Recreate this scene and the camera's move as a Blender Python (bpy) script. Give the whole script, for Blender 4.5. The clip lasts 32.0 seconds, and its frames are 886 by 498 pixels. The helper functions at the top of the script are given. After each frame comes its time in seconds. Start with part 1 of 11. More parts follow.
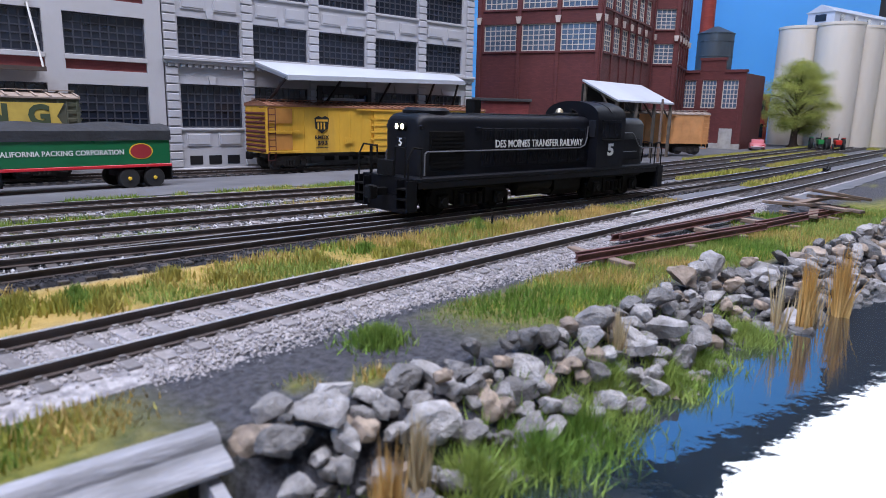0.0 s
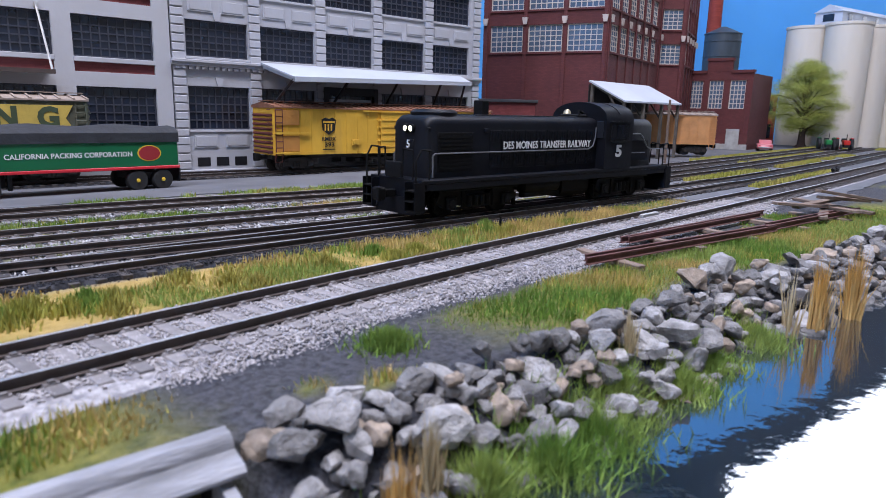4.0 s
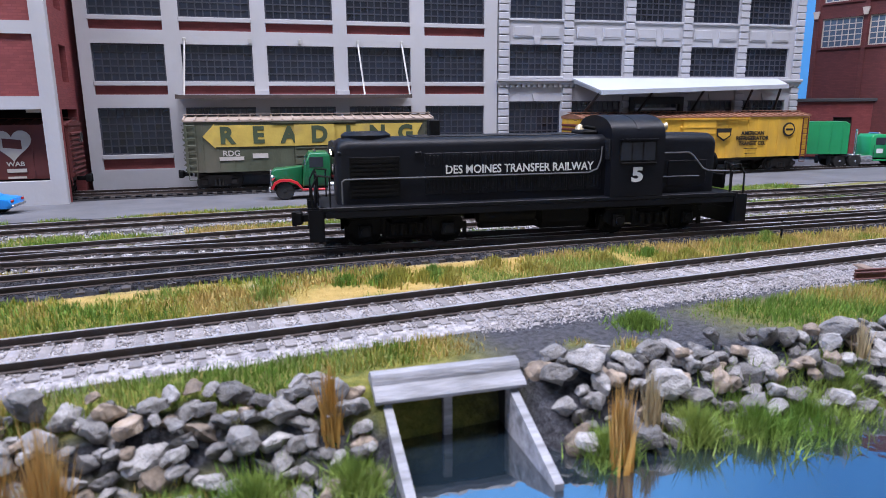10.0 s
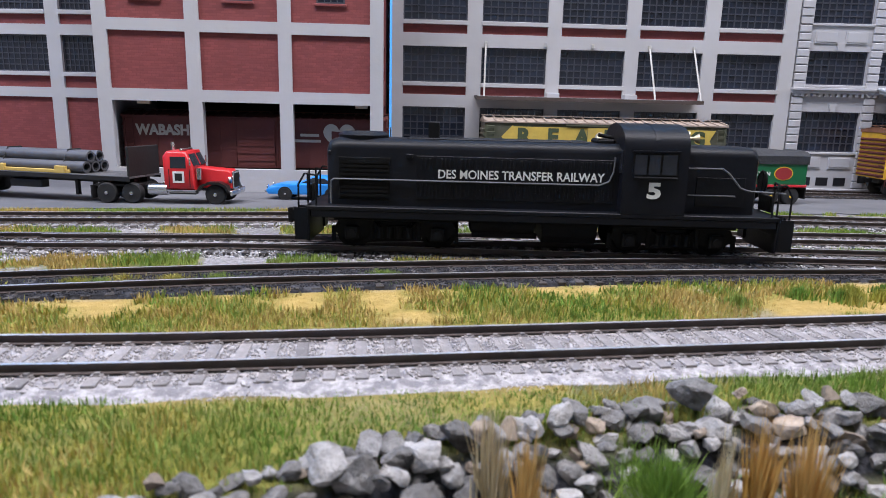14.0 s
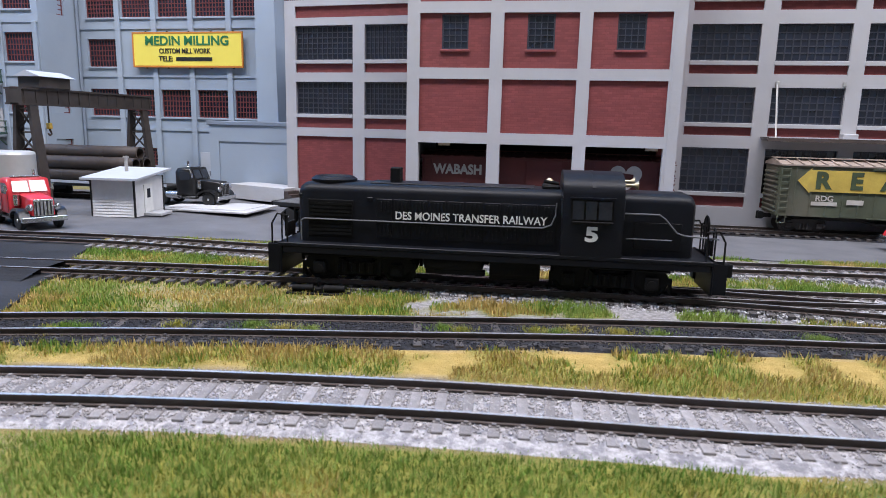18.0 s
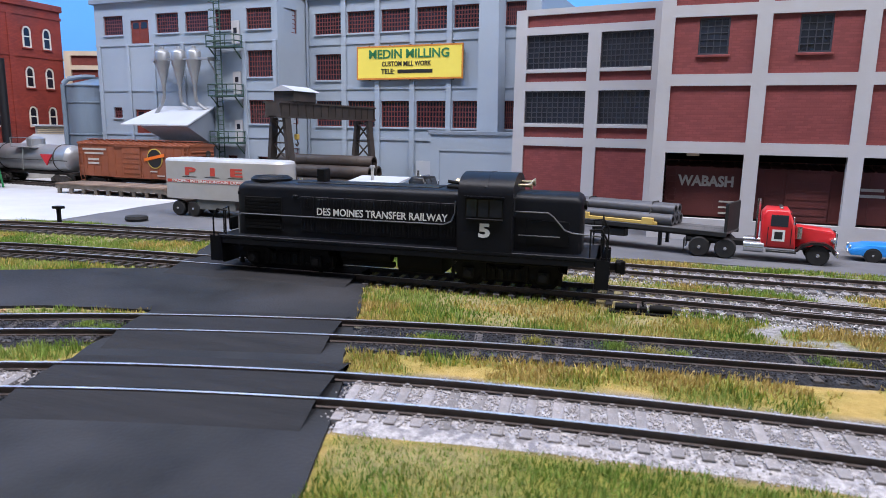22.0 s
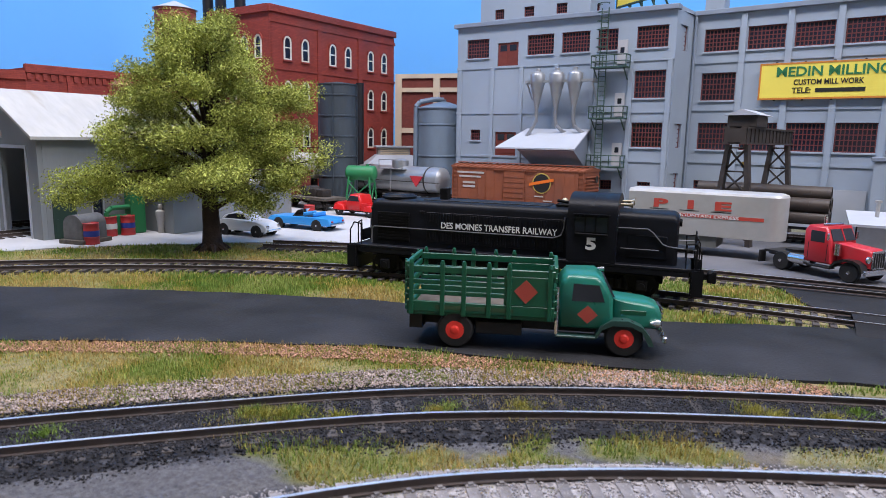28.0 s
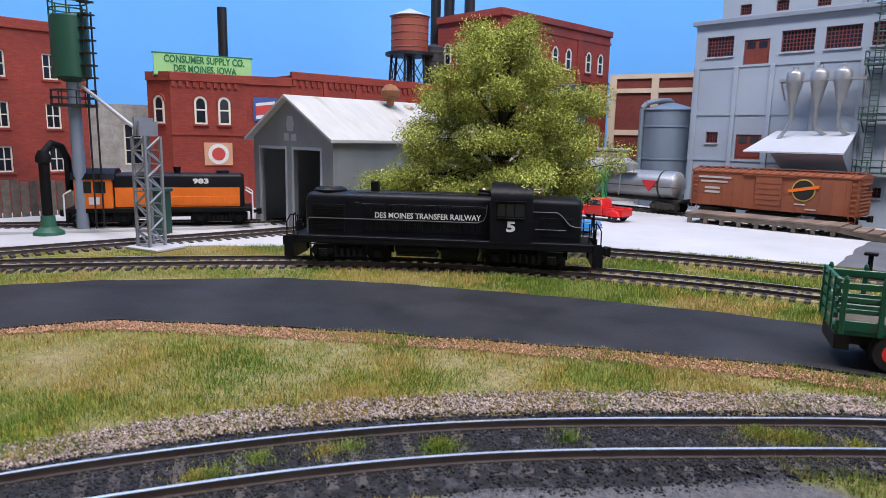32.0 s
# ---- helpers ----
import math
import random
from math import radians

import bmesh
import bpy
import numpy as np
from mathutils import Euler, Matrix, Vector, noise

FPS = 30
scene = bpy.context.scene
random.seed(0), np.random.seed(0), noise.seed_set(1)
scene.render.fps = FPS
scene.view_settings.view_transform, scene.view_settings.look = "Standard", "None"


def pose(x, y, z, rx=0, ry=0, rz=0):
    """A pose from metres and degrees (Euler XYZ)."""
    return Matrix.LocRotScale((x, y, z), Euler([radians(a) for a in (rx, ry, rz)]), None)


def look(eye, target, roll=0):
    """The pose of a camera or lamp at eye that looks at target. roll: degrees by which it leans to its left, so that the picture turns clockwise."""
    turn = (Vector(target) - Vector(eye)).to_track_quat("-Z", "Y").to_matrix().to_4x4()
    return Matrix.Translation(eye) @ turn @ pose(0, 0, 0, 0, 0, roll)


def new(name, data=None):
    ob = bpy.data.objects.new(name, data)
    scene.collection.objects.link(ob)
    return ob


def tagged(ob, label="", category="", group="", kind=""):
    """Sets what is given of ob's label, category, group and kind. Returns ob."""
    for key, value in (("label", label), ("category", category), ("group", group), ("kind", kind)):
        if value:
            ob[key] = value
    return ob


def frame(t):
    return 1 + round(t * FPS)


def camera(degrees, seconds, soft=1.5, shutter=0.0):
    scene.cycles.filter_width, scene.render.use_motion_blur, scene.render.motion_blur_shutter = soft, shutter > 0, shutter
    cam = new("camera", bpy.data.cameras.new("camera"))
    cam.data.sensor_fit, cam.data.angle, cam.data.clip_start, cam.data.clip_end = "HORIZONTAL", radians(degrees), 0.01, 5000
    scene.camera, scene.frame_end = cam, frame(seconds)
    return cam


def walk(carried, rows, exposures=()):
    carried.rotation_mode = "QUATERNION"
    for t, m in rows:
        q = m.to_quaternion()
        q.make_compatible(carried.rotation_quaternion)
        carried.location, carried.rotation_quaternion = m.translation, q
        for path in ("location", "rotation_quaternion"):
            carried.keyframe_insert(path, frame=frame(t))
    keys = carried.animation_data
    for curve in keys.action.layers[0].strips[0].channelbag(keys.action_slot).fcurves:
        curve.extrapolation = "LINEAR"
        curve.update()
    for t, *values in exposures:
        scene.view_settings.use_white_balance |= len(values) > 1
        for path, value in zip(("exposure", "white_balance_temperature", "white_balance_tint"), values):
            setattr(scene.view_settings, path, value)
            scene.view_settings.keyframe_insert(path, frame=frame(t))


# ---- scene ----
cam = camera(67.8, 32.0, soft=0.25)
cam.data.dof.use_dof, cam.data.dof.focus_distance, cam.data.dof.aperture_fstop = True, 0.40, 46.0
METRES, EYE, TILT, LEAN, TURN = 0.75, 0.0439, 0.0, 0.0, -49.5
ROWS = [
    (0.0, 0.0, 0.0, 0.0, 0.28, -11.75, -1.35),
    (0.5, -0.0005, 0.0005, 0.0003, 0.48, -11.71, -1.23),
    (1.0, -0.0011, -0.0, 0.0003, 0.61, -11.64, -1.3),
    (1.5, -0.0016, -0.0007, 0.0003, 0.61, -11.6, -1.28),
    (2.0, -0.0012, -0.0006, 0.0002, 0.61, -11.57, -1.14),
    (2.5, -0.0011, -0.0005, 0.0002, 0.7, -11.58, -1.07),
    (3.0, -0.0009, 0.0003, 0.0004, 0.74, -11.64, -0.93),
    (3.5, -0.0011, 0.0005, 0.0005, 0.67, -11.63, -1.12),
    (5.5, -0.0019, -0.0001, -0.0001, 1.06, -11.84, -1.42),
    (6.0, -0.0016, 0.0001, -0.0001, 1.24, -11.9, -1.3),
    (6.5, -0.0015, -0.0014, -0.0001, 1.56, -12.02, -1.55),
    (7.0, -0.002, -0.0075, -0.0041, 2.98, -12.15, -1.66),
    (7.5, -0.0083, -0.0184, -0.0005, 5.97, -11.85, -1.52),
    (8.0, -0.0054, -0.0281, 0.0018, 9.11, -12.24, -1.85),
    (8.5, 0.0199, -0.0264, 0.0081, 15.8, -11.91, -1.48),
    (9.0, 0.0352, -0.0417, 0.0103, 21.18, -12.05, -0.15),
    (9.5, 0.0363, -0.0553, 0.0112, 24.43, -12.53, 0.36),
    (10.0, 0.0216, -0.0567, 0.0132, 27.03, -12.05, 0.44),
    (10.5, -0.0061, -0.0669, 0.0128, 30.72, -11.84, 0.69),
    (11.0, -0.0213, -0.0816, 0.0129, 32.98, -11.88, 0.13),
    (11.5, -0.0246, -0.0876, 0.0154, 33.88, -11.82, 0.08),
    (12.0, -0.03, -0.0948, 0.017, 34.48, -11.75, -0.56),
    (12.5, -0.0379, -0.1039, 0.0159, 35.35, -11.86, -1.11),
    (13.0, -0.0517, -0.1157, 0.0119, 36.76, -12.24, -1.2),
    (13.5, -0.065, -0.123, 0.0107, 38.26, -12.29, -1.29),
    (14.0, -0.0806, -0.1316, 0.0136, 40.35, -11.97, -1.33),
    (14.5, -0.0972, -0.1502, 0.0156, 42.84, -11.68, -1.55),
    (15.0, -0.1103, -0.1697, 0.0164, 44.62, -11.6, -1.62),
    (15.5, -0.1218, -0.1815, 0.0179, 46.17, -11.34, -1.52),
    (17.5, -0.1465, -0.2179, 0.0287, 51.36, -10.56, -1.28),
    (18.0, -0.1596, -0.2317, 0.0298, 53.11, -10.51, -1.33),
    (18.5, -0.1719, -0.2469, 0.0307, 54.85, -10.54, -1.35),
    (19.0, -0.1868, -0.2647, 0.0303, 56.51, -10.72, -1.27),
    (19.5, -0.2008, -0.278, 0.0269, 57.93, -10.95, -1.15),
    (20.0, -0.2147, -0.2921, 0.0282, 59.46, -10.7, -1.31),
    (20.5, -0.2179, -0.2942, 0.0306, 60.42, -10.51, -1.45),
    (21.0, -0.225, -0.2993, 0.0324, 61.94, -10.48, -1.51),
    (21.5, -0.2275, -0.3042, 0.0332, 63.12, -10.3, -1.28),
    (22.0, -0.2195, -0.3102, 0.0315, 64.78, -10.24, -1.0),
    (22.5, -0.2041, -0.3209, 0.0322, 67.38, -9.96, -0.63),
    (23.0, -0.1986, -0.3377, 0.0426, 69.86, -9.93, 0.1),
    (23.5, -0.2036, -0.3748, 0.0486, 67.29, -10.73, 0.61),
    (24.0, -0.2048, -0.4111, 0.0615, 66.09, -9.92, 0.28),
    (24.5, -0.2148, -0.4402, 0.0594, 65.14, -9.39, 0.15),
    (25.0, -0.2401, -0.4752, 0.0532, 64.15, -8.94, -0.23),
    (25.5, -0.2654, -0.5226, 0.0514, 63.67, -8.47, -1.1),
    (26.0, -0.2789, -0.5467, 0.0449, 66.59, -8.8, -1.1),
    (26.5, -0.2979, -0.5448, 0.05, 73.36, -8.13, -0.89),
    (28.5, -0.3825, -0.5952, 0.0356, 78.27, -9.76, -0.95),
    (29.0, -0.3908, -0.6031, 0.0318, 79.17, -9.95, -0.96),
    (29.5, -0.3925, -0.6125, 0.0306, 80.36, -10.17, -1.15),
    (30.0, -0.3938, -0.6249, 0.03, 81.88, -10.36, -1.18),
    (30.5, -0.396, -0.6419, 0.0307, 83.9, -10.39, -1.25),
    (31.0, -0.3971, -0.6615, 0.0317, 85.98, -10.37, -1.22),
    (31.5, -0.3938, -0.6854, 0.0355, 87.96, -10.0, -0.98),
    (32.0, -0.387, -0.7085, 0.0412, 89.7, -9.61, -1.12),
]
walk(cam, [(t, pose(0, 0, EYE, TILT, LEAN, TURN) @ pose(METRES * x, METRES * y, METRES * z, 90 + pitch, roll, yaw)) for t, x, y, z, yaw, pitch, roll in ROWS],
     [(0, -0.02, 6000, 16), (8, 0.03, 5900, 17), (10, 0.24, 6050, 17), (13, 0.17, 6380, 14), (16, 0.08, 6380, 12), (24, 0.0, 6350, 14), (26, -0.2, 6300, 14), (29, -0.14, 6550, 15), (32, -0.13, 6600, 15)])

# A model railway in the scale 1:87. All sizes below are the full-size metres of what the models show; U brings them to the layout.
U = 1 / 87.1
rng = np.random.default_rng(5)

# ---- light ----
world = bpy.data.worlds.new("room_light")
scene.world = world
world.use_nodes = True
world.node_tree.nodes["Background"].inputs[0].default_value = (0.80, 0.88, 1.0, 1)
world.node_tree.nodes["Background"].inputs[1].default_value = 0.02


def ceiling_lamp(x, y, z, w, d, power, target, kelvin=(1.0, 0.98, 1.02)):
    data = bpy.data.lights.new("ceiling_lamp", "AREA")
    data.shape, data.size, data.size_y, data.energy, data.color = "RECTANGLE", w * U, d * U, power, kelvin
    ob = new("ceiling_lamp", data)
    ob.matrix_world = look((x * U, y * U, z * U), (target[0] * U, target[1] * U, target[2] * U))
    return ob


for lx in (-95, -45, 5, 55):
    ceiling_lamp(lx, 4, 97.5, 34, 16, 9.2, (lx, 12, 0))
    ceiling_lamp(lx, 40, 97.5, 34, 8, 1.2, (lx, 40, 0))


# ---- materials ----
def mat(name, col, rough=0.6, metal=0.0, var=0.18, size=1.5, fine=0.12, bump=0.15, col2=None, lo=0.52, hi=0.66, spec=0.4, rand=0.0, island=0.0,
        glow=0.0, trans=0.0, stretch=(1, 1, 1)):
    m = bpy.data.materials.new(name)
    m.use_nodes = True
    n, link = m.node_tree.nodes, m.node_tree.links.new
    p = n["Principled BSDF"]
    p.inputs["Roughness"].default_value, p.inputs["Metallic"].default_value = rough, metal
    p.inputs["Specular IOR Level"].default_value = spec
    if trans:
        p.inputs["Transmission Weight"].default_value = trans
    tc = n.new("ShaderNodeTexCoord")
    mp = n.new("ShaderNodeMapping")
    mp.inputs["Scale"].default_value = stretch
    link(tc.outputs["Object"], mp.inputs[0])
    a = n.new("ShaderNodeTexNoise")
    a.inputs["Scale"].default_value, a.inputs["Detail"].default_value, a.inputs["Roughness"].default_value = 87.1 / size, 7, 0.62
    link(mp.outputs[0], a.inputs["Vector"])
    ramp = n.new("ShaderNodeValToRGB")
    c = np.array(col)
    ramp.color_ramp.elements[0].position, ramp.color_ramp.elements[1].position = 0.3, 0.7
    ramp.color_ramp.elements[0].color = (*np.clip(c * (1 - var), 0, 1), 1)
    ramp.color_ramp.elements[1].color = (*np.clip(c * (1 + var), 0, 1), 1)
    link(a.outputs["Fac"], ramp.inputs[0])
    out = ramp.outputs[0]
    if col2 is not None:
        b = n.new("ShaderNodeTexNoise")
        b.inputs["Scale"].default_value, b.inputs["Detail"].default_value = 87.1 / (size * 2.3), 8
        link(mp.outputs[0], b.inputs["Vector"])
        r2 = n.new("ShaderNodeMapRange")
        r2.inputs[1].default_value, r2.inputs[2].default_value = lo, hi
        link(b.outputs["Fac"], r2.inputs[0])
        mix = n.new("ShaderNodeMix")
        mix.data_type = "RGBA"
        link(r2.outputs[0], mix.inputs[0]), link(out, mix.inputs[6])
        mix.inputs[7].default_value = (*col2, 1)
        out = mix.outputs[2]
    if rand or island:
        info = n.new("ShaderNodeNewGeometry" if island else "ShaderNodeObjectInfo")
        amount = island or rand
        mr = n.new("ShaderNodeMapRange")
        mr.inputs[3].default_value, mr.inputs[4].default_value = 1 - amount, 1 + amount
        link(info.outputs["Random Per Island" if island else "Random"], mr.inputs[0])
        hsv = n.new("ShaderNodeHueSaturation")
        link(mr.outputs[0], hsv.inputs["Value"]), link(out, hsv.inputs["Color"])
        out = hsv.outputs[0]
    link(out, p.inputs["Base Color"])
    if glow:
        p.inputs["Emission Color"].default_value, p.inputs["Emission Strength"].default_value = (*col, 1), glow
    if bump:
        f = n.new("ShaderNodeTexNoise")
        f.inputs["Scale"].default_value, f.inputs["Detail"].default_value = 87.1 / fine, 4
        link(mp.outputs[0], f.inputs["Vector"])
        bp = n.new("ShaderNodeBump")
        bp.inputs["Strength"].default_value, bp.inputs["Distance"].default_value = bump, fine * U * 0.6
        link(f.outputs["Fac"], bp.inputs["Height"]), link(bp.outputs[0], p.inputs["Normal"])
        rr = n.new("ShaderNodeMapRange")
        rr.inputs[3].default_value, rr.inputs[4].default_value = max(0.03, rough - 0.09), min(1, rough + 0.09)
        link(a.outputs["Fac"], rr.inputs[0]), link(rr.outputs[0], p.inputs["Roughness"])
    return m


def brick_mat(name, col, joint, var=0.16, rough=0.75, long=0.42, high=0.14, stain=None):
    """Brickwork in courses on walls whose local x runs along them."""
    m = mat(name, col, rough, var=var, size=3.0, fine=0.2, bump=0, col2=stain, lo=0.55, hi=0.75)
    n, link = m.node_tree.nodes, m.node_tree.links.new
    p = n["Principled BSDF"]
    base = p.inputs["Base Color"].links[0].from_socket
    sep, com, add = n.new("ShaderNodeSeparateXYZ"), n.new("ShaderNodeCombineXYZ"), n.new("ShaderNodeMath")
    tc = n.new("ShaderNodeTexCoord")
    link(tc.outputs["Object"], sep.inputs[0])
    link(sep.outputs[0], add.inputs[0]), link(sep.outputs[1], add.inputs[1])
    link(add.outputs[0], com.inputs[0]), link(sep.outputs[2], com.inputs[1])
    br = n.new("ShaderNodeTexBrick")
    br.inputs["Scale"].default_value = 87.1
    br.inputs["Brick Width"].default_value, br.inputs["Row Height"].default_value = long, high
    br.inputs["Mortar Size"].default_value, br.inputs["Bias"].default_value = 0.012, 0.0
    br.inputs["Color1"].default_value, br.inputs["Color2"].default_value = (0.85, 0.85, 0.85, 1), (1.1, 1.1, 1.1, 1)
    br.inputs["Mortar"].default_value = (joint, joint, joint, 1)
    link(com.outputs[0], br.inputs["Vector"])
    mul = n.new("ShaderNodeMix")
    mul.data_type, mul.blend_type = "RGBA", "MULTIPLY"
    mul.inputs[0].default_value = 1
    link(base, mul.inputs[6]), link(br.outputs["Color"], mul.inputs[7])
    link(mul.outputs[2], p.inputs["Base Color"])
    bp = n.new("ShaderNodeBump")
    bp.inputs["Strength"].default_value, bp.inputs["Distance"].default_value, bp.invert = 0.25, 0.02 * U, True
    link(br.outputs["Fac"], bp.inputs["Height"]), link(bp.outputs[0], p.inputs["Normal"])
    return m


WHITE = mat("white_wall_paint", (0.425, 0.42, 0.437), 0.6, var=0.08, size=6, fine=0.3, bump=0.06, col2=(0.41, 0.405, 0.415), lo=0.5, hi=0.8)
WHITE_STONE = mat("white_stone_paint", (0.395, 0.395, 0.42), 0.6, var=0.08, size=5, fine=0.25, bump=0.10, col2=(0.36, 0.36, 0.38), lo=0.52, hi=0.8)
RED_PANEL = brick_mat("red_brick_panel", (0.20, 0.045, 0.045), 0.80, var=0.10, rough=0.7)
RED_BRICK = brick_mat("dark_red_brick", (0.17, 0.038, 0.030), 0.78, var=0.14, rough=0.7)
OLD_BRICK = brick_mat("weathered_red_brick", (0.27, 0.042, 0.028), 0.75, var=0.16, rough=0.75, stain=(0.17, 0.05, 0.045))
GREY_STONE = mat("pale_grey_stone", (0.35, 0.34, 0.32), 0.8, var=0.25, size=0.8, fine=0.2, bump=0.4)
MILL = mat("blue_grey_mill_paint", (0.30, 0.355, 0.425), 0.6, var=0.07, size=8, fine=0.3, bump=0.05, col2=(0.35, 0.40, 0.455), lo=0.5, hi=0.8)
MILL_D = mat("blue_grey_trim_paint", (0.21, 0.25, 0.31), 0.6, var=0.08, size=5, fine=0.3, bump=0.05)
GLASS = mat("dark_glazing", (0.014, 0.018, 0.030), 0.12, var=0.3, size=2.0, bump=0, spec=0.5, rand=0.3)
GLASS_PALE = mat("sky_glazing", (0.09, 0.13, 0.19), 0.15, var=0.4, size=4.0, bump=0, spec=0.5)
MUNTIN = mat("black_sash_bar", (0.010, 0.010, 0.013), 0.5, var=0.1, bump=0)
SASH = mat("blue_grey_sash_bar", (0.040, 0.043, 0.058), 0.5, var=0.1, bump=0)
MUNTIN_W = mat("pale_sash_bar", (0.52, 0.47, 0.42), 0.6, var=0.1, bump=0)
MUNTIN_R = mat("maroon_sash_bar", (0.13, 0.03, 0.03), 0.6, var=0.1, bump=0)
CREAM = mat("cream_trim_paint", (0.60, 0.50, 0.37), 0.6, var=0.1, size=3)
# Near-black colour standing in for shade inside openings; some doors share it.
DARK = mat("interior_shade_black", (0.012, 0.012, 0.013), 0.9, var=0.2, bump=0)
ROOF_GREY = mat("grey_roof_sheet", (0.42, 0.44, 0.48), 0.55, var=0.10, size=4, fine=0.4, bump=0.06)
ROOF_DARK = mat("dark_roof_felt", (0.05, 0.05, 0.055), 0.85, var=0.3, size=2)
ROOF_OLD = mat("weathered_white_roof", (0.43, 0.42, 0.395), 0.75, var=0.12, size=3, col2=(0.30, 0.25, 0.18), lo=0.55, hi=0.72, stretch=(1, 4, 1))
SILO = mat("cream_silo_concrete", (0.66, 0.60, 0.51), 0.7, var=0.08, size=6, fine=0.5, bump=0.05, col2=(0.56, 0.50, 0.42), lo=0.5, hi=0.8, stretch=(1, 1, 0.2))
BLACK = mat("black_engine_paint", (0.0050, 0.0056, 0.0085), 0.45, var=0.25, size=1.6, fine=0.25, bump=0.05, spec=0.17, col2=(0.009, 0.0095, 0.012), lo=0.5, hi=0.75)
BLACK_D = mat("dull_black_running_gear", (0.0065, 0.0065, 0.007), 0.65, var=0.4, size=0.5, fine=0.1, bump=0.2, spec=0.12)
LETTER = mat("off_white_lettering", (0.70, 0.70, 0.68), 0.6, var=0.10, size=0.5, bump=0)
STEEL = mat("worn_rail_head", (0.72, 0.70, 0.69), 0.36, 0.8, var=0.2, size=2, bump=0.03, fine=0.3)
RAIL = mat("weathered_rail_side", (0.060, 0.045, 0.040), 0.65, var=0.3, size=0.6, fine=0.1, bump=0.15)
TIE = mat("creosoted_tie_wood", (0.055, 0.048, 0.046), 0.85, var=0.4, size=0.4, fine=0.08, bump=0.5, rand=0.35)
TIE_PALE = mat("greyed_tie_wood", (0.20, 0.185, 0.185), 0.85, var=0.35, size=0.4, fine=0.08, bump=0.5, rand=0.3)
GLOW = mat("headlight_glow", (1.0, 0.86, 0.52), 0.3, var=0, bump=0, glow=9)


# ---- mesh building ----
class Shape:
    """Collects vertices and faces, each face with a material slot."""

    def __init__(self):
        self.v, self.f, self.s = [], [], []

    def add(self, verts, faces, slot=0):
        k = len(self.v)
        self.v += [tuple(map(float, p)) for p in verts]
        self.f += [tuple(i + k for i in f) for f in faces]
        self.s += [slot] * len(faces)
        return self

    def box(self, x0, y0, z0, x1, y1, z1, b=0.0, slot=0):
        x0, x1 = min(x0, x1), max(x0, x1)
        y0, y1 = min(y0, y1), max(y0, y1)
        z0, z1 = min(z0, z1), max(z0, z1)
        b = min(b, (x1 - x0) * 0.45, (y1 - y0) * 0.45, (z1 - z0) * 0.45)
        if b <= 0:
            v = [(x, y, z) for z in (z0, z1) for y in (y0, y1) for x in (x0, x1)]
            return self.add(v, [(0, 2, 3, 1), (4, 5, 7, 6), (0, 1, 5, 4), (2, 6, 7, 3), (0, 4, 6, 2), (1, 3, 7, 5)], slot)
        v, ids = [], {}
        for cx in (0, 1):
            for cy in (0, 1):
                for cz in (0, 1):
                    for ax in range(3):
                        p = [(x0, x1)[cx], (y0, y1)[cy], (z0, z1)[cz]]
                        for k2, c in enumerate((cx, cy, cz)):
                            if k2 != ax:
                                p[k2] += b if c == 0 else -b
                        ids[cx, cy, cz, ax] = len(v)
                        v.append(p)
        f = []
        for ax in range(3):
            o1, o2 = [k2 for k2 in range(3) if k2 != ax]
            for c in (0, 1):
                q = []
                for a1, a2 in ((0, 0), (1, 0), (1, 1), (0, 1)):
                    key = [0, 0, 0]
                    key[ax], key[o1], key[o2] = c, a1, a2
                    q.append(ids[(*key, ax)])
                flip = (c == 1) == (ax != 1)
                f.append(tuple(q) if flip else tuple(q[::-1]))
        for ax in range(3):
            o1, o2 = [k2 for k2 in range(3) if k2 != ax]
            for a1 in (0, 1):
                for a2 in (0, 1):
                    k0, k1 = [0, 0, 0], [0, 0, 0]
                    k0[o1] = k1[o1] = a1
                    k0[o2] = k1[o2] = a2
                    k1[ax] = 1
                    q = (ids[(*k0, o1)], ids[(*k1, o1)], ids[(*k1, o2)], ids[(*k0, o2)])
                    f.append(q)
        for c in ((i, j, k2) for i in (0, 1) for j in (0, 1) for k2 in (0, 1)):
            f.append((ids[(*c, 0)], ids[(*c, 1)], ids[(*c, 2)]))
        mid = np.array([(x0 + x1) / 2, (y0 + y1) / 2, (z0 + z1) / 2])
        va = np.array(v)
        g = []
        for q in f:
            nrm = np.cross(va[q[1]] - va[q[0]], va[q[2]] - va[q[0]])
            g.append(q if nrm @ (va[list(q)].mean(0) - mid) > 0 else q[::-1])
        return self.add(v, g, slot)

    def tube(self, p, q, r0, r1=None, n=12, slot=0, caps=True):
        r1 = r0 if r1 is None else r1
        p, q = np.array(p, float), np.array(q, float)
        d = (q - p) / np.linalg.norm(q - p)
        a = np.cross(d, (0, 0, 1) if abs(d[2]) < 0.9 else (1, 0, 0))
        a /= np.linalg.norm(a)
        b = np.cross(d, a)
        v = [o + r * (math.cos(t) * a + math.sin(t) * b) for o, r in ((p, r0), (q, r1)) for t in np.arange(n) * 2 * math.pi / n]
        f = [(i, (i + 1) % n, n + (i + 1) % n, n + i) for i in range(n)]
        if caps:
            f += [tuple(range(n))[::-1], tuple(range(n, 2 * n))]
        return self.add(v, f, slot)

    def wire(self, pts, r, n=6, slot=0):
        for p, q in zip(pts[:-1], pts[1:]):
            self.tube(p, q, r, n=n, slot=slot)
        return self

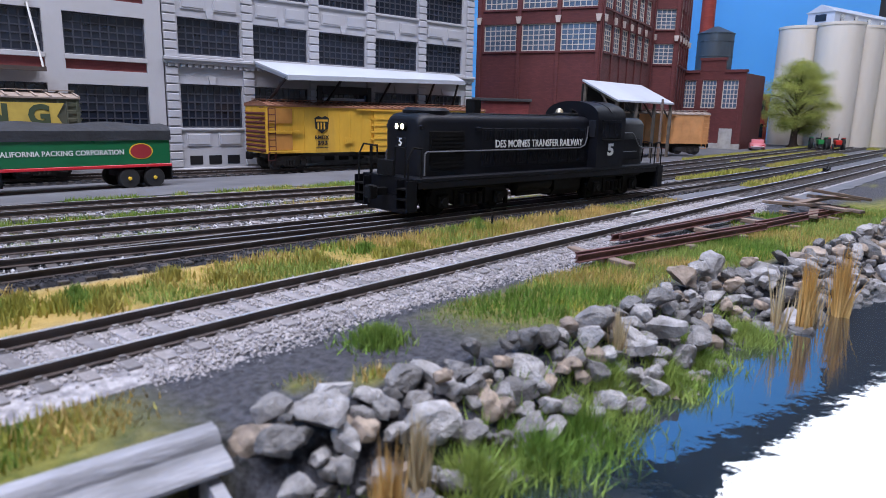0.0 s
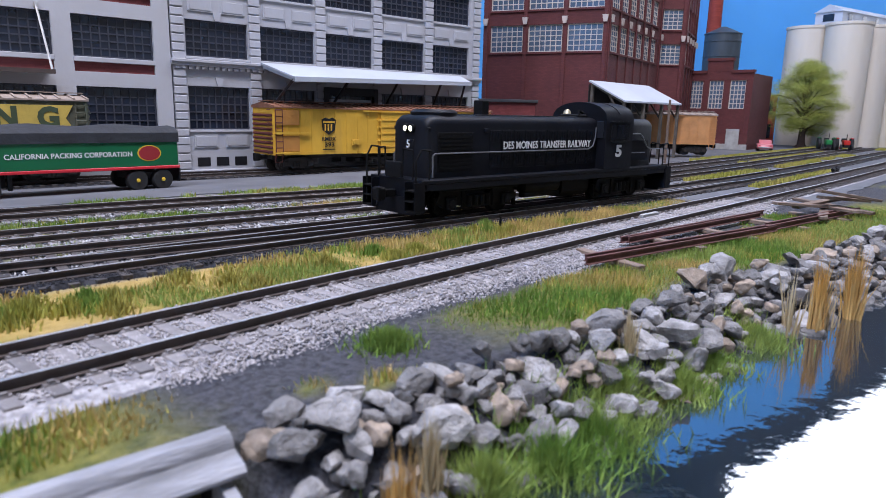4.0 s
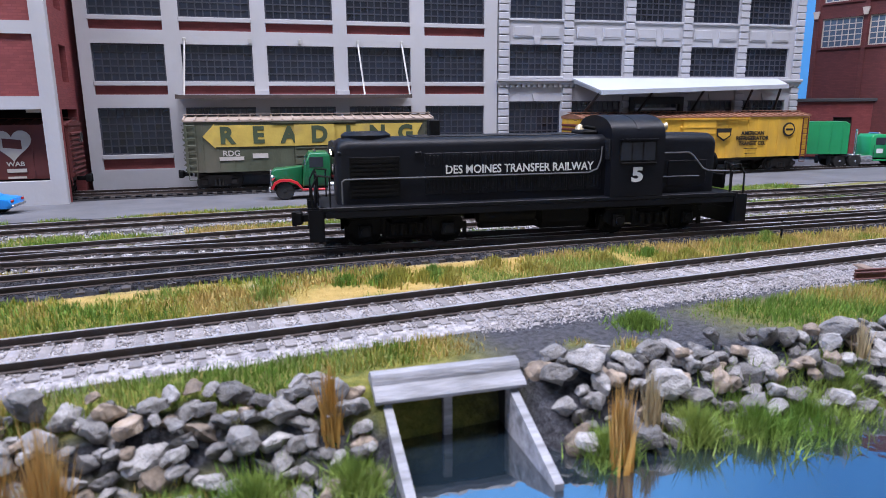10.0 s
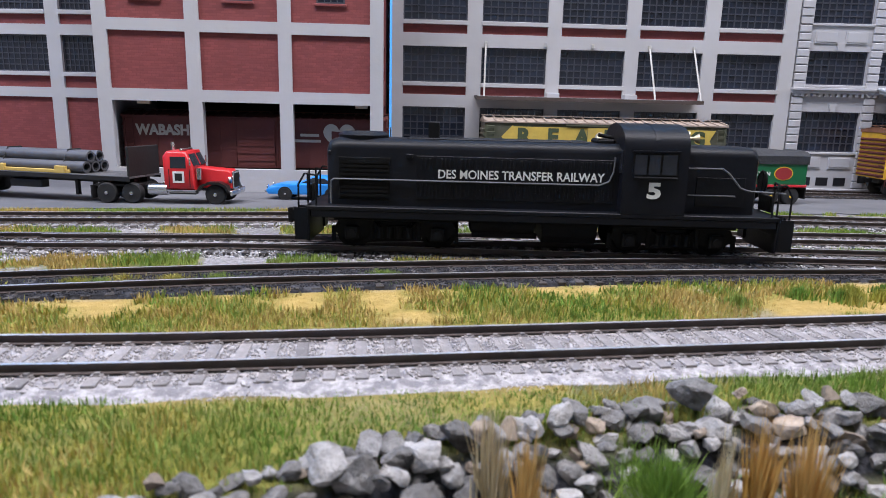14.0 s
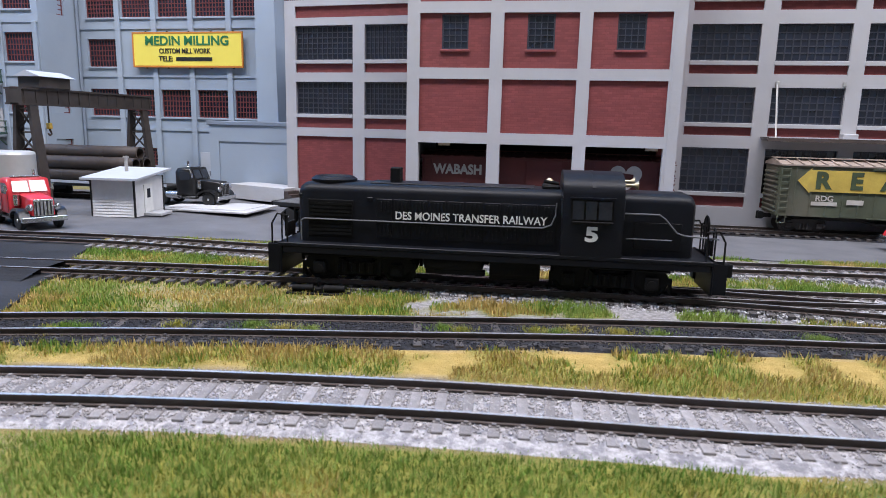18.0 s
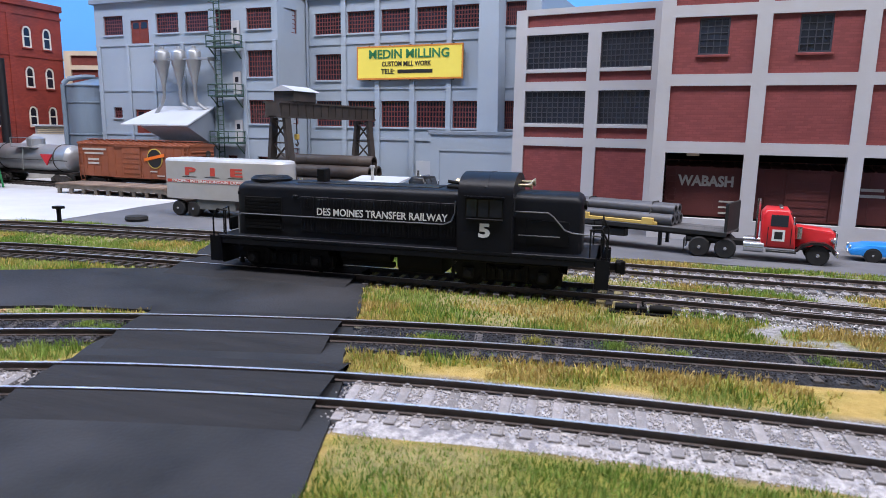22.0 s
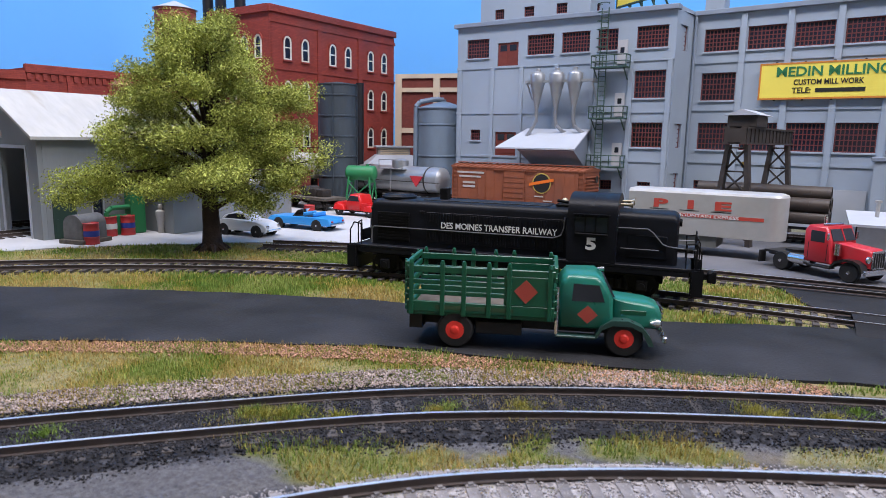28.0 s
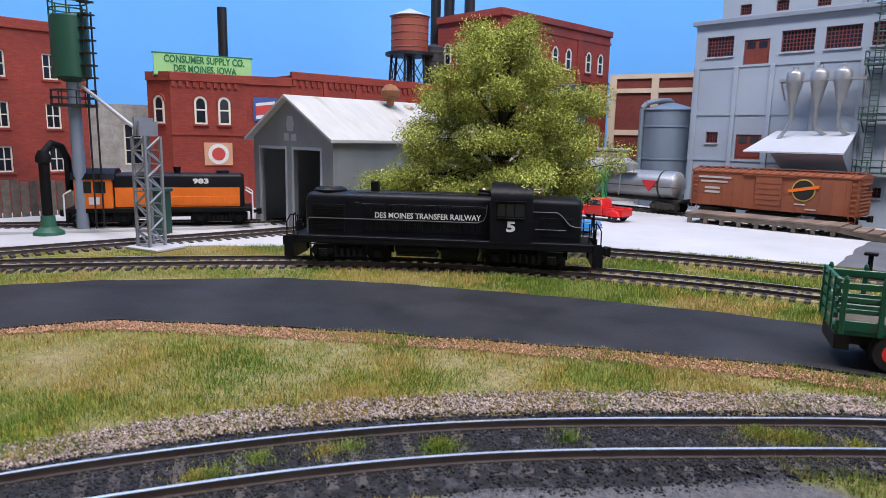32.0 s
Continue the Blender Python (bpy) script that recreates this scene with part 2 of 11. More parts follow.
    def prism(self, prof, axis, a, b, slot=0):
        """A closed outline of (u, v) pushed along an axis from a to b. u, v are the two other axes in the order x, y, z."""
        n = len(prof)
        put = {"x": lambda t, u, w: (t, u, w), "y": lambda t, u, w: (u, t, w), "z": lambda t, u, w: (u, w, t)}[axis]
        v = [put(t, *q) for t in (a, b) for q in prof]
        f = [(i, (i + 1) % n, n + (i + 1) % n, n + i) for i in range(n)] + [tuple(range(n))[::-1], tuple(range(n, 2 * n))]
        return self.add(v, f, slot)

    def turn(self, prof, n=20, c=(0, 0, 0), slot=0, axis="z"):
        """A profile of (radius, height) turned round an axis through c."""
        v, f = [], []
        for r, h in prof:
            for t in np.arange(n) * 2 * math.pi / n:
                x, y = r * math.cos(t), r * math.sin(t)
                v.append({"z": (c[0] + x, c[1] + y, c[2] + h), "y": (c[0] + x, c[1] + h, c[2] + y), "x": (c[0] + h, c[1] + x, c[2] + y)}[axis])
        m = len(prof)
        f = [(j * n + i, j * n + (i + 1) % n, (j + 1) * n + (i + 1) % n, (j + 1) * n + i) for j in range(m - 1) for i in range(n)]
        f += [tuple(range(n))[::-1], tuple((m - 1) * n + i for i in range(n))]
        return self.add(v, f, slot)

    def loft(self, rings, slot=0, closed=True, caps=True):
        n = len(rings[0])
        v = [p for r in rings for p in r]
        f = [(j * n + i, j * n + (i + 1) % n, (j + 1) * n + (i + 1) % n, (j + 1) * n + i) for j in range(len(rings) - 1) for i in range(n if closed else n - 1)]
        if caps:
            f += [tuple(range(n))[::-1], tuple((len(rings) - 1) * n + i for i in range(n))]
        return self.add(v, f, slot)

    def moved(self, m):
        self.v = [tuple(m @ Vector(p)) for p in self.v]
        return self

    def join(self, other, m=None):
        vs = other.v if m is None else [tuple(m @ Vector(p)) for p in other.v]
        k = len(self.v)
        self.v += vs
        self.f += [tuple(i + k for i in f) for f in other.f]
        self.s += other.s
        return self

    def mesh(self, name, mats, smooth=35):
        me = bpy.data.meshes.new(name)
        me.from_pydata([(x * U, y * U, z * U) for x, y, z in self.v], [], self.f)
        bm = bmesh.new()
        bm.from_mesh(me)
        bmesh.ops.recalc_face_normals(bm, faces=bm.faces)
        bm.to_mesh(me)
        bm.free()
        for mt in mats if isinstance(mats, (list, tuple)) else [mats]:
            me.materials.append(mt)
        if any(self.s):
            me.polygons.foreach_set("material_index", self.s)
        if smooth:
            me.polygons.foreach_set("use_smooth", [True] * len(me.polygons))
            me.set_sharp_from_angle(angle=radians(smooth))
        me.update()
        return me


def part(name, shape, material, parent=None, label="", at=None, smooth=35):
    """One mesh object, under a thing or under a part. shape: a Shape or a mesh made before; at: its pose in the parent's space."""
    me = shape.mesh(name, material, smooth) if isinstance(shape, Shape) else shape
    ob = new(name, me)
    ob.parent = parent
    if at is not None:
        ob.matrix_basis = at
    return tagged(ob, label)


def place(x, y, z=0.0, rz=0.0, rx=0.0, ry=0.0):
    return pose(x * U, y * U, z * U, rx, ry, rz)


def thing(name, at, label, category, group="", kind=""):
    ob = new(name)
    ob.empty_display_size = 0.01
    ob.matrix_basis = at
    return tagged(ob, label, category, group, kind)


def solo(name, shape, material, at, label, category, group="", kind="", smooth=35):
    ob = part(name, shape, material, None, "", at, smooth)
    return tagged(ob, label, category, group, kind)


def lettering(name, body, size, material, parent, at, depth=0.02, label="", bold=0.012, width=None):
    """Raised letters, centred, lying in the local x-z plane and read from -y. size: height of a capital."""
    cu = bpy.data.curves.new(name, "FONT")
    cu.body, cu.align_x, cu.align_y, cu.size = body, "CENTER", "CENTER", size * 1.42
    cu.extrude, cu.offset, cu.resolution_u = depth, bold * size * 2, 3
    tmp = new(name, cu)
    me = bpy.data.meshes.new_from_object(tmp.evaluated_get(bpy.context.evaluated_depsgraph_get()))
    bpy.data.objects.remove(tmp)
    bpy.data.curves.remove(cu)
    co = np.empty(len(me.vertices) * 3)
    me.vertices.foreach_get("co", co)
    co = co.reshape(-1, 3)
    if width:
        co[:, 0] *= width / max(1e-6, co[:, 0].max() - co[:, 0].min())
    flat = np.stack([co[:, 0], -co[:, 2], co[:, 1]], 1) * U
    me.vertices.foreach_set("co", flat.ravel())
    me.materials.clear()
    me.materials.append(material)
    me.update()
    return part(name, me, None, parent, label, at)


# ---- plan of the ground ----
def lattice(seed):
    return np.random.default_rng(seed).random((64, 64))


LAT = [lattice(s) for s in range(6)]


def wander(x, y, size, k=0):
    """Smooth noise from 0 to 1 in patches of about that size."""
    u, v = np.asarray(x, float) / size + 17.3 * k, np.asarray(y, float) / size + 5.1 * k
    i, j = np.floor(u).astype(int), np.floor(v).astype(int)
    fu, fv = u - i, v - j
    fu, fv = fu * fu * (3 - 2 * fu), fv * fv * (3 - 2 * fv)
    g = LAT[k % 6]
    a, b, c, d = g[i % 64, j % 64], g[(i + 1) % 64, j % 64], g[i % 64, (j + 1) % 64], g[(i + 1) % 64, (j + 1) % 64]
    return (a * (1 - fu) + b * fu) * (1 - fv) + (c * (1 - fu) + d * fu) * fv


def fractal(x, y, size, k=0):
    return 0.5 * wander(x, y, size, k) + 0.3 * wander(x, y, size / 2.3, k + 1) + 0.2 * wander(x, y, size / 5.1, k + 2)


def smooth(a, b, x):
    t = np.clip((np.asarray(x, float) - a) / (b - a), 0, 1)
    return t * t * (3 - 2 * t)


# Centre lines of the tracks
MAIN = [(112.0, 9.1), (80.0, 8.78), (59.99, 9.0), (44.98, 9.32), (24.99, 10.05), (10.0, 10.45), (-0.0, 10.45), (-13.01, 10.63), (-19.0, 10.95), (-25.99, 10.86), (-30.96, 10.38), (-37.44, 8.95), (-42.9, 6.89), (-48.47, 3.77), (-51.79, 0.54), (-55.15, -4.2), (-57.62, -9.63), (-59.1, -16.04), (-59.6, -30.01)]
SECOND = [(112.0, 12.8), (80.0, 12.8), (55.0, 12.9), (40.0, 13.25), (28.0, 14.0), (20.0, 14.8), (13.0, 15.6), (6.0, 16.2), (0.0, 16.5), (-5.0, 16.58), (-12.0, 16.5), (-19.98, 15.9), (-29.97, 14.9), (-38.36, 13.06), (-44.96, 10.51), (-51.47, 6.96), (-55.91, 3.2), (-59.64, -0.54), (-62.49, -4.53), (-64.76, -9.08), (-66.25, -16.02), (-66.75, -30.01)]
ENGINE = [(40, 13.2), (28, 14.2), (20, 15.25), (12, 16.3), (6, 17.4), (-0.6, 18.6), (-9.4, 20.25), (-13, 20.8), (-16.4, 21.2), (-20.1, 21.45), (-25.6, 21.6), (-38.5, 21.6), (-45, 21.5), (-49.6, 21.3), (-57.3, 20.35),
          (-62.2, 19.2), (-67, 17.4), (-73.3, 13.9), (-79, 9.0), (-84, 3.2), (-88, -2.5), (-92, -12)]
YARD = [(112, 17.2), (80, 17.0), (52, 16.9), (34, 17.4), (24, 18.2), (16, 19.2), (6, 20.7), (0, 20.9), (-8, 20.8), (-15, 20.95), (-20.1, 21.3)]
BACK = [(112, 20.6), (80, 20.4), (52, 20.3), (34, 20.8), (20, 22.7), (7, 25.1), (-2, 25.7), (-8, 25.9), (-18, 25.9), (-27, 26.3), (-35, 27.4), (-42, 27.6), (-55, 27.0), (-64, 25.4), (-72, 22.6)]
DOCK = [(72, 28.4), (60, 30.3), (46, 32.5), (33, 34.45), (24, 36.0), (14, 37.75), (6.6, 38.6), (-1, 39.4), (-8, 40.1), (-14.4, 40.8), (-22, 41.6)]
MILLSIDE = [(-42, 45.2), (-54, 45.8), (-61, 46.9), (-66, 47.5), (-73, 48.3), (-82, 49.4), (-92, 51.2), (-110, 53)]
SHED_TRACK = [(-110, -10), (-105, -2), (-100, 6.6), (-95, 13.8), (-92.2, 18.2), (-91.4, 26)]
SHED_TRACK_2 = [(-92, -6), (-91, 0), (-89.6, 7), (-88.2, 13), (-87.4, 18.2), (-87.0, 26)]


def curve(points, step=0.5):
    """The smooth line through the points, at even steps: places and headings."""
    p = np.array(points, float)
    out = []
    for i in range(len(p) - 1):
        p0, p1, p2, p3 = p[max(i - 1, 0)], p[i], p[i + 1], p[min(i + 2, len(p) - 1)]
        k = max(4, int(np.linalg.norm(p2 - p1) / 0.1))
        t = np.linspace(0, 1, k, endpoint=False)[:, None]
        m1, m2 = (p2 - p0) / 2, (p3 - p1) / 2
        l, l0, l3 = np.linalg.norm(p2 - p1), np.linalg.norm(p2 - p0), np.linalg.norm(p3 - p1)
        m1, m2 = m1 / l0 * 2 * l if l0 else m1, m2 / l3 * 2 * l if l3 else m2
        out.append((2 * t**3 - 3 * t**2 + 1) * p1 + (t**3 - 2 * t**2 + t) * m1 + (-2 * t**3 + 3 * t**2) * p2 + (t**3 - t**2) * m2)
    q = np.vstack(out + [p[-1:]])
    s = np.concatenate([[0], np.cumsum(np.linalg.norm(np.diff(q, axis=0), axis=1))])
    even = np.arange(0, s[-1], step)
    xy = np.stack([np.interp(even, s, q[:, 0]), np.interp(even, s, q[:, 1])], 1)
    d = np.gradient(xy, axis=0)
    for _ in range(3):
        d[1:-1] = (d[:-2] + 2 * d[1:-1] + d[2:]) / 4
    return xy, d / np.linalg.norm(d, axis=1)[:, None]


def off_track(x, y, points):
    """Distance from a track's centre line."""
    xy, _ = curve(points, 1.0)
    best = np.full(np.shape(x), 1e9)
    for (ax, ay), (bx, by) in zip(xy[:-1], xy[1:]):
        dx, dy = bx - ax, by - ay
        t = np.clip(((x - ax) * dx + (y - ay) * dy) / (dx * dx + dy * dy), 0, 1)
        best = np.minimum(best, np.hypot(x - ax - t * dx, y - ay - t * dy))
    return best


def inside(x, y, poly):
    p = np.array(poly)
    hit = np.zeros(np.shape(x), bool)
    for (ax, ay), (bx, by) in zip(p, np.roll(p, -1, 0)):
        if ay != by:
            hit ^= ((ay > y) != (by > y)) & (x < (bx - ax) * (y - ay) / (by - ay) + ax)
    return hit


BANK_X, BANK_Y = [-60, -19, -17, -15.5, -13, -9, -5, -2.7, 1, 4, 7, 11, 15, 20, 30, 45, 70, 120], [-60, -50, -8, 1, 6.0, 7.4, 8.1, 7.9, 7.0, 6.7, 6.3, 5.6, 5.7, 4.5, 3.4, 1.5, -2, -6]


def bank(x):
    return np.interp(x, BANK_X, BANK_Y)


def dip(x, y):
    """The yard falls a little towards the factory walls."""
    return -0.34 * smooth(27, 38, y) * smooth(-42, -28, x) * smooth(75, 60, x)


def height(x, y):
    s = bank(x) - y
    h = -1.75 * smooth(0.0, 2.6, s)
    # the mouth of the culvert
    h = np.where((np.abs(x - 2.3 - 0.13 * (6.8 - y)) < 1.2) & (y < 6.75) & (y > 0), -1.75, h)
    return h + 0.10 * (fractal(x, y, 3.0, 1) - 0.5) * smooth(0, 1.5, 9.4 - y) + dip(x, y)


ROAD = [(-29.0, -30), (-29.0, 4), (-29.6, 7.5), (-30.5, 10.5), (-32.4, 16), (-34, 20.8), (-36.6, 28.4), (-36.6, 29.4), (-46, 29.4), (-44.5, 26), (-42.0, 20.6), (-46, 19.0), (-50.3, 17.1), (-58.3, 15.2), (-64.8, 12.8),
        (-71, 10), (-76, 6.9), (-81, 1.1), (-84, -4), (-88, -14), (-79, -14), (-76.2, -4.6), (-74.4, -1.2), (-71, 1.2), (-67.5, 3.6), (-61, 7.4), (-55.5, 10.1), (-48, 12.2), (-43.3, 13.9), (-39.0, 15), (-37.6, 9.6), (-36.0, 5),
        (-35.2, -30)]
LOT = [(-58, 29.9), (-46, 29.3), (-36.5, 29.4), (-33, 29.9), (-20, 29.8), (-8, 29.3), (4, 28.7), (14, 27.6), (24, 26.4), (34, 24.9), (46, 23.6), (60, 23.2), (118, 23.4), (118, 46), (46, 46), (20, 42), (-6, 42), (-24, 44), (-34, 50), (-58, 50)]
CROSS_LOT = [(30, 8.4), (37, 7.2), (60, 6.6), (118, 6.2), (118, 23.4), (60, 23.2), (46, 23.6), (40, 19), (34, 15.2), (31, 12.5)]
PLAZA = [(-58, 29.9), (-61, 28.9), (-67.7, 26.9), (-72, 24.6), (-75.5, 21.5), (-79, 18), (-82, 14), (-86, 9.6), (-90, 5.0), (-96, -2), (-106, -10), (-124, -10), (-124, 60), (-58, 60)]
DISTANCES = {}


def mask(x, y):
    """Shares of turf, straw-coloured dirt and cinders over the plan; what is left is brown soil."""
    for name, pts in (("main", MAIN), ("second", SECOND), ("engine", ENGINE), ("yard", YARD), ("back", BACK)):
        DISTANCES[name] = off_track(x, y, pts)
    d1, d2, d3, d4, d5 = (DISTANCES[k] for k in ("main", "second", "engine", "yard", "back"))
    f, g = fractal(x, y, 5.0, 0), fractal(x, y, 2.2, 3)
    second_y = np.interp(x, [q[0] for q in SECOND[::-1]], [q[1] for q in SECOND[::-1]])
    main_y = np.interp(x, [q[0] for q in MAIN[::-1]], [q[1] for q in MAIN[::-1]])
    inner = np.minimum(d3, np.minimum(d4, d5))
    turf = np.ones(np.shape(x)) * (0.55 + 0.9 * (f - 0.42))
    straw = smooth(0.50, 0.62, fractal(x, y, 6.5, 4)) * 0.9
    cinder = np.zeros(np.shape(x))
    south = y < main_y - 1.5
    # the strip between the main line and the second track
    strip = (y > main_y) & (y < second_y) & (x > -41) & (x < 26)
    turf = np.where(strip, 0.85 * smooth(0.33, 0.54, g + 0.10 * f), turf)
    straw = np.where(strip, smooth(0.24, 0.34, f), straw * 0.7)
    # the yard
    yard = (y > second_y) & (x > -22) & (y < 29.5)
    cinder = np.where(yard, 0.05 + 0.3 * smooth(0.45, 0.6, f), cinder)
    turf = np.where(yard, smooth(0.37, 0.52, g) * smooth(0.5, 1.3, inner + 0.6 * (f - 0.4)), turf)
    straw = np.where(yard, 0.0, straw)
    west = (y > second_y) & (x <= -22) & (y < 29.5)
    turf = np.where(west, np.clip(0.75 + 1.2 * (g - 0.45), 0.25, 1), turf)
    straw = np.where(west, np.maximum(straw * 0.45, 0.55), straw)
    # the slope above the pond: a turf verge, cinders further on, and turf again along the rocks
    up = y - bank(x)
    bare = south & (x > -6)
    verge = smooth(4.2, 2.6, x)
    rim = smooth(8.0, 10.5, x) * smooth(3.2, 2.2, up + 2.0 * (f - 0.5)) * smooth(-0.1, 0.3, up)
    turf = np.where(bare, np.maximum(np.maximum(verge, rim) * np.clip(0.75 + 0.9 * (g - 0.42), 0.3, 1), 0.9 * smooth(0.60, 0.68, g * 0.6 + f * 0.4)), turf)
    cinder = np.where(bare, 0.95, cinder)
    straw = np.where(bare, 0.0, straw)
    lawn = south & (x <= -6)
    turf = np.where(lawn, np.clip(0.8 + 1.1 * (f - 0.46), 0.2, 1), turf)
    straw = np.where(lawn, 0.6 + 0.4 * smooth(0.50, 0.62, fractal(x, y, 4.0, 2)), straw)
    # stony shoulders beside the two through tracks
    wide2 = np.where(x < -40, 1.9, 1.35)
    near2 = smooth(wide2, wide2 - 0.4, d2 + 0.5 * (g - 0.5))
    cinder = np.maximum(cinder, near2)
    straw = straw * (1 - near2)
    turf = turf * (1 - np.where(y < main_y, np.where(x < 4, smooth(1.95, 1.6, d1 + 0.4 * (g - 0.5)), smooth(2.5, 2.0, d1)), smooth(1.75, 1.4, d1)))
    straw = straw * (1 - smooth(1.8, 1.4, d1 + 0.4 * (g - 0.5)))
    cinder = np.maximum(cinder, np.where(y < main_y, np.where(x < 4, smooth(2.1, 1.8, d1), smooth(2.8, 2.2, d1)), smooth(1.9, 1.5, d1)))
    turf = turf * (1 - 0.93 * smooth(wide2, wide2 - 0.4, d2)) * (1 - np.where(x < -22, 0.55, 0.6) * smooth(1.45, 1.1, inner))
    # the stony wedge between the two curving tracks
    wedge = (d1 + d2 < 5.9) & (x < -44)
    turf = np.where(wedge, 0.8 * smooth(0.46, 0.56, g), turf)
    cinder = np.where(wedge, np.maximum(cinder, 0.72), cinder)
    straw = np.where(wedge, 0.25 * straw, straw)
    wet = bank(x) - y
    lush = np.where((x > 5) & (x < 16), 0.25, 0.0) + np.where((x < -0.5) & (x > -9), 0.12, 0.0)
    brow = smooth(4.0, 2.6, x) * smooth(0.85, 0.35, wet + 0.9 * (g - 0.5))
    turf = np.where(wet > 0, np.maximum(brow, smooth(0.50, 0.62, g + lush) * smooth(1.2, 1.5, wet) * smooth(2.2, 1.9, wet)), turf)
    cinder = np.where(wet > -0.2, 1.0, cinder)
    straw = np.where(wet > -0.2, 0.0, straw)
    paved = inside(x, y, ROAD) | inside(x, y, LOT) | inside(x, y, CROSS_LOT) | inside(x, y, PLAZA)
    turf = np.where(paved, 0, turf)
    return np.clip(turf, 0, 1), np.clip(straw, 0, 1), np.clip(cinder, 0, 1)


def soil_material():
    """Earth, cinders, straw-coloured dirt and turf, by the shares painted on the ground."""
    m = bpy.data.materials.new("layout_soil")
    m.use_nodes = True
    n, link = m.node_tree.nodes, m.node_tree.links.new
    p = n["Principled BSDF"]
    p.inputs["Roughness"].default_value, p.inputs["Specular IOR Level"].default_value = 0.9, 0.2
    at = n.new("ShaderNodeVertexColor")
    at.layer_name = "shares"
    sep = n.new("ShaderNodeSeparateColor")
    link(at.outputs[0], sep.inputs[0])
    geo = n.new("ShaderNodeNewGeometry")

    def tone(size, a, b, lo=0.35, hi=0.65, detail=5):
        t = n.new("ShaderNodeTexNoise")
        t.inputs["Scale"].default_value, t.inputs["Detail"].default_value, t.inputs["Roughness"].default_value = 87.1 / size, detail, 0.7
        link(geo.outputs["Position"], t.inputs["Vector"])
        r = n.new("ShaderNodeValToRGB")
        r.color_ramp.elements[0].position, r.color_ramp.elements[1].position = lo, hi
        r.color_ramp.elements[0].color, r.color_ramp.elements[1].color = (*a, 1), (*b, 1)
        link(t.outputs["Fac"], r.inputs[0])
        return r.outputs[0], t.outputs["Fac"]

    def mix(fac, a, b):
        k = n.new("ShaderNodeMix")
        k.data_type = "RGBA"
        link(fac, k.inputs[0]), link(a, k.inputs[6]), link(b, k.inputs[7])
        return k.outputs[2]

    earth, _ = tone(0.16, (0.16, 0.15, 0.15), (0.40, 0.385, 0.385))
    cind, fine = tone(0.14, (0.018, 0.019, 0.024), (0.085, 0.085, 0.098))
    straw, _ = tone(0.35, (0.34, 0.235, 0.065), (0.50, 0.35, 0.12), 0.32, 0.68)
    turf, _ = tone(0.35, (0.09, 0.11, 0.018), (0.26, 0.24, 0.05))
    c = mix(sep.outputs[2], earth, cind)
    c = mix(sep.outputs[1], c, straw)
    c = mix(sep.outputs[0], c, turf)
    link(c, p.inputs["Base Color"])
    bp = n.new("ShaderNodeBump")
    bp.inputs["Strength"].default_value, bp.inputs["Distance"].default_value = 1.0, 0.12 * U
    link(fine, bp.inputs["Height"]), link(bp.outputs[0], p.inputs["Normal"])
    return m


SOIL = soil_material()


def sheet(name, xs, ys, zf, material, label, kind="structure", shares=True):
    gx, gy = np.meshgrid(xs, ys, indexing="ij")
    z = zf(gx, gy)
    nx, ny = gx.shape
    me = bpy.data.meshes.new(name)
    i = np.arange(nx * ny).reshape(nx, ny)
    quads = np.stack([i[:-1, :-1], i[1:, :-1], i[1:, 1:], i[:-1, 1:]], -1).reshape(-1, 4)
    me.vertices.add(nx * ny)
    me.vertices.foreach_set("co", (np.stack([gx, gy, z], -1) * U).ravel())
    me.loops.add(quads.size)
    me.loops.foreach_set("vertex_index", quads.ravel())
    me.polygons.add(len(quads))
    me.polygons.foreach_set("loop_start", np.arange(0, quads.size, 4))
    me.polygons.foreach_set("use_smooth", np.ones(len(quads), bool))
    me.update(calc_edges=True)
    if shares:
        a, b, c = mask(gx, gy)
        col = me.color_attributes.new("shares", "FLOAT_COLOR", "POINT")
        col.data.foreach_set("color", np.stack([a, b, c, np.ones_like(a)], -1).ravel())
    me.materials.append(material)
    ob = new(name, me)
    return tagged(ob, label, "ground", kind=kind)


XS = np.concatenate([np.arange(-150, -70, 2.0), np.arange(-70, 32, 0.3), np.arange(32, 152, 2.0)])
YS = np.concatenate([np.arange(-60, -12, 2.0), np.arange(-12, 31, 0.3), np.arange(31, 82, 2.0)])
sheet("ground", XS, YS, height, SOIL, "layout ground of turf, straw-coloured dirt and black cinders")


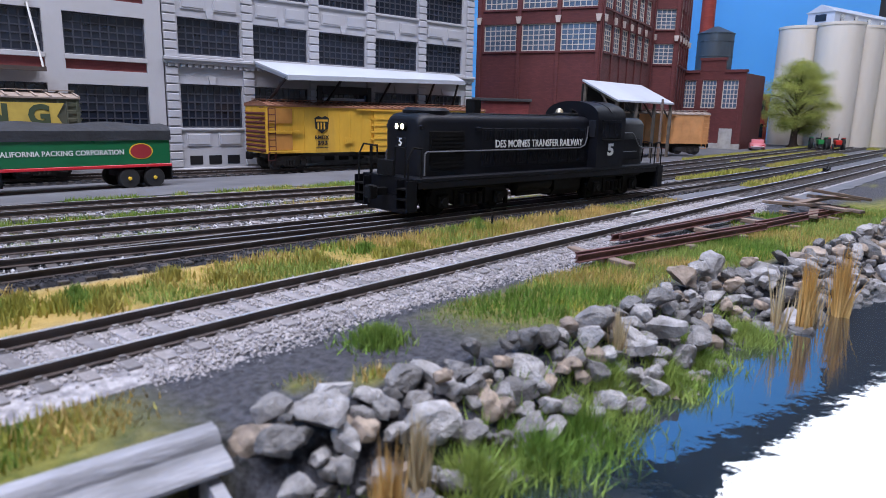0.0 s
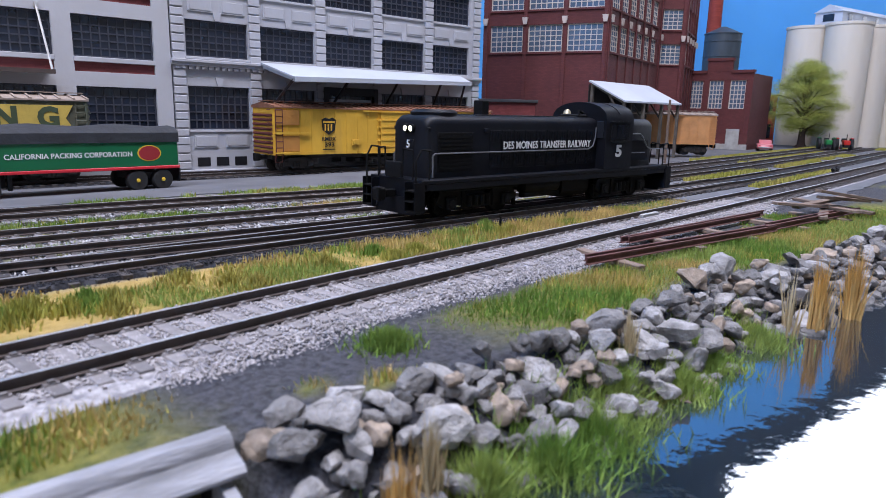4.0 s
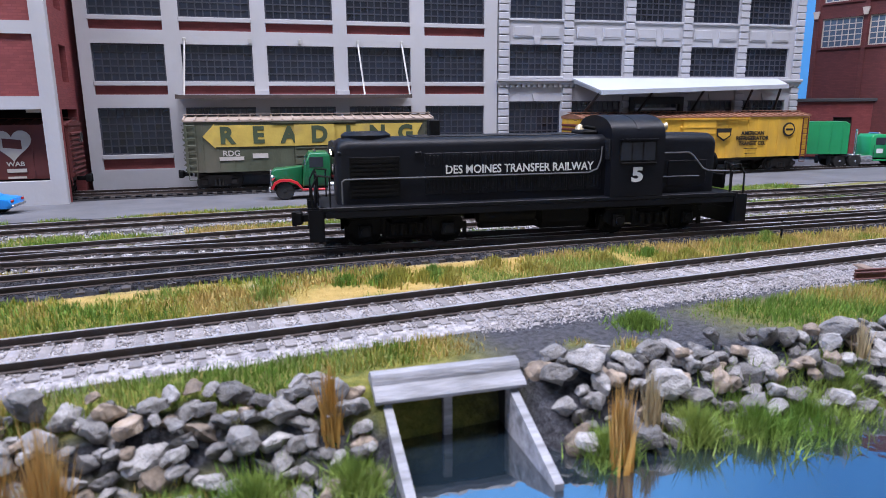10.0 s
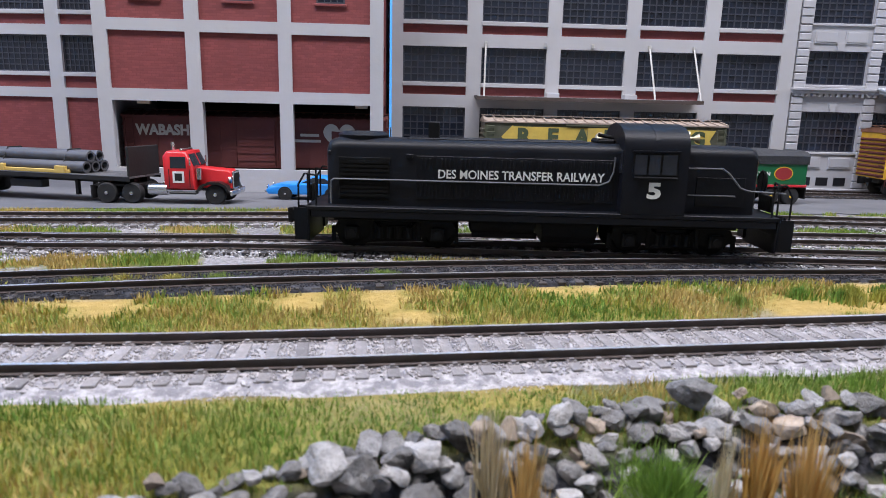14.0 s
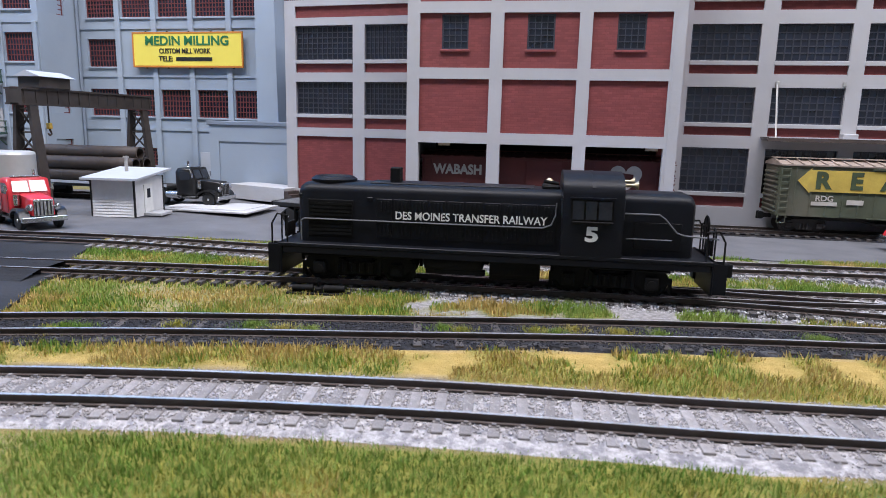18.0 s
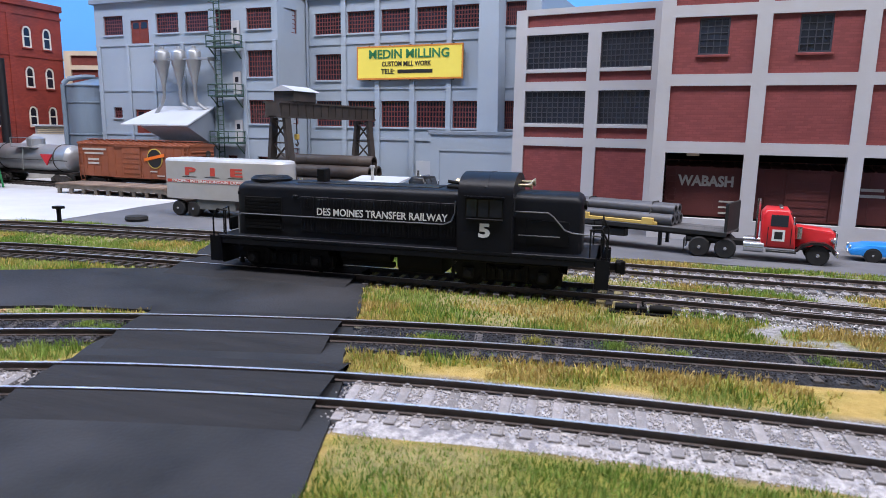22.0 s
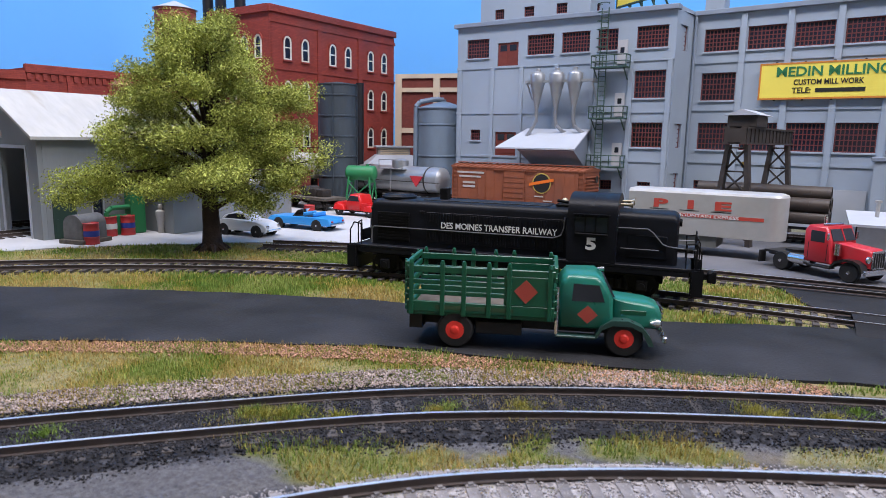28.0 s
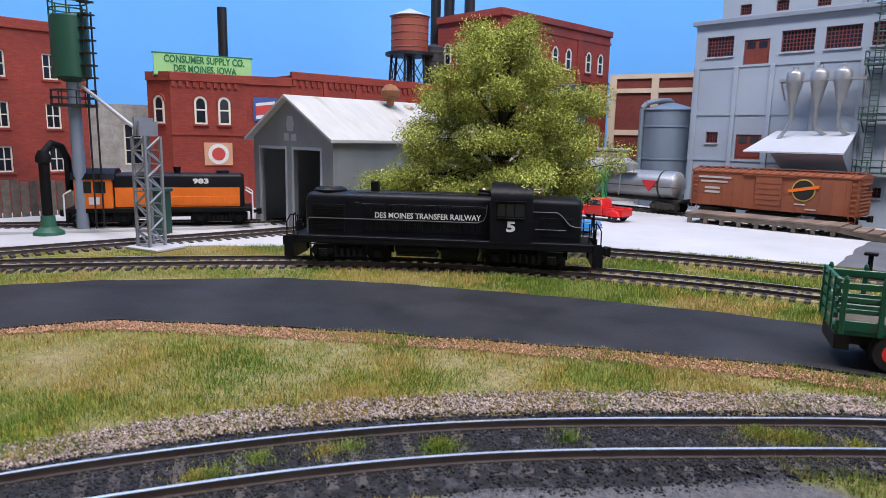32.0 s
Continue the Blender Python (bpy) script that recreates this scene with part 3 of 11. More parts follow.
def flat_sheet(name, poly, z, thick, material, label, category, wobble=0.12, sloped=False):
    """A thin slab with an uneven outline, lying on the ground."""
    p = np.array(poly, float)
    pts = []
    for a, b in zip(p, np.roll(p, -1, 0)):
        k = max(1, int(np.linalg.norm(b - a) / 0.8))
        for t in np.arange(k) / k:
            q = a + (b - a) * t
            pts.append(q + wobble * (np.array([wander(q[0], q[1], 1.3, 1), wander(q[0], q[1], 1.3, 2)]) - 0.5) * 2)
    k = len(pts)
    v = [(x * U, y * U, z * U) for x, y in pts] + [(x * U, y * U, (z - thick) * U) for x, y in pts]
    me = bpy.data.meshes.new(name)
    if sum(p0[0] * p1[1] - p1[0] * p0[1] for p0, p1 in zip(pts, pts[1:] + pts[:1])) < 0:
        top, turn = tuple(range(k))[::-1], 1
    else:
        top, turn = tuple(range(k)), -1
    me.from_pydata(v, [], [top] + [(i, (i + 1) % k, k + (i + 1) % k, k + i)[::turn] for i in range(k)])
    if sloped:
        bm = bmesh.new()
        bm.from_mesh(me)
        for axis, cuts in ((0, range(-44, 78, 2)), (1, range(27, 40))):
            for c in cuts:
                normal = (1, 0, 0) if axis == 0 else (0, 1, 0)
                bmesh.ops.bisect_plane(bm, geom=bm.verts[:] + bm.edges[:] + bm.faces[:], plane_co=(c * U * normal[0], c * U * normal[1], 0), plane_no=normal)
        for q in bm.verts:
            q.co.z += float(dip(q.co.x / U, q.co.y / U)) * U
        bm.to_mesh(me)
        bm.free()
    me.update()
    me.materials.append(material)
    return tagged(new(name, me), label, category, kind="structure")


ASPHALT = mat("black_asphalt", (0.017, 0.0175, 0.0195), 0.75, var=0.4, size=1.8, fine=0.10, bump=0.25, col2=(0.032, 0.032, 0.036), lo=0.45, hi=0.72, spec=0.2)
LOT_TAR = mat("grey_tarmac", (0.105, 0.107, 0.118), 0.78, var=0.25, size=2.5, fine=0.12, bump=0.2, col2=(0.15, 0.15, 0.16), lo=0.5, hi=0.8, spec=0.3)
CONCRETE = mat("pale_concrete_yard", (0.45, 0.45, 0.46), 0.8, var=0.10, size=5, fine=0.25, bump=0.15, col2=(0.30, 0.30, 0.30), lo=0.56, hi=0.75, spec=0.3)
flat_sheet("road", ROAD, 0.09, 0.3, ASPHALT, "black asphalt road crossing the tracks", "road", 0.16)
flat_sheet("pavement", LOT, 0.05, 0.3, LOT_TAR, "grey tarmac yard in front of the factories", "pavement", 0.25, True)
flat_sheet("pavement", CROSS_LOT, 0.04, 0.3, LOT_TAR, "dark tarmac crossing beside the far yard", "pavement", 0.3)
flat_sheet("pavement", PLAZA, 0.06, 0.3, CONCRETE, "pale concrete yard by the engine shed", "pavement", 0.25)

# Water of the pond
m = bpy.data.materials.new("pond_water")
m.use_nodes = True
_n, _l = m.node_tree.nodes, m.node_tree.links.new
_p = _n["Principled BSDF"]
_p.inputs["Base Color"].default_value = (0.010, 0.018, 0.026, 1)
_p.inputs["Roughness"].default_value, _p.inputs["IOR"].default_value, _p.inputs["Specular IOR Level"].default_value = 0.03, 1.5, 1.0
_p.inputs["Coat Weight"].default_value, _p.inputs["Coat Roughness"].default_value, _p.inputs["Coat IOR"].default_value = 1.0, 0.02, 3.2
_tc, _t, _b = _n.new("ShaderNodeTexCoord"), _n.new("ShaderNodeTexNoise"), _n.new("ShaderNodeBump")
_t.inputs["Scale"].default_value, _t.inputs["Detail"].default_value = 87.1 / 0.55, 3
_b.inputs["Strength"].default_value, _b.inputs["Distance"].default_value = 0.22, 0.03 * U
_l(_tc.outputs["Object"], _t.inputs["Vector"]), _l(_t.outputs["Fac"], _b.inputs["Height"]), _l(_b.outputs[0], _p.inputs["Normal"]), _l(_b.outputs[0], _p.inputs["Coat Normal"])
WATER = m
sheet("water", np.linspace(-22, 130, 40), np.linspace(-58, 9, 20), lambda x, y: np.full(np.shape(x), -1.05), WATER, "still dark pond water with a glossy surface", shares=False)["category"] = "pond"

# ---- the room ----
SKY_BLUE = mat("painted_sky_backdrop", (0.10, 0.40, 0.86), 0.7, var=0.05, size=60, fine=3, bump=0, col2=(0.18, 0.49, 0.88), lo=0.42, hi=0.7)
ROOM_WHITE = mat("white_room_paint", (0.78, 0.78, 0.77), 0.8, var=0.03, size=30, fine=1, bump=0)
ROOM_GREY = mat("dark_grey_room_paint", (0.09, 0.09, 0.10), 0.8, var=0.05, size=30, fine=1, bump=0)
SKIRT = mat("dark_bench_front", (0.03, 0.03, 0.03), 0.8, var=0.1, size=10, bump=0)


def backdrop():
    """The painted sky behind the layout: one tall board, bent round its corners."""
    line = [(-128, -14)]
    for a in np.linspace(180, 90, 12):
        line.append((-103 + 25 * math.cos(radians(a)), 49 + 25 * math.sin(radians(a))))
    for a in np.linspace(90, 0, 12):
        line.append((105 + 25 * math.cos(radians(a)), 49 + 25 * math.sin(radians(a))))
    line += [(152, 23.4)]
    s = Shape()
    top = [float(np.interp(x, [105, 128, 152], [92, 69, 50])) for x, y in line]
    v = [(x, y, z) for (x, y), h in zip(line, top) for z in (-3, h)] + [(x * 1.008, y * 1.01 + 0.5, z) for (x, y), h in zip(line, top) for z in (-3, h)]
    k = len(line)
    f = [(2 * i, 2 * i + 1, 2 * i + 3, 2 * i + 2) for i in range(k - 1)]
    f += [(2 * k + a, 2 * k + b, 2 * k + c, 2 * k + d) for d, c, b, a in f]
    s.add(v, f)
    ob = part("backdrop", s, SKY_BLUE, None, "", smooth=60)
    tagged(ob, "plain sky-blue painted backdrop board behind the layout", "backdrop", kind="structure")


backdrop()
s = Shape().box(-170, -150, 99, 170, 110, 104)
tagged(part("ceiling", s, ROOM_WHITE), "white room ceiling", "ceiling", kind="structure")
tagged(part("wall_south", Shape().box(-170, -154, -85, 170, -150, 99), ROOM_WHITE), "plain white room wall", "wall", kind="structure")
tagged(part("wall_west", Shape().box(-174, -150, -85, -170, 110, 99), ROOM_WHITE), "plain white room wall", "wall", kind="structure")
tagged(part("wall_north", Shape().box(-170, 106, -85, 170, 110, 99), ROOM_WHITE), "plain white room wall", "wall", kind="structure")
tagged(part("floor", Shape().box(-170, -150, -88, 170, 110, -85), SKIRT), "dark room floor", "floor", kind="structure")
tagged(part("wall_east", Shape().box(170, -150, -85, 174, 110, 99), ROOM_GREY), "dark grey room wall behind the added glowing panel", "wall", kind="structure")
# Glowing slanted panel, added so that the pond reflects a white patch.
PANEL_GLOW = mat("glow_panel_white", (0.93, 0.97, 1.0), 0.5, var=0, bump=0, glow=4.0)
w = thing("added_glow_panel", place(169.6, 0, 0), "added glowing slanted panel that the pond reflects as white", "window", kind="structure")
part("pane", Shape().prism([(46, 86), (-30, -2), (-30, 36), (22, 97), (46, 97)], "x", 0.0, 0.3), PANEL_GLOW, w)
# Tubes edge the added panel and divide it.
for y0, z0, y1, z1 in ((46, 86, -30, -2), (-30, 36, 22, 97), (8, 42, 8, 80)):
    part("window_frame", Shape().tube((-0.2, y0, z0), (-0.2, y1, z1), 0.6, n=8), ROOM_WHITE, w)
# front of the bench
s = Shape()
s.box(-150, -61, -9, 152, -59.6, -1.9).box(-150, -60, -9, 152, 82, -8)
tagged(part("trim", s, SKIRT), "dark fascia board along the bench", "bench trim", kind="structure")


# ---- tracks ----
BALLAST_W = mat("pale_grey_ballast", (0.33, 0.312, 0.312), 0.9, var=0.4, size=0.10, fine=0.06, bump=0.9, col2=(0.17, 0.16, 0.17), lo=0.45, hi=0.6)
BALLAST_D = mat("black_cinder_ballast", (0.020, 0.020, 0.023), 0.9, var=0.6, size=0.14, fine=0.10, bump=0.9, col2=(0.06, 0.06, 0.068), lo=0.54, hi=0.66, spec=0.15)
STONE_W = mat("pale_ballast_stone", (0.345, 0.322, 0.322), 0.9, var=0.2, size=0.3, fine=0.05, bump=0.3, island=0.16, spec=0.2)
STONE_R = mat("rusty_brown_gravel", (0.36, 0.20, 0.13), 0.9, var=0.3, size=0.3, fine=0.05, bump=0.3, island=0.5, spec=0.15)
STONE_P = mat("pinkish_grey_gravel", (0.28, 0.225, 0.20), 0.9, var=0.3, size=0.3, fine=0.05, bump=0.3, island=0.5, spec=0.15)
STONE_M = mat("grey_ballast_stone", (0.33, 0.32, 0.325), 0.85, var=0.3, size=0.3, fine=0.05, bump=0.3, island=0.6)
STONE_D = mat("dark_ballast_stone", (0.028, 0.028, 0.033), 0.85, spec=0.15, var=0.3, size=0.3, fine=0.05, bump=0.3, island=0.7)
TIE_SHAPE = Shape().box(-0.115, -1.28, 0.02, 0.115, 1.28, 0.155, 0.012)
for _sy in (-1, 1):
    TIE_SHAPE.box(-0.10, _sy * 0.75 - 0.17, 0.15, 0.10, _sy * 0.75 + 0.17, 0.175)
    for _oy in (-0.11, 0.11):
        TIE_SHAPE.box(-0.045, _sy * 0.75 + _oy - 0.04, 0.17, 0.045, _sy * 0.75 + _oy + 0.04, 0.215)
TIE_MESH = TIE_SHAPE.mesh("tie", TIE)
TIE_MESH_PALE = TIE_SHAPE.mesh("tie", TIE_PALE)
RAIL_PROFILE = [(-0.075, 0.165), (0.075, 0.165), (0.075, 0.185), (0.018, 0.205), (0.018, 0.30), (0.040, 0.31), (0.040, 0.355), (-0.040, 0.355), (-0.040, 0.31), (-0.018, 0.30), (-0.018, 0.205), (-0.075, 0.185)]


def sweep(shape, xy, d, off, profile, head=()):
    n = len(profile)
    side = np.stack([-d[:, 1], d[:, 0]], 1)
    k = len(shape.v)
    for p, s2 in zip(xy, side):
        for u, z in profile:
            shape.v.append((p[0] + s2[0] * (off + u), p[1] + s2[1] * (off + u), z))
    for j in range(len(xy) - 1):
        for i in range(n):
            shape.f.append((k + j * n + i, k + j * n + (i + 1) % n, k + (j + 1) * n + (i + 1) % n, k + (j + 1) * n + i))
            shape.s.append(1 if i in head else 0)


def track(points, label, ballast=None, tie_mesh=None, lift=0.0, bed=2.1, sleepers=True, skip=None, spacing=0.56, near=None, crown=0.14, north=None):
    xy, d = curve(points, 0.6)
    t = thing("railway_track", place(0, 0, lift), label, "railway track", "tracks of the yard")
    for off in (-0.75, 0.75):
        s = Shape()
        sweep(s, xy, d, off, RAIL_PROFILE, head=(6,))
        part("rail", s, [RAIL, STEEL], t, "brown rail with a worn bright head", smooth=25)
    if ballast:
        s = Shape()
        side = np.stack([-d[:, 1], d[:, 0]], 1)
        rings = []
        for i, (p, s2) in enumerate(zip(xy, side)):
            w = bed(p) if callable(bed) else bed
            prof = [(-w, -0.03), (-w * 0.72, 0.07), (-1.15, crown), (0, crown - 0.002), (1.15, crown), (w * 0.72, 0.07), (w, -0.03)]
            if north:
                prof[0], prof[1], prof[2] = (-north, -0.03), (-north + 0.12, 0.07), (-min(1.15, north - 0.2), crown)
            if w < 1.6:
                prof[1], prof[5] = (-1.3, 0.07), (1.3, 0.07)
            wob = [1 + 0.10 * (wander(p[0] + 3 * j, p[1], 1.7, j % 5) - 0.5) * 2 for j in range(7)]
            rings.append([(p[0] + s2[0] * u * wob[j], p[1] + s2[1] * u * wob[j], z) for j, (u, z) in enumerate(prof)])
        run = []
        for p, ring in list(zip(xy, rings)) + [((1e3, 1e3), None)]:
            if ring is not None and not inside(np.array(p[0]), np.array(p[1]), skip if skip is not None else [(0, 0), (0, 0), (0, 0)]):
                run.append(ring)
            else:
                if len(run) > 1:
                    s = Shape().loft(run, closed=False, caps=False)
                    part("ballast_bed", s, ballast, t)
                run = []
    if sleepers:
        xy2, d2 = curve(points, spacing)
        rest = Shape()
        r = np.random.default_rng(len(points))
        for p, dd in zip(xy2, d2):
            if skip is not None and inside(np.array(p[0]), np.array(p[1]), skip):
                continue
            a = math.degrees(math.atan2(dd[1], dd[0])) + r.normal(0, 0.8)
            if -66 < p[0] < 34 and p[1] > -12 and (near is None or near(p)):
                part("tie", tie_mesh or TIE_MESH, None, t, at=place(p[0], p[1], r.normal(0, 0.006), a))
            else:
                rest.join(Shape().box(-0.115, -1.28, 0.02, 0.115, 1.28, 0.155), Matrix.LocRotScale((p[0], p[1], 0), Euler((0, 0, radians(a))), None))
        if rest.v:
            tagged(part("tie_run", rest, TIE, t), kind="stuff")
    return t


def not_shared(p):
    return not (-4 < p[0] < 40 and p[1] < 17.6)


track(MAIN, "main line of brown rails on pale stone ballast", BALLAST_W, TIE_MESH_PALE, -0.05, 2.15, north=1.5, skip=ROAD, crown=0.128)
track(SECOND, "second track of brown rails on black cinder ballast", BALLAST_D, None, -0.06, lambda p: float(np.interp(p[0], [-44, -36], [2.2, 1.5])), skip=ROAD, crown=0.157)
track(ENGINE, "engine's track of brown rails sunk in cinders and turf", None, None, -0.02, skip=ROAD, near=not_shared)
track(YARD, "yard track of brown rails sunk in cinders", None, TIE_MESH_PALE, -0.03, near=lambda p: p[0] < 30)
track(BACK, "rear yard track of brown rails among weeds", None, TIE_MESH_PALE, -0.02, skip=ROAD, near=lambda p: -45 < p[0] < 28)
track(DOCK, "siding of brown rails along the factory wall", BALLAST_D, None, -0.29, 1.6, near=lambda p: -8 < p[0] < 30)
track(MILLSIDE, "siding of brown rails beside the mill", None, None, -0.02, near=lambda p: False)
track(SHED_TRACK, "shed track of brown rails in the concrete yard", None, None, -0.04, near=lambda p: False)
track(SHED_TRACK_2, "second shed track of brown rails in the concrete yard", None, None, -0.045, near=lambda p: False)


def crossing(points, lift, label):
    """Road panels level with the rails, between them and on both sides."""
    xy, d = curve(points, 0.6)
    keep = [i for i in range(len(xy)) if inside(np.array(xy[i][0]), np.array(xy[i][1]), ROAD)]
    t = thing("level_crossing", place(0, 0, lift), label, "level crossing")
    for a, b, edge in ((-0.62, 0.62, 0), (0.84, 2.1, 1), (-2.1, -0.84, -1)):
        s = Shape()
        low = 0.335
        prof = [(a, 0.05), (b, 0.05), (b, low if edge <= 0 else 0.10), (a, low if edge >= 0 else 0.10)]
        sweep(s, xy[keep], d[keep], 0.0, prof)
        part("crossing_panel", s, PANEL, t, "dark worn crossing panel")


PANEL = mat("dark_crossing_timber", (0.017, 0.0165, 0.018), 0.8, spec=0.2, var=0.35, size=0.8, fine=0.1, bump=0.3, stretch=(0.3, 2, 1))
crossing(MAIN, -0.05, "dark timber level crossing over the main line")
crossing(SECOND, -0.06, "dark timber level crossing over the second track")
crossing(ENGINE, -0.03, "dark timber level crossing over the engine's track")


# ---- buildings ----
def solid_wall(holes, u0, u1, z0, z1, y0, y1, shape=None):
    """A wall along local x from y0 (front) to y1, with rectangular holes (u0, u1, z0, z1) that go through it."""
    s = shape or Shape()
    us = sorted({u0, u1, *(h[0] for h in holes), *(h[1] for h in holes)})
    zs = sorted({z0, z1, *(h[2] for h in holes), *(h[3] for h in holes)})
    us, zs = [u for u in us if u0 <= u <= u1], [z for z in zs if z0 <= z <= z1]
    for za, zb in zip(zs[:-1], zs[1:]):
        run = None
        for ua, ub in zip(us[:-1], us[1:]):
            c = ((ua + ub) / 2, (za + zb) / 2)
            hole = any(h[0] < c[0] < h[1] and h[2] < c[1] < h[3] for h in holes)
            if hole:
                if run is not None:
                    s.box(run, y0, za, ua, y1, zb)
                run = None
            elif run is None:
                run = ua
        if run is not None:
            s.box(run, y0, za, us[-1], y1, zb)
    return s


PANES = {}


def grid_window(parent, u0, u1, z0, z1, y, nx, nz, bar, glass, frame_w=0.09, bar_w=0.05, deep=0.10, singles=False, name="window", base=None):
    """A steel-sash window: a frame, its upright and level bars, and its panes."""
    w, h = u1 - u0, z1 - z0
    pw, ph = (w - 2 * frame_w) / nx, (h - 2 * frame_w) / nz
    key = (round(w, 2), round(h, 2), nx, nz, bar.name)
    if key not in PANES:
        PANES[key] = Shape().box(0, 0, 0, frame_w, deep, h).box(w - frame_w, 0, 0, w, deep, h).box(frame_w, 0, 0, w - frame_w, deep, frame_w).box(frame_w, 0, h - frame_w, w - frame_w, deep, h).mesh(name, bar, 0)
        PANES[key + ("u",)] = Shape().box(-bar_w / 2, 0.02, frame_w, bar_w / 2, deep * 0.8, h - frame_w).mesh("muntin", bar, 0)
        PANES[key + ("l",)] = Shape().box(frame_w, 0.015, -bar_w / 2, w - frame_w, deep * 0.75, bar_w / 2).mesh("muntin", bar, 0)
    ob = part(name, PANES[key], None, parent, at=place(u0, y, z0) if base is None else base @ place(u0, y, z0))
    for i in range(1, nx):
        part("muntin", PANES[key + ("u",)], None, ob, at=place(frame_w + i * pw, 0, 0))
    for j in range(1, nz):
        part("muntin", PANES[key + ("l",)], None, ob, at=place(0, 0, frame_w + j * ph))
    if singles:
        pk = (round(pw, 3), round(ph, 3), glass.name)
        if pk not in PANES:
            PANES[pk] = Shape().box(-pw / 2, 0, -ph / 2, pw / 2, 0.02, ph / 2).mesh("pane", glass, 0)
        for i in range(nx):
            for j in range(nz):
                part("pane", PANES[pk], None, ob, at=place(frame_w + (i + 0.5) * pw, deep * 0.55, frame_w + (j + 0.5) * ph, rng.normal(0, 0.7), rng.normal(0, 0.7)))
    else:
        pk = ("sheet", round(w, 2), round(h, 2), glass.name)
        if pk not in PANES:
            PANES[pk] = Shape().box(0.01, deep * 0.6, 0.01, w - 0.01, deep * 0.7, h - 0.01).mesh("pane", glass, 0)
        part("pane", PANES[pk], None, ob)
    return ob


def arch_outline(w, h, rise, n=8):
    pts = [(-w / 2, 0), (w / 2, 0), (w / 2, h - rise)]
    for i in range(1, n):
        a = math.pi * i / n
        pts.append((w / 2 * math.cos(a), h - rise + rise * math.sin(a)))
    return pts + [(-w / 2, h - rise)]


ARCH = {}


def arch_window(parent, u, z, y, w=1.0, h=2.3):
    """A pale round-headed sash window in a brick wall, with its hood and sill."""
    if not ARCH:
        o = arch_outline(1.0, 2.3, 0.5)
        s = Shape()
        ring_out = [(x * 1.0, zz) for x, zz in o]
        ring_in = [(x * 0.70, 0.16 + (zz - 0.12) * 0.90 if zz > 0 else 0.14) for x, zz in o]
        n = len(o)
        v = [(x, -0.06, zz) for x, zz in ring_out] + [(x, -0.06, zz) for x, zz in ring_in] + [(x, 0.06, zz) for x, zz in ring_out] + [(x, 0.06, zz) for x, zz in ring_in]
        f = []
        for i in range(n):
            j = (i + 1) % n
            f += [(i, j, n + j, n + i), (n + i, n + j, 3 * n + j, 3 * n + i), (j, i, 2 * n + i, 2 * n + j)]
        s.add(v, f)
        s.box(-0.36, -0.02, 1.12, 0.36, 0.04, 1.24)
        ARCH["frame"] = s.mesh("window", CREAM_W, 0)
        ARCH["pane"] = Shape().prism(ring_in, "y", 0.01, 0.04).mesh("pane", GLASS, 0)
        hood = Shape()
        m2 = 8
        for i in range(m2):
            a0, a1 = math.pi * i / m2, math.pi * (i + 1) / m2
            q = []
            for yy in (-0.12, 0.05):
                for r0 in (0.52, 0.66):
                    for a in (a0, a1):
                        q.append((r0 * math.cos(a), yy, 1.8 + r0 * math.sin(a)))
            hood.add(q, [(0, 1, 3, 2), (4, 6, 7, 5), (0, 4, 5, 1), (2, 3, 7, 6)])
        ARCH["hood"] = hood.mesh("hood_mould", OLD_BRICK, 0)
        ARCH["sill"] = Shape().box(-0.62, -0.16, -0.16, 0.62, 0.05, 0.0, 0.02).mesh("sill", OLD_BRICK, 0)
    ob = part("window", ARCH["frame"], None, parent, "pale round-headed sash window", at=place(u, y, z))
    part("pane", ARCH["pane"], None, ob)
    part("hood_mould", ARCH["hood"], None, ob)
    part("window_sill", ARCH["sill"], None, ob)
    return ob


CREAM_W = mat("ivory_sash_paint", (0.72, 0.68, 0.58), 0.6, var=0.06, size=2, bump=0)


def frame_of(a, b):
    """Pose of a facade from a to b (left to right as one faces it), and its length."""
    rz = math.degrees(math.atan2(b[1] - a[1], b[0] - a[0]))
    return place(a[0], a[1], 0, rz), math.hypot(b[0] - a[0], b[1] - a[1])


def body(t, u0, u1, z1, y0, y1, roof=None, back=None, thick=0.4, sides=True, parapet=0.0, dark=True):
    """Side walls, back wall, roof and a near-black sheet that paints the shade behind the facade."""
    s = Shape()
    if sides:
        s.box(u0, y0, 0, u0 + thick, y1, z1).box(u1 - thick, y0, 0, u1, y1, z1)
    s.box(u0 + thick, y1 - thick, 0, u1 - thick, y1, z1)
    part("wall", s, back, t)
    part("roof", Shape().box(u0 + thick, y0 + 0.01, z1 - 0.6 - parapet, u1 - thick, y1 - thick, z1 - 0.3 - parapet), roof or ROOF_DARK, t)
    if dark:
        part("lining", Shape().box(u0 + thick + 0.05, y0 + 1.2, 0.05, u1 - thick - 0.05, y0 + 1.3, z1 - 0.7 - parapet), DARK, t, "near-black sheet standing in for interior shade")


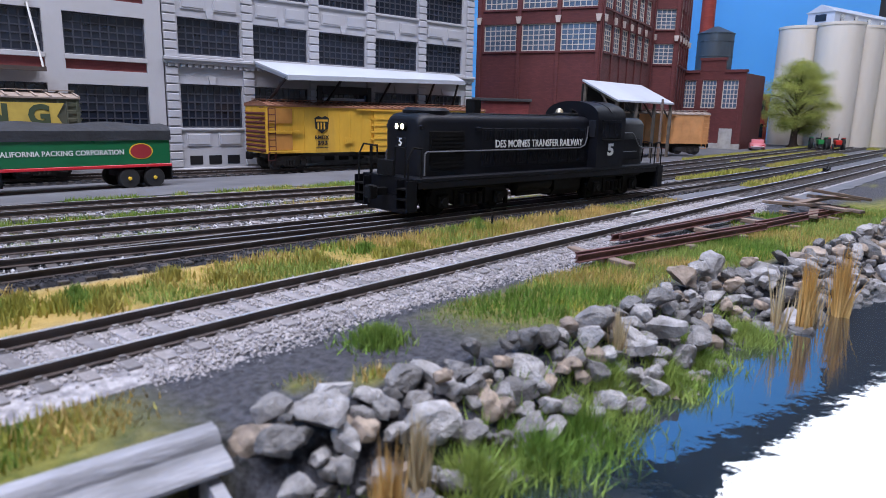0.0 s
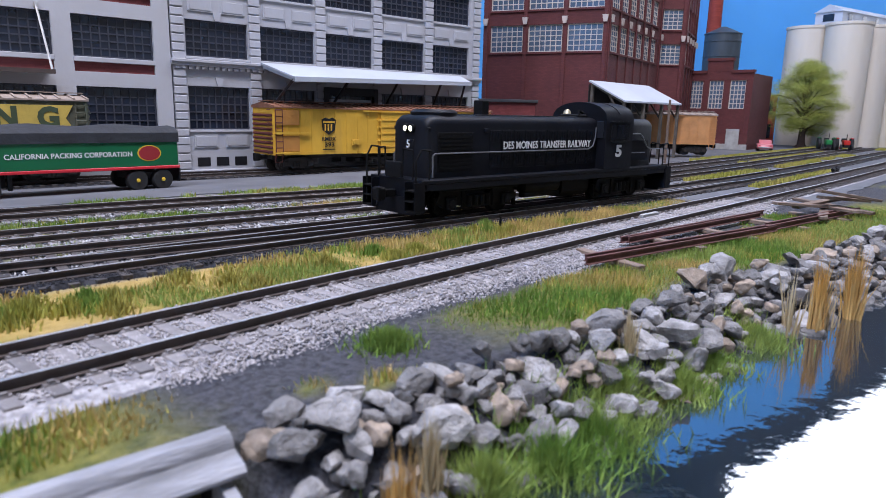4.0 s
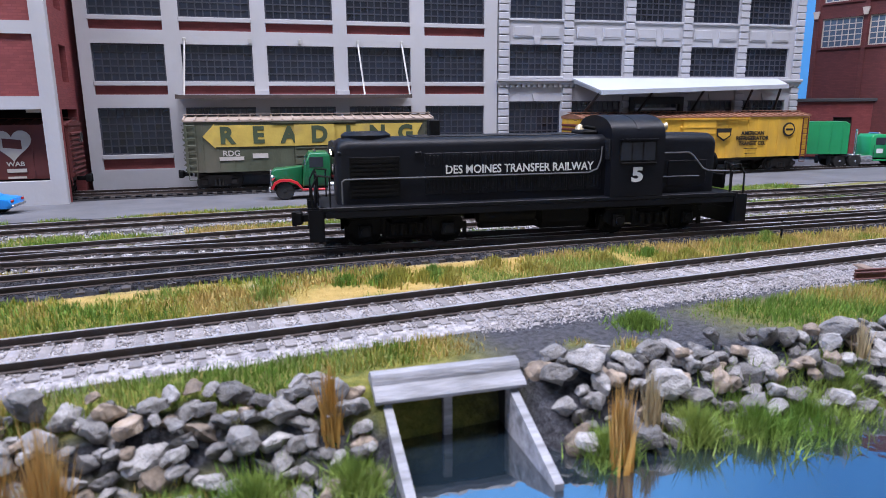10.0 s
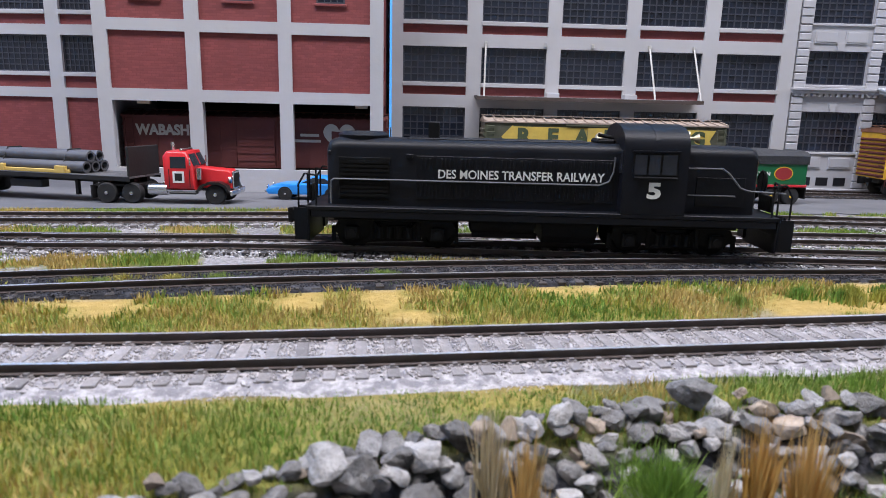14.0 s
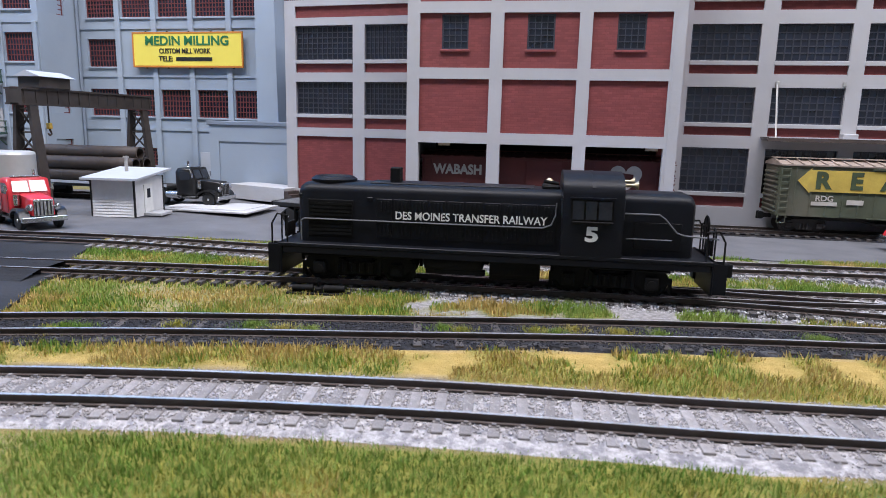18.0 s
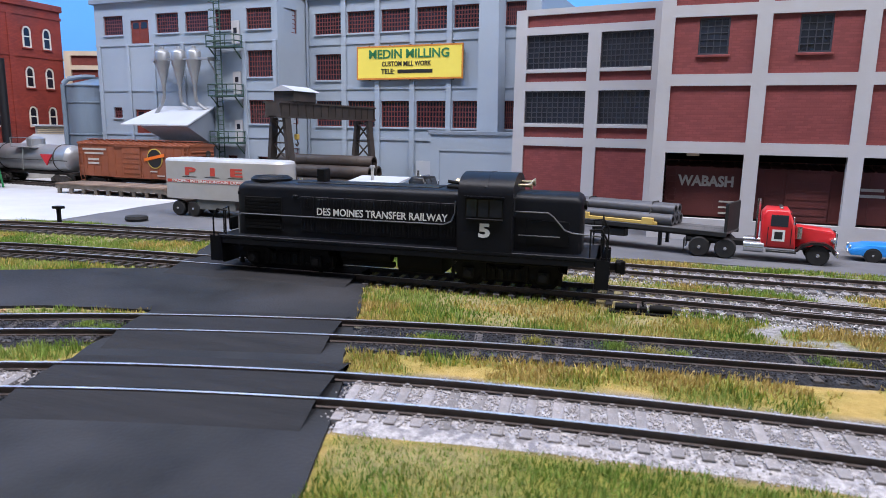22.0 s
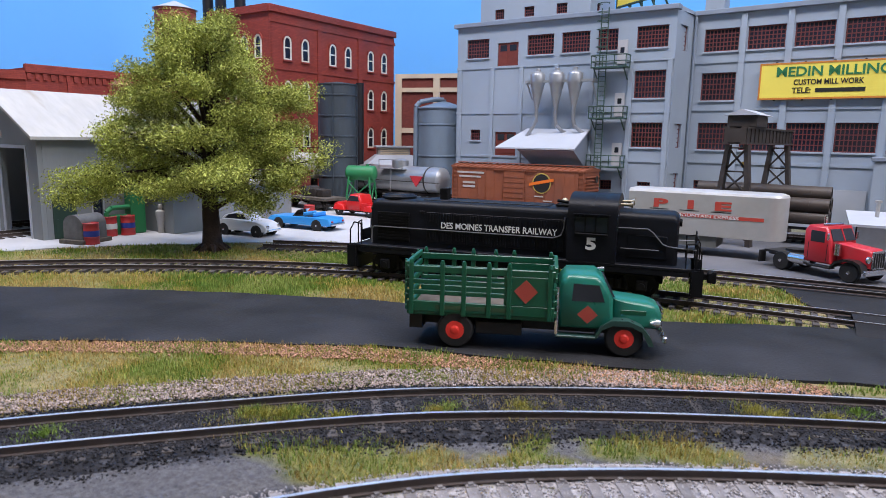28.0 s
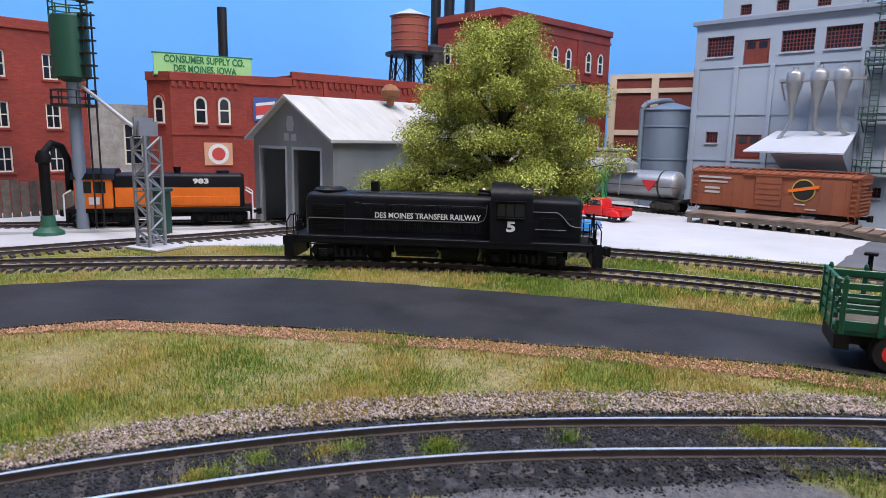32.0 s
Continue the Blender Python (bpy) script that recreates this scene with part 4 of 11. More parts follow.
def grid_factory():
    """White concrete frame with dark steel-sash windows over red brick spandrels, four storeys."""
    at, length = frame_of((-6.31, 41.9), (19.62, 38.7))
    t = thing("factory_building", at, "white concrete-framed factory with dark gridded windows and red spandrels", "building")
    bays = [(0.7, 4.75), (5.7, 9.88), (10.77, 14.94), (15.83, 20.02), (20.98, 25.2)]
    rows = [(2.12, 4.85), (6.5, 8.62), (10.29, 12.41), (14.08, 16.2), (17.87, 20.0)]
    holes = [(a, b, z0 - 0.93 if k else 1.07, z1) for a, b in bays for k, (z0, z1) in enumerate(rows)]
    part("wall", solid_wall(holes, 0, length, -0.4, 21, 0, 0.45), WHITE, t)
    for a, b in bays:
        for k, (z0, z1) in enumerate(rows):
            lo = z0 - 0.93 if k else 1.07
            s = Shape().box(a, 0.16, lo, b, 0.40, z0 - 0.34)
            part("spandrel", s, RED_PANEL, t, "red brick spandrel panel")
            s = Shape().box(a - 0.03, -0.05, z0 - 0.34, b + 0.03, 0.42, z0 - 0.08, 0.02).box(a, 0.05, lo, b, 0.42, lo + 0.07)
            part("sill", s, WHITE, t)
            if not (k == 0 and a in (10.77, 5.7, 15.83)):
                grid_window(t, a, b, z0 - 0.08, z1, 0.2, 9, 6 if k == 0 else 5, SASH, GLASS, singles=k in (0, 1), bar_w=0.075)
            else:
                grid_window(t, a, b, 3.9, z1, 0.2, 9, 2, SASH, GLASS, bar_w=0.075)
                # Doors share the near-black of the interior sheets.
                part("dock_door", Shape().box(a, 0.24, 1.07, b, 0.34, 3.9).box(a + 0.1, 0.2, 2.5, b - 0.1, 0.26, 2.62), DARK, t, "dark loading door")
    body(t, 0, length, 21, 0.46, 14, back=WHITE)
    # plate canopy over the dock, hung by rods
    c = thing("loading_canopy", at, "flat steel canopy hung by rods over the dock", "canopy")
    part("canopy_plate", Shape().box(5.35, -1.6, 5.42, 19.65, -0.02, 5.54, 0.03), CANOPY, c)
    part("canopy_edge", Shape().box(5.3, -1.68, 5.36, 19.7, -1.6, 5.58), RAIL, c)
    part("canopy_angle", Shape().box(5.3, -1.62, 5.56, 5.38, -0.02, 5.62).box(19.62, -1.62, 5.56, 19.7, -0.02, 5.62), RAIL, c)
    for u, lean in ((5.95, -0.15), (16.5, 0.15), (19.4, 0.2)):
        part("hanger_rod", Shape().tube((u + lean, -1.5, 5.5), (u, -0.05, 8.9), 0.06, n=6), ROD, c)
    for u in (5.95, 9.75, 12.8, 16.5, 19.4):
        part("wall_bracket", Shape().box(u - 0.10, -0.14, 8.72, u + 0.10, -0.01, 9.0, 0.02), ROD, c)
    for u in (10.33, 15.39):
        part("console", Shape().box(u - 0.42, -0.5, 5.56, u + 0.42, -0.01, 5.9, 0.03), WHITE, c)


CANOPY = mat("grey_canopy_steel", (0.22, 0.22, 0.23), 0.5, 0.3, var=0.2, size=1.5)
ROD = mat("pale_steel_rod", (0.45, 0.44, 0.42), 0.5, 0.4, var=0.2, bump=0)
grid_factory()


def stone_factory():
    """White building with quoined pilasters and panelled spandrels."""
    at, length = frame_of((19.72, 38.75), (44.1, 35.0))
    t = thing("warehouse_building", at, "white stone-trimmed warehouse with quoined pilasters and dark gridded windows", "building")
    bays = [(0.85, 4.74), (5.58, 9.49), (10.33, 14.2), (14.95, 18.95), (19.7, 23.55)]
    rows = [(2.5, 5.12), (6.85, 8.98), (10.7, 12.85), (14.5, 16.65), (18.3, 20.45)]
    holes = [(a, b, z0, z1) for a, b in bays for z0, z1 in rows]
    part("wall", solid_wall(holes, 0, length, -0.4, 22, 0, 0.45), WHITE_STONE, t)
    for a, b in bays:
        for k, (z0, z1) in enumerate(rows):
            grid_window(t, a, b, z0, z1, 0.2, 8 if k else 9, 5, SASH, GLASS, singles=k in (0, 1), bar_w=0.085)
            lo = rows[k - 1][1] + 0.35 if k else 0.9
            if k == 0:
                lo = 1.55
            # raised panels and keystones between the windows
            wide = (b - a) / 2 - 0.45
            for c in (a + 0.2, b - 0.2 - wide) if k != 1 else ():
                s = Shape()
                z_a, z_b = (z0 - 1.25, z0 - 0.45) if k else (1.4, 2.2)
                s.box(c, -0.06, z_a, c + wide, 0.02, z_b).box(c + 0.09, -0.09, z_a + 0.09, c + wide - 0.09, -0.05, z_b - 0.09, 0.02)
                part("panel", s, WHITE_STONE, t)
            part("keystone", Shape().prism([((a + b) / 2 - 0.16, z1 + 0.02), ((a + b) / 2 + 0.16, z1 + 0.02), ((a + b) / 2 + 0.26, z1 + 0.5), ((a + b) / 2 - 0.26, z1 + 0.5)], "y", -0.12, 0.02), WHITE_STONE, t)
            part("sill", Shape().box(a - 0.1, -0.1, z0 - 0.16, b + 0.1, 0.2, z0 - 0.01, 0.02), WHITE_STONE, t)
        for c in (a + 0.35, (a + b) / 2 - 0.4, b - 1.15):
            part("cellar_light", Shape().box(c, -0.02, 0.25, c + 0.8, 0.1, 0.8), MUNTIN, t, "small dark cellar window")
    edges = [0.0] + [(bays[i][1] + bays[i + 1][0]) / 2 - 0.36 for i in range(4)] + [length - 0.75]
    stone = Shape().box(0, -0.16, 0.02, 0.74, 0.0, 0.45, 0.035).mesh("quoin", WHITE_STONE)
    for e in edges:
        z = 0.1
        while z < 21.5:
            part("quoin", stone, None, t, at=place(e, 0, z))
            z += 0.5
    part("cornice", Shape().box(-0.15, -0.36, 6.47, length + 0.1, -0.005, 6.66, 0.03).box(-0.1, -0.26, 6.29, length + 0.05, -0.003, 6.47), WHITE_STONE, t)
    dentil = Shape().box(0, -0.22, 6.1, 0.2, 0.0, 6.28).mesh("dentil", WHITE_STONE)
    for i in range(int(length / 0.4)):
        part("dentil", dentil, None, t, at=place(0.1 + i * 0.4, 0, 0))
    part("plinth", Shape().box(-0.05, -0.2, -0.4, length + 0.05, -0.004, 0.06, 0.04), WHITE_STONE, t)
    body(t, 0, length, 22, 0.46, 14, back=WHITE_STONE)
    c = thing("loading_canopy", at, "broad pale sheet-metal canopy on struts over the dock", "canopy")
    def edge(u):
        """Depth and height of the canopy's front edge, which follows the bent siding."""
        k = (u - 5.4) / 17.0
        return -4.9 + 3.3 * k, 5.62 + 0.5 * k

    rings = []
    for u in np.linspace(5.4, 22.4, 9):
        y, z = edge(u)
        rings.append([(u, y, z), (u, -0.37, 6.6), (u, -0.37, 6.72), (u, y, z + 0.12)])
    part("canopy_sheet", Shape().loft(rings), ROOF_PALE, c)
    part("canopy_fascia", Shape().loft([[(u, edge(u)[0] - 0.07, edge(u)[1] - 0.16), (u, edge(u)[0] - 0.004, edge(u)[1] - 0.16), (u, edge(u)[0] - 0.004, edge(u)[1] + 0.13), (u, edge(u)[0] - 0.07, edge(u)[1] + 0.13)] for u in (5.38, 22.42)]), ROOF_PALE, c)
    for u in (5.6, 10.0, 14.6, 19.3, 22.2):
        y, z = edge(u)
        part("strut", Shape().tube((u, y + 0.5, z), (u, -0.16, 3.3), 0.09, n=6), MUNTIN, c)
        part("rafter", Shape().loft([[(u - 0.07, y + 0.02, z - 0.2), (u + 0.07, y + 0.02, z - 0.2), (u + 0.07, -0.37, 6.38), (u - 0.07, -0.37, 6.38)], [(u - 0.07, y + 0.02, z - 0.01), (u + 0.07, y + 0.02, z - 0.01), (u + 0.07, -0.37, 6.59), (u - 0.07, -0.37, 6.59)]]), ROOF_PALE, c)
    # black-framed dock door with a pale lintel lamp strip
    part("dock_surround", Shape().box(10.05, -0.3, 1.0, 10.4, -0.004, 5.4, 0.02).box(14.15, -0.3, 1.0, 14.5, -0.004, 5.4, 0.02).box(10.4, -0.3, 4.85, 14.15, -0.004, 5.4, 0.02), MUNTIN, t, "black timber dock surround")
    part("dock_lintel", Shape().box(10.6, -0.12, 4.42, 14.0, 0.15, 4.6, 0.02), ROOF_PALE, t)


ROOF_PALE = mat("pale_canopy_sheet", (0.42, 0.45, 0.50), 0.5, var=0.08, size=4)
stone_factory()


def brick_factory():
    """White frame with blank red brick panels, and an open ground floor where a boxcar stands inside."""
    at, length = frame_of((-23.15, 39.26), (-7.2, 37.5))
    t = thing("factory_building", at, "white-framed factory with blank red brick panels and open loading bays", "building")
    bays = [(0.76, 5.02), (5.8, 10.15), (10.9, 15.32)]
    holes = [(a, b, 1.0, 4.8) for a, b in bays] + [(a, b, z, z + 3.15) for a, b in bays for z in (5.47, 9.27, 13.06, 16.86)]
    part("wall", solid_wall(holes, 0, length, -0.4, 21, 0, 0.5), WHITE, t)
    for a, b in bays:
        for k, z in enumerate((5.47, 9.27, 13.06, 16.86)):
            c = (a + b) / 2
            if k == 0:
                part("panel", Shape().box(a, 0.14, z, b, 0.4, z + 3.15), RED_PANEL, t, "blank red brick panel")
            else:
                h = [(c - 0.8, c + 0.8, z + 1.08, z + 3.08)]
                part("panel", solid_wall(h, a, b, z, z + 3.15, 0.14, 0.4), RED_PANEL, t, "red brick panel with a small window")
                grid_window(t, c - 0.8, c + 0.8, z + 1.08, z + 3.08, 0.18, 4, 5, SASH, GLASS)
                part("sill", Shape().box(c - 0.9, 0.02, z + 0.92, c + 0.9, 0.3, z + 1.06, 0.02), RED_PANEL, t)
    part("pier", Shape().box(length - 0.55, -0.03, -0.4, length + 0.02, 0.52, 21), WHITE, t)
    body(t, 0, length, 21, 0.51, 13, back=RED_PANEL, sides=False, dark=False)
    h = [(1.0, 4.4, -0.3, 4.8), (2.0, 3.4, 6.3, 8.3), (2.0, 3.4, 10.2, 12.2)]
    s = solid_wall(h, 0.5, 13, -0.4, 21, 0, 0.5)
    ob = part("wall", s, RED_PANEL, t, "red brick side wall", at=place(length, 0.02, 0, 90))
    side = part("wall", Shape().box(0.5, 0, -0.4, 13, 0.4, 21), WHITE, t, "white-framed side wall with brick panels", at=place(0.42, 0.02, 0, 90))
    for a in (1.1, 5.1, 9.1):
        for z in (5.9, 10.2, 14.5):
            part("panel", Shape().box(a, 0.4, z, a + 3.2, 0.43, z + 3.5, 0.01), RED_PANEL, side)
    # Floor, back and ceiling sheets carry the bays' shade in their near-black colour.
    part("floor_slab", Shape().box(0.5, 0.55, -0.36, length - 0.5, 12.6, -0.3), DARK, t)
    part("lining", Shape().box(0.5, 7.5, -0.3, length - 0.5, 7.6, 5.2).box(0.5, 0.55, 5.2, length - 0.5, 7.5, 5.3), DARK, t, "near-black sheet standing in for interior shade")
    # lower two-bay wing, set back at a slant
    at, length = frame_of((-32.6, 45.7), (-22.9, 43.45))
    w = thing("factory_building", at, "low white-framed factory wing with dark gridded windows and red panels", "building")
    bays = [(0.82, 5.2), (6.08, 9.46)]
    holes = [(a, b, z0, z1) for a, b in bays for z0, z1 in ((1.1, 4.9), (5.5, 8.67), (9.3, 12.45))] + [(0.82, 9.46, 12.98, 13.75)]
    part("wall", solid_wall(holes, 0, length, -0.3, 14.15, 0, 0.5), WHITE, w)
    for a, b in bays:
        part("panel", Shape().box(a, 0.14, 1.1, b, 0.4, 4.9), RED_PANEL, w, "blank red brick panel")
        for z0, z1 in ((6.5, 8.67), (10.2, 12.45)):
            part("spandrel", Shape().box(a, 0.16, z0 - 1.0, b, 0.4, z0 - 0.3), RED_PANEL, w)
            part("sill", Shape().box(a, -0.05, z0 - 0.3, b, 0.4, z0 - 0.05, 0.02), WHITE, w)
            grid_window(w, a, b, z0 - 0.05, z1, 0.2, 11, 6, SASH, GLASS, bar_w=0.07)
    part("panel", Shape().box(0.82, 0.16, 12.98, 9.46, 0.4, 13.75), RED_PANEL, w)
    body(w, 0, length, 14.15, 0.51, 9, back=WHITE)


brick_factory()


def mill():
    """The blue-grey milling works: a long wing with a sign, a nearer wing, penthouse, chimney and annex."""
    SASH = 0.055
    t_at, length = frame_of((-53.2, 54.85), (-31.6, 51.45))
    t = thing("mill_building", t_at, "blue-grey concrete mill with maroon gridded windows and pilasters", "building")
    o = 0.0
    cols = [(0.75, 3.5), (4.17, 6.95), (7.6, 10.35), (11.03, 13.8), (14.45, 17.0), (18.9, 20.62)]
    holes, glazed = [], []
    for i, (a, b) in enumerate(cols):
        rows = [(14.15, 15.97), (6.05, 8.3), (1.9, 3.4)] + ([(10.15, 12.42)] if i in (0, 5) else [])
        for z0, z1 in rows:
            if not (z0 < 4 and i not in (0, 1)) and not (i == 5 and z0 in (10.15,)):
                holes.append((a + o, b + o, z0, z1))
                glazed.append((a + o, b + o, z0, z1))
    part("wall", solid_wall(holes, 0, length, 0, 17.5, 0, 0.4), MILL, t)
    for a, b, z0, z1 in glazed:
        grid_window(t, a, b, z0, z1, 0.16, 9, 5, MUNTIN_R, GLASS, bar_w=SASH + 0.02)
        part("sill", Shape().box(a - 0.08, -0.12, z0 - 0.16, b + 0.08, 0.16, z0 - 0.01, 0.02), MILL, t)
    for a, b in zip([c[1] for c in cols[:-1]], [c[0] for c in cols[1:]]):
        c = (a + b) / 2 + o
        part("pilaster", Shape().box(c - 0.24, -0.2, 0.02, c + 0.24, -0.005, 17.0, 0.03), MILL, t)
    for z in (4.9, 9.3, 13.2):
        part("string_course", Shape().box(0, -0.09, z, length, -0.004, z + 0.22), MILL, t)
    part("cornice", Shape().box(-0.1, -0.35, 17.1, length + 0.2, 0.5, 17.5, 0.04), MILL_D, t)
    body(t, 0, length, 17.2, 0.41, 12, back=MILL)
    # the nearer wing
    a, b = (-74.9, 53.05), (-54.1, 50.86)
    l_at, ll = frame_of(a, b)
    w = thing("mill_building", l_at, "blue-grey concrete mill wing with maroon gridded windows and fire escape", "building")
    lc = [(1.08, 3.53), (4.47, 6.66), (7.57, 10.2), (10.98, 13.6), (14.33, 16.1), (17.7, 20.3)]
    holes, glazed, doors = [], [], []
    for i, (p, q) in enumerate(lc):
        for z0, z1 in ((14.25, 16.0), (10.2, 12.45), (6.15, 8.2), (2.45, 3.25)):
            k = (i, z0)
            if k in ((0, 14.25), (2, 14.25), (3, 14.25), (4, 14.25), (5, 14.25), (5, 10.2), (5, 6.15), (5, 2.45), (4, 2.45)):
                zz = (p, q, z0, z1) if z0 > 4 else (p + 0.8, p + 1.9, z0, z1)
                glazed.append(zz)
            if k == (1, 14.25):
                doors.append((p, q, 13.2, 15.5))
    glazed += [(1.67, 2.77, 6.5, 7.5)]
    doors += [(4.45, 6.7, 5.1, 7.3)]
    part("wall", solid_wall(glazed + doors, 0, ll, 0, 17.5, 0, 0.4), MILL, w)
    for p, q, z0, z1 in glazed:
        grid_window(w, p, q, z0, z1, 0.16, max(3, round((q - p) / 0.3)), 5 if z1 - z0 > 1.5 else 3, MUNTIN_R, GLASS, bar_w=SASH + 0.02)
        part("sill", Shape().box(p - 0.08, -0.12, z0 - 0.16, q + 0.08, 0.16, z0 - 0.01, 0.02), MILL, w)
    for p, q, z0, z1 in doors:
        d = part("door", Shape().box(p + 0.02, 0.1, z0, q - 0.02, 0.22, z1).box(p + 0.15, 0.06, z0 + 0.2, (p + q) / 2 - 0.1, 0.1, z1 - 0.9).box((p + q) / 2 + 0.1, 0.06, z0 + 0.2, q - 0.15, 0.1, z1 - 0.9), RED_DOOR, w, "maroon wooden loading door")
        part("pane", Shape().box(p + 0.25, 0.07, z1 - 0.75, (p + q) / 2 - 0.15, 0.1, z1 - 0.2).box((p + q) / 2 + 0.15, 0.07, z1 - 0.75, q - 0.25, 0.1, z1 - 0.2), GLASS, d)
    for c in (0.4, 4.0, 7.1, 10.6, 13.97, 17.4, 20.6):
        part("pilaster", Shape().box(c - 0.2, -0.16, 0.02, c + 0.2, -0.004, 13.3, 0.03), MILL, w)
    for z in (4.9, 9.0, 13.2):
        part("string_course", Shape().box(0, -0.08, z, ll, -0.003, z + 0.2), MILL, w)
    part("cornice", Shape().box(-0.3, -0.35, 17.1, ll + 0.2, 0.5, 17.5, 0.04), MILL_D, w)
    body(w, 0, ll, 17.2, 0.41, 14, back=MILL)
    # slanting end of the wing
    at, el = frame_of(b, (-53.3, 55.2))
    hh = [(0.9, 2.7, z, z + 2.0) for z in (14.1, 6.15, 2.0)]
    e = part("wall", solid_wall(hh, 0, el, 0, 17.5, 0, 0.4), MILL, None)
    e.parent, e.matrix_basis = w, l_at.inverted() @ at
    for p, q, z0, z1 in hh:
        grid_window(e, p, q, z0, z1, 0.16, 5, 5, MUNTIN_R, GLASS, bar_w=SASH + 0.02)
    part("roof", Shape().add([(20.2, 0.3, 17.15), (20.9, 0.3, 17.15), (21.4, 4.0, 17.15), (20.2, 4.0, 17.15)], [(0, 1, 2, 3)]), ROOF_DARK, w)
    part("drainpipe", Shape().tube((ll + 0.5, 3.85, 0.1), (ll + 0.5, 3.85, 17.2), 0.12, n=8), MILL_D, w)
    # penthouse
    p = thing("roof_penthouse", l_at, "blue-grey rooftop penthouse with small maroon windows", "building")
    hh = [(3.2, 4.2, 17.95, 18.85), (6.32, 7.36, 17.95, 18.85), (9.6, 10.66, 17.95, 18.85)]
    part("wall", solid_wall(hh, 1.6, 12.85, 16.9, 20.6, 1.5, 1.9), MILL, p)
    for q in hh:
        grid_window(p, *q, 1.62, 4, 3, MUNTIN_R, GLASS)
    part("wall", Shape().box(1.6, 1.92, 16.9, 2.0, 7.5, 20.6), MILL, p)
    side_hole = [(1.6, 2.4, 17.95, 18.85)]
    part("wall", solid_wall(side_hole, 0.42, 6.0, 16.9, 20.6, 0, 0.4), MILL, p, at=place(12.85, 1.5, 0, 90))
    grid_window(p, *side_hole[0], 0.12, 3, 3, MUNTIN_R, GLASS, base=place(12.85, 1.5, 0, 90))
    part("wall", Shape().box(2.0, 7.1, 16.9, 12.45, 7.5, 20.6), MILL, p)
    part("roof", Shape().box(1.45, 1.35, 20.6, 13.0, 7.65, 20.85, 0.04), MILL_D, p)
    # Near-black sheet paints the shade behind the penthouse windows.
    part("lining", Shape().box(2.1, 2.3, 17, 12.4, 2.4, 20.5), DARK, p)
    # square chimney and annex
    c = thing("mill_chimney", t_at, "tall square blue-grey chimney against the mill", "chimney")
    part("shaft", Shape().loft([[(17.42, -1.9, 5.6), (19.2, -1.9, 5.6), (19.2, -0.22, 5.6), (17.42, -0.22, 5.6)], [(17.3, -1.75, 23), (18.8, -1.75, 23), (18.8, -0.25, 23), (17.3, -0.25, 23)]]), MILL, c)
    part("stack_cap", Shape().box(17.15, -1.9, 23, 18.95, -0.1, 23.5, 0.05), MILL_D, c)
    n = thing("mill_annex", t_at, "low blue-grey windowless annex with a coping", "building")
    part("wall", Shape().box(14.1, -3.4, -0.2, 21.75, -0.21, 5.5), MILL, n)
    part("coping", Shape().box(13.9, -3.6, 5.5, 21.95, -0.21, 5.82, 0.04), MILL_D, n)
    part("panel_frame", Shape().box(14.1, -3.48, 4.25, 21.75, -3.401, 5.5).box(14.1, -3.48, -0.2, 14.9, -3.401, 4.25).box(20.9, -3.48, -0.2, 21.75, -3.401, 4.25), MILL, n)
    part("roller_door", Shape().box(11.2, -0.24, 0.1, 13.6, -0.1, 3.2), ROOF_PALE, n)
    part("roof_vent", Shape().box(0.2, 1.3, 17.2, 1.8, 2.8, 20.1, 0.05).box(0.05, 1.15, 20.1, 1.95, 2.95, 20.35, 0.04), MILL, n)
    # signs
    s = thing("billboard", t_at, "yellow billboard with green and black lettering and an orange edge", "sign")
    part("board", Shape().box(5.5, -0.42, 10.2, 15.4, -0.22, 12.8, 0.03), SIGN_Y, s)
    part("border", Shape().box(5.4, -0.44, 10.08, 15.5, -0.3, 10.22).box(5.4, -0.44, 12.77, 15.5, -0.3, 12.9).box(5.4, -0.44, 10.22, 5.52, -0.3, 12.77).box(15.38, -0.44, 10.22, 15.5, -0.3, 12.77), SIGN_O, s)
    for i in range(5):
        part("mount", Shape().box(6.5 + i * 2, -0.25, 10.0, 6.65 + i * 2, -0.21, 13.0), MUNTIN, s)
    lettering("lettering", "MEDIN MILLING", 0.72, SIGN_G, s, place(10.45, -0.44, 12.17), bold=0.015, width=7.6)
    lettering("lettering", "CUSTOM MILL WORK", 0.40, INK, s, place(10.25, -0.44, 11.37), bold=0.01, width=4.7)
    lettering("lettering", "TELE:", 0.42, INK, s, place(8.5, -0.44, 10.75), bold=0.01, width=1.3)
    part("number_bar", Shape().box(9.45, -0.445, 10.6, 12.75, -0.42, 10.9), INK, s, "black number bar")
    r = thing("rooftop_sign", place(-58.2, 54.15, 17.3, -41), "small yellow rooftop sign in a green frame", "sign")
    part("board", Shape().box(-2.7, -0.06, 1.3, 2.7, 0.06, 2.85), SIGN_Y, r)
    for z in (1.16, 2.85):
        part("frame_rail", Shape().box(-2.85, -0.1, z, 2.85, 0.1, z + 0.14), GREEN_IRON, r)
    for x in (-2.85, 2.7):
        part("frame_post", Shape().box(x, -0.1, 1.3, x + 0.15, 0.1, 2.85), GREEN_IRON, r)
    for x in (-2.4, -0.8, 0.8, 2.4):
        part("brace", Shape().tube((x, 0.1, 2.8), (x, 1.9, 0), 0.09, n=6), GREEN_IRON, r)
        part("prop", Shape().tube((x, 0, -0.2), (x, 0, 1.2), 0.09, n=6), GREEN_IRON, r)
        part("tie", Shape().tube((x, 0, 0.25), (x, 1.75, 0.25), 0.06, n=6), GREEN_IRON, r)
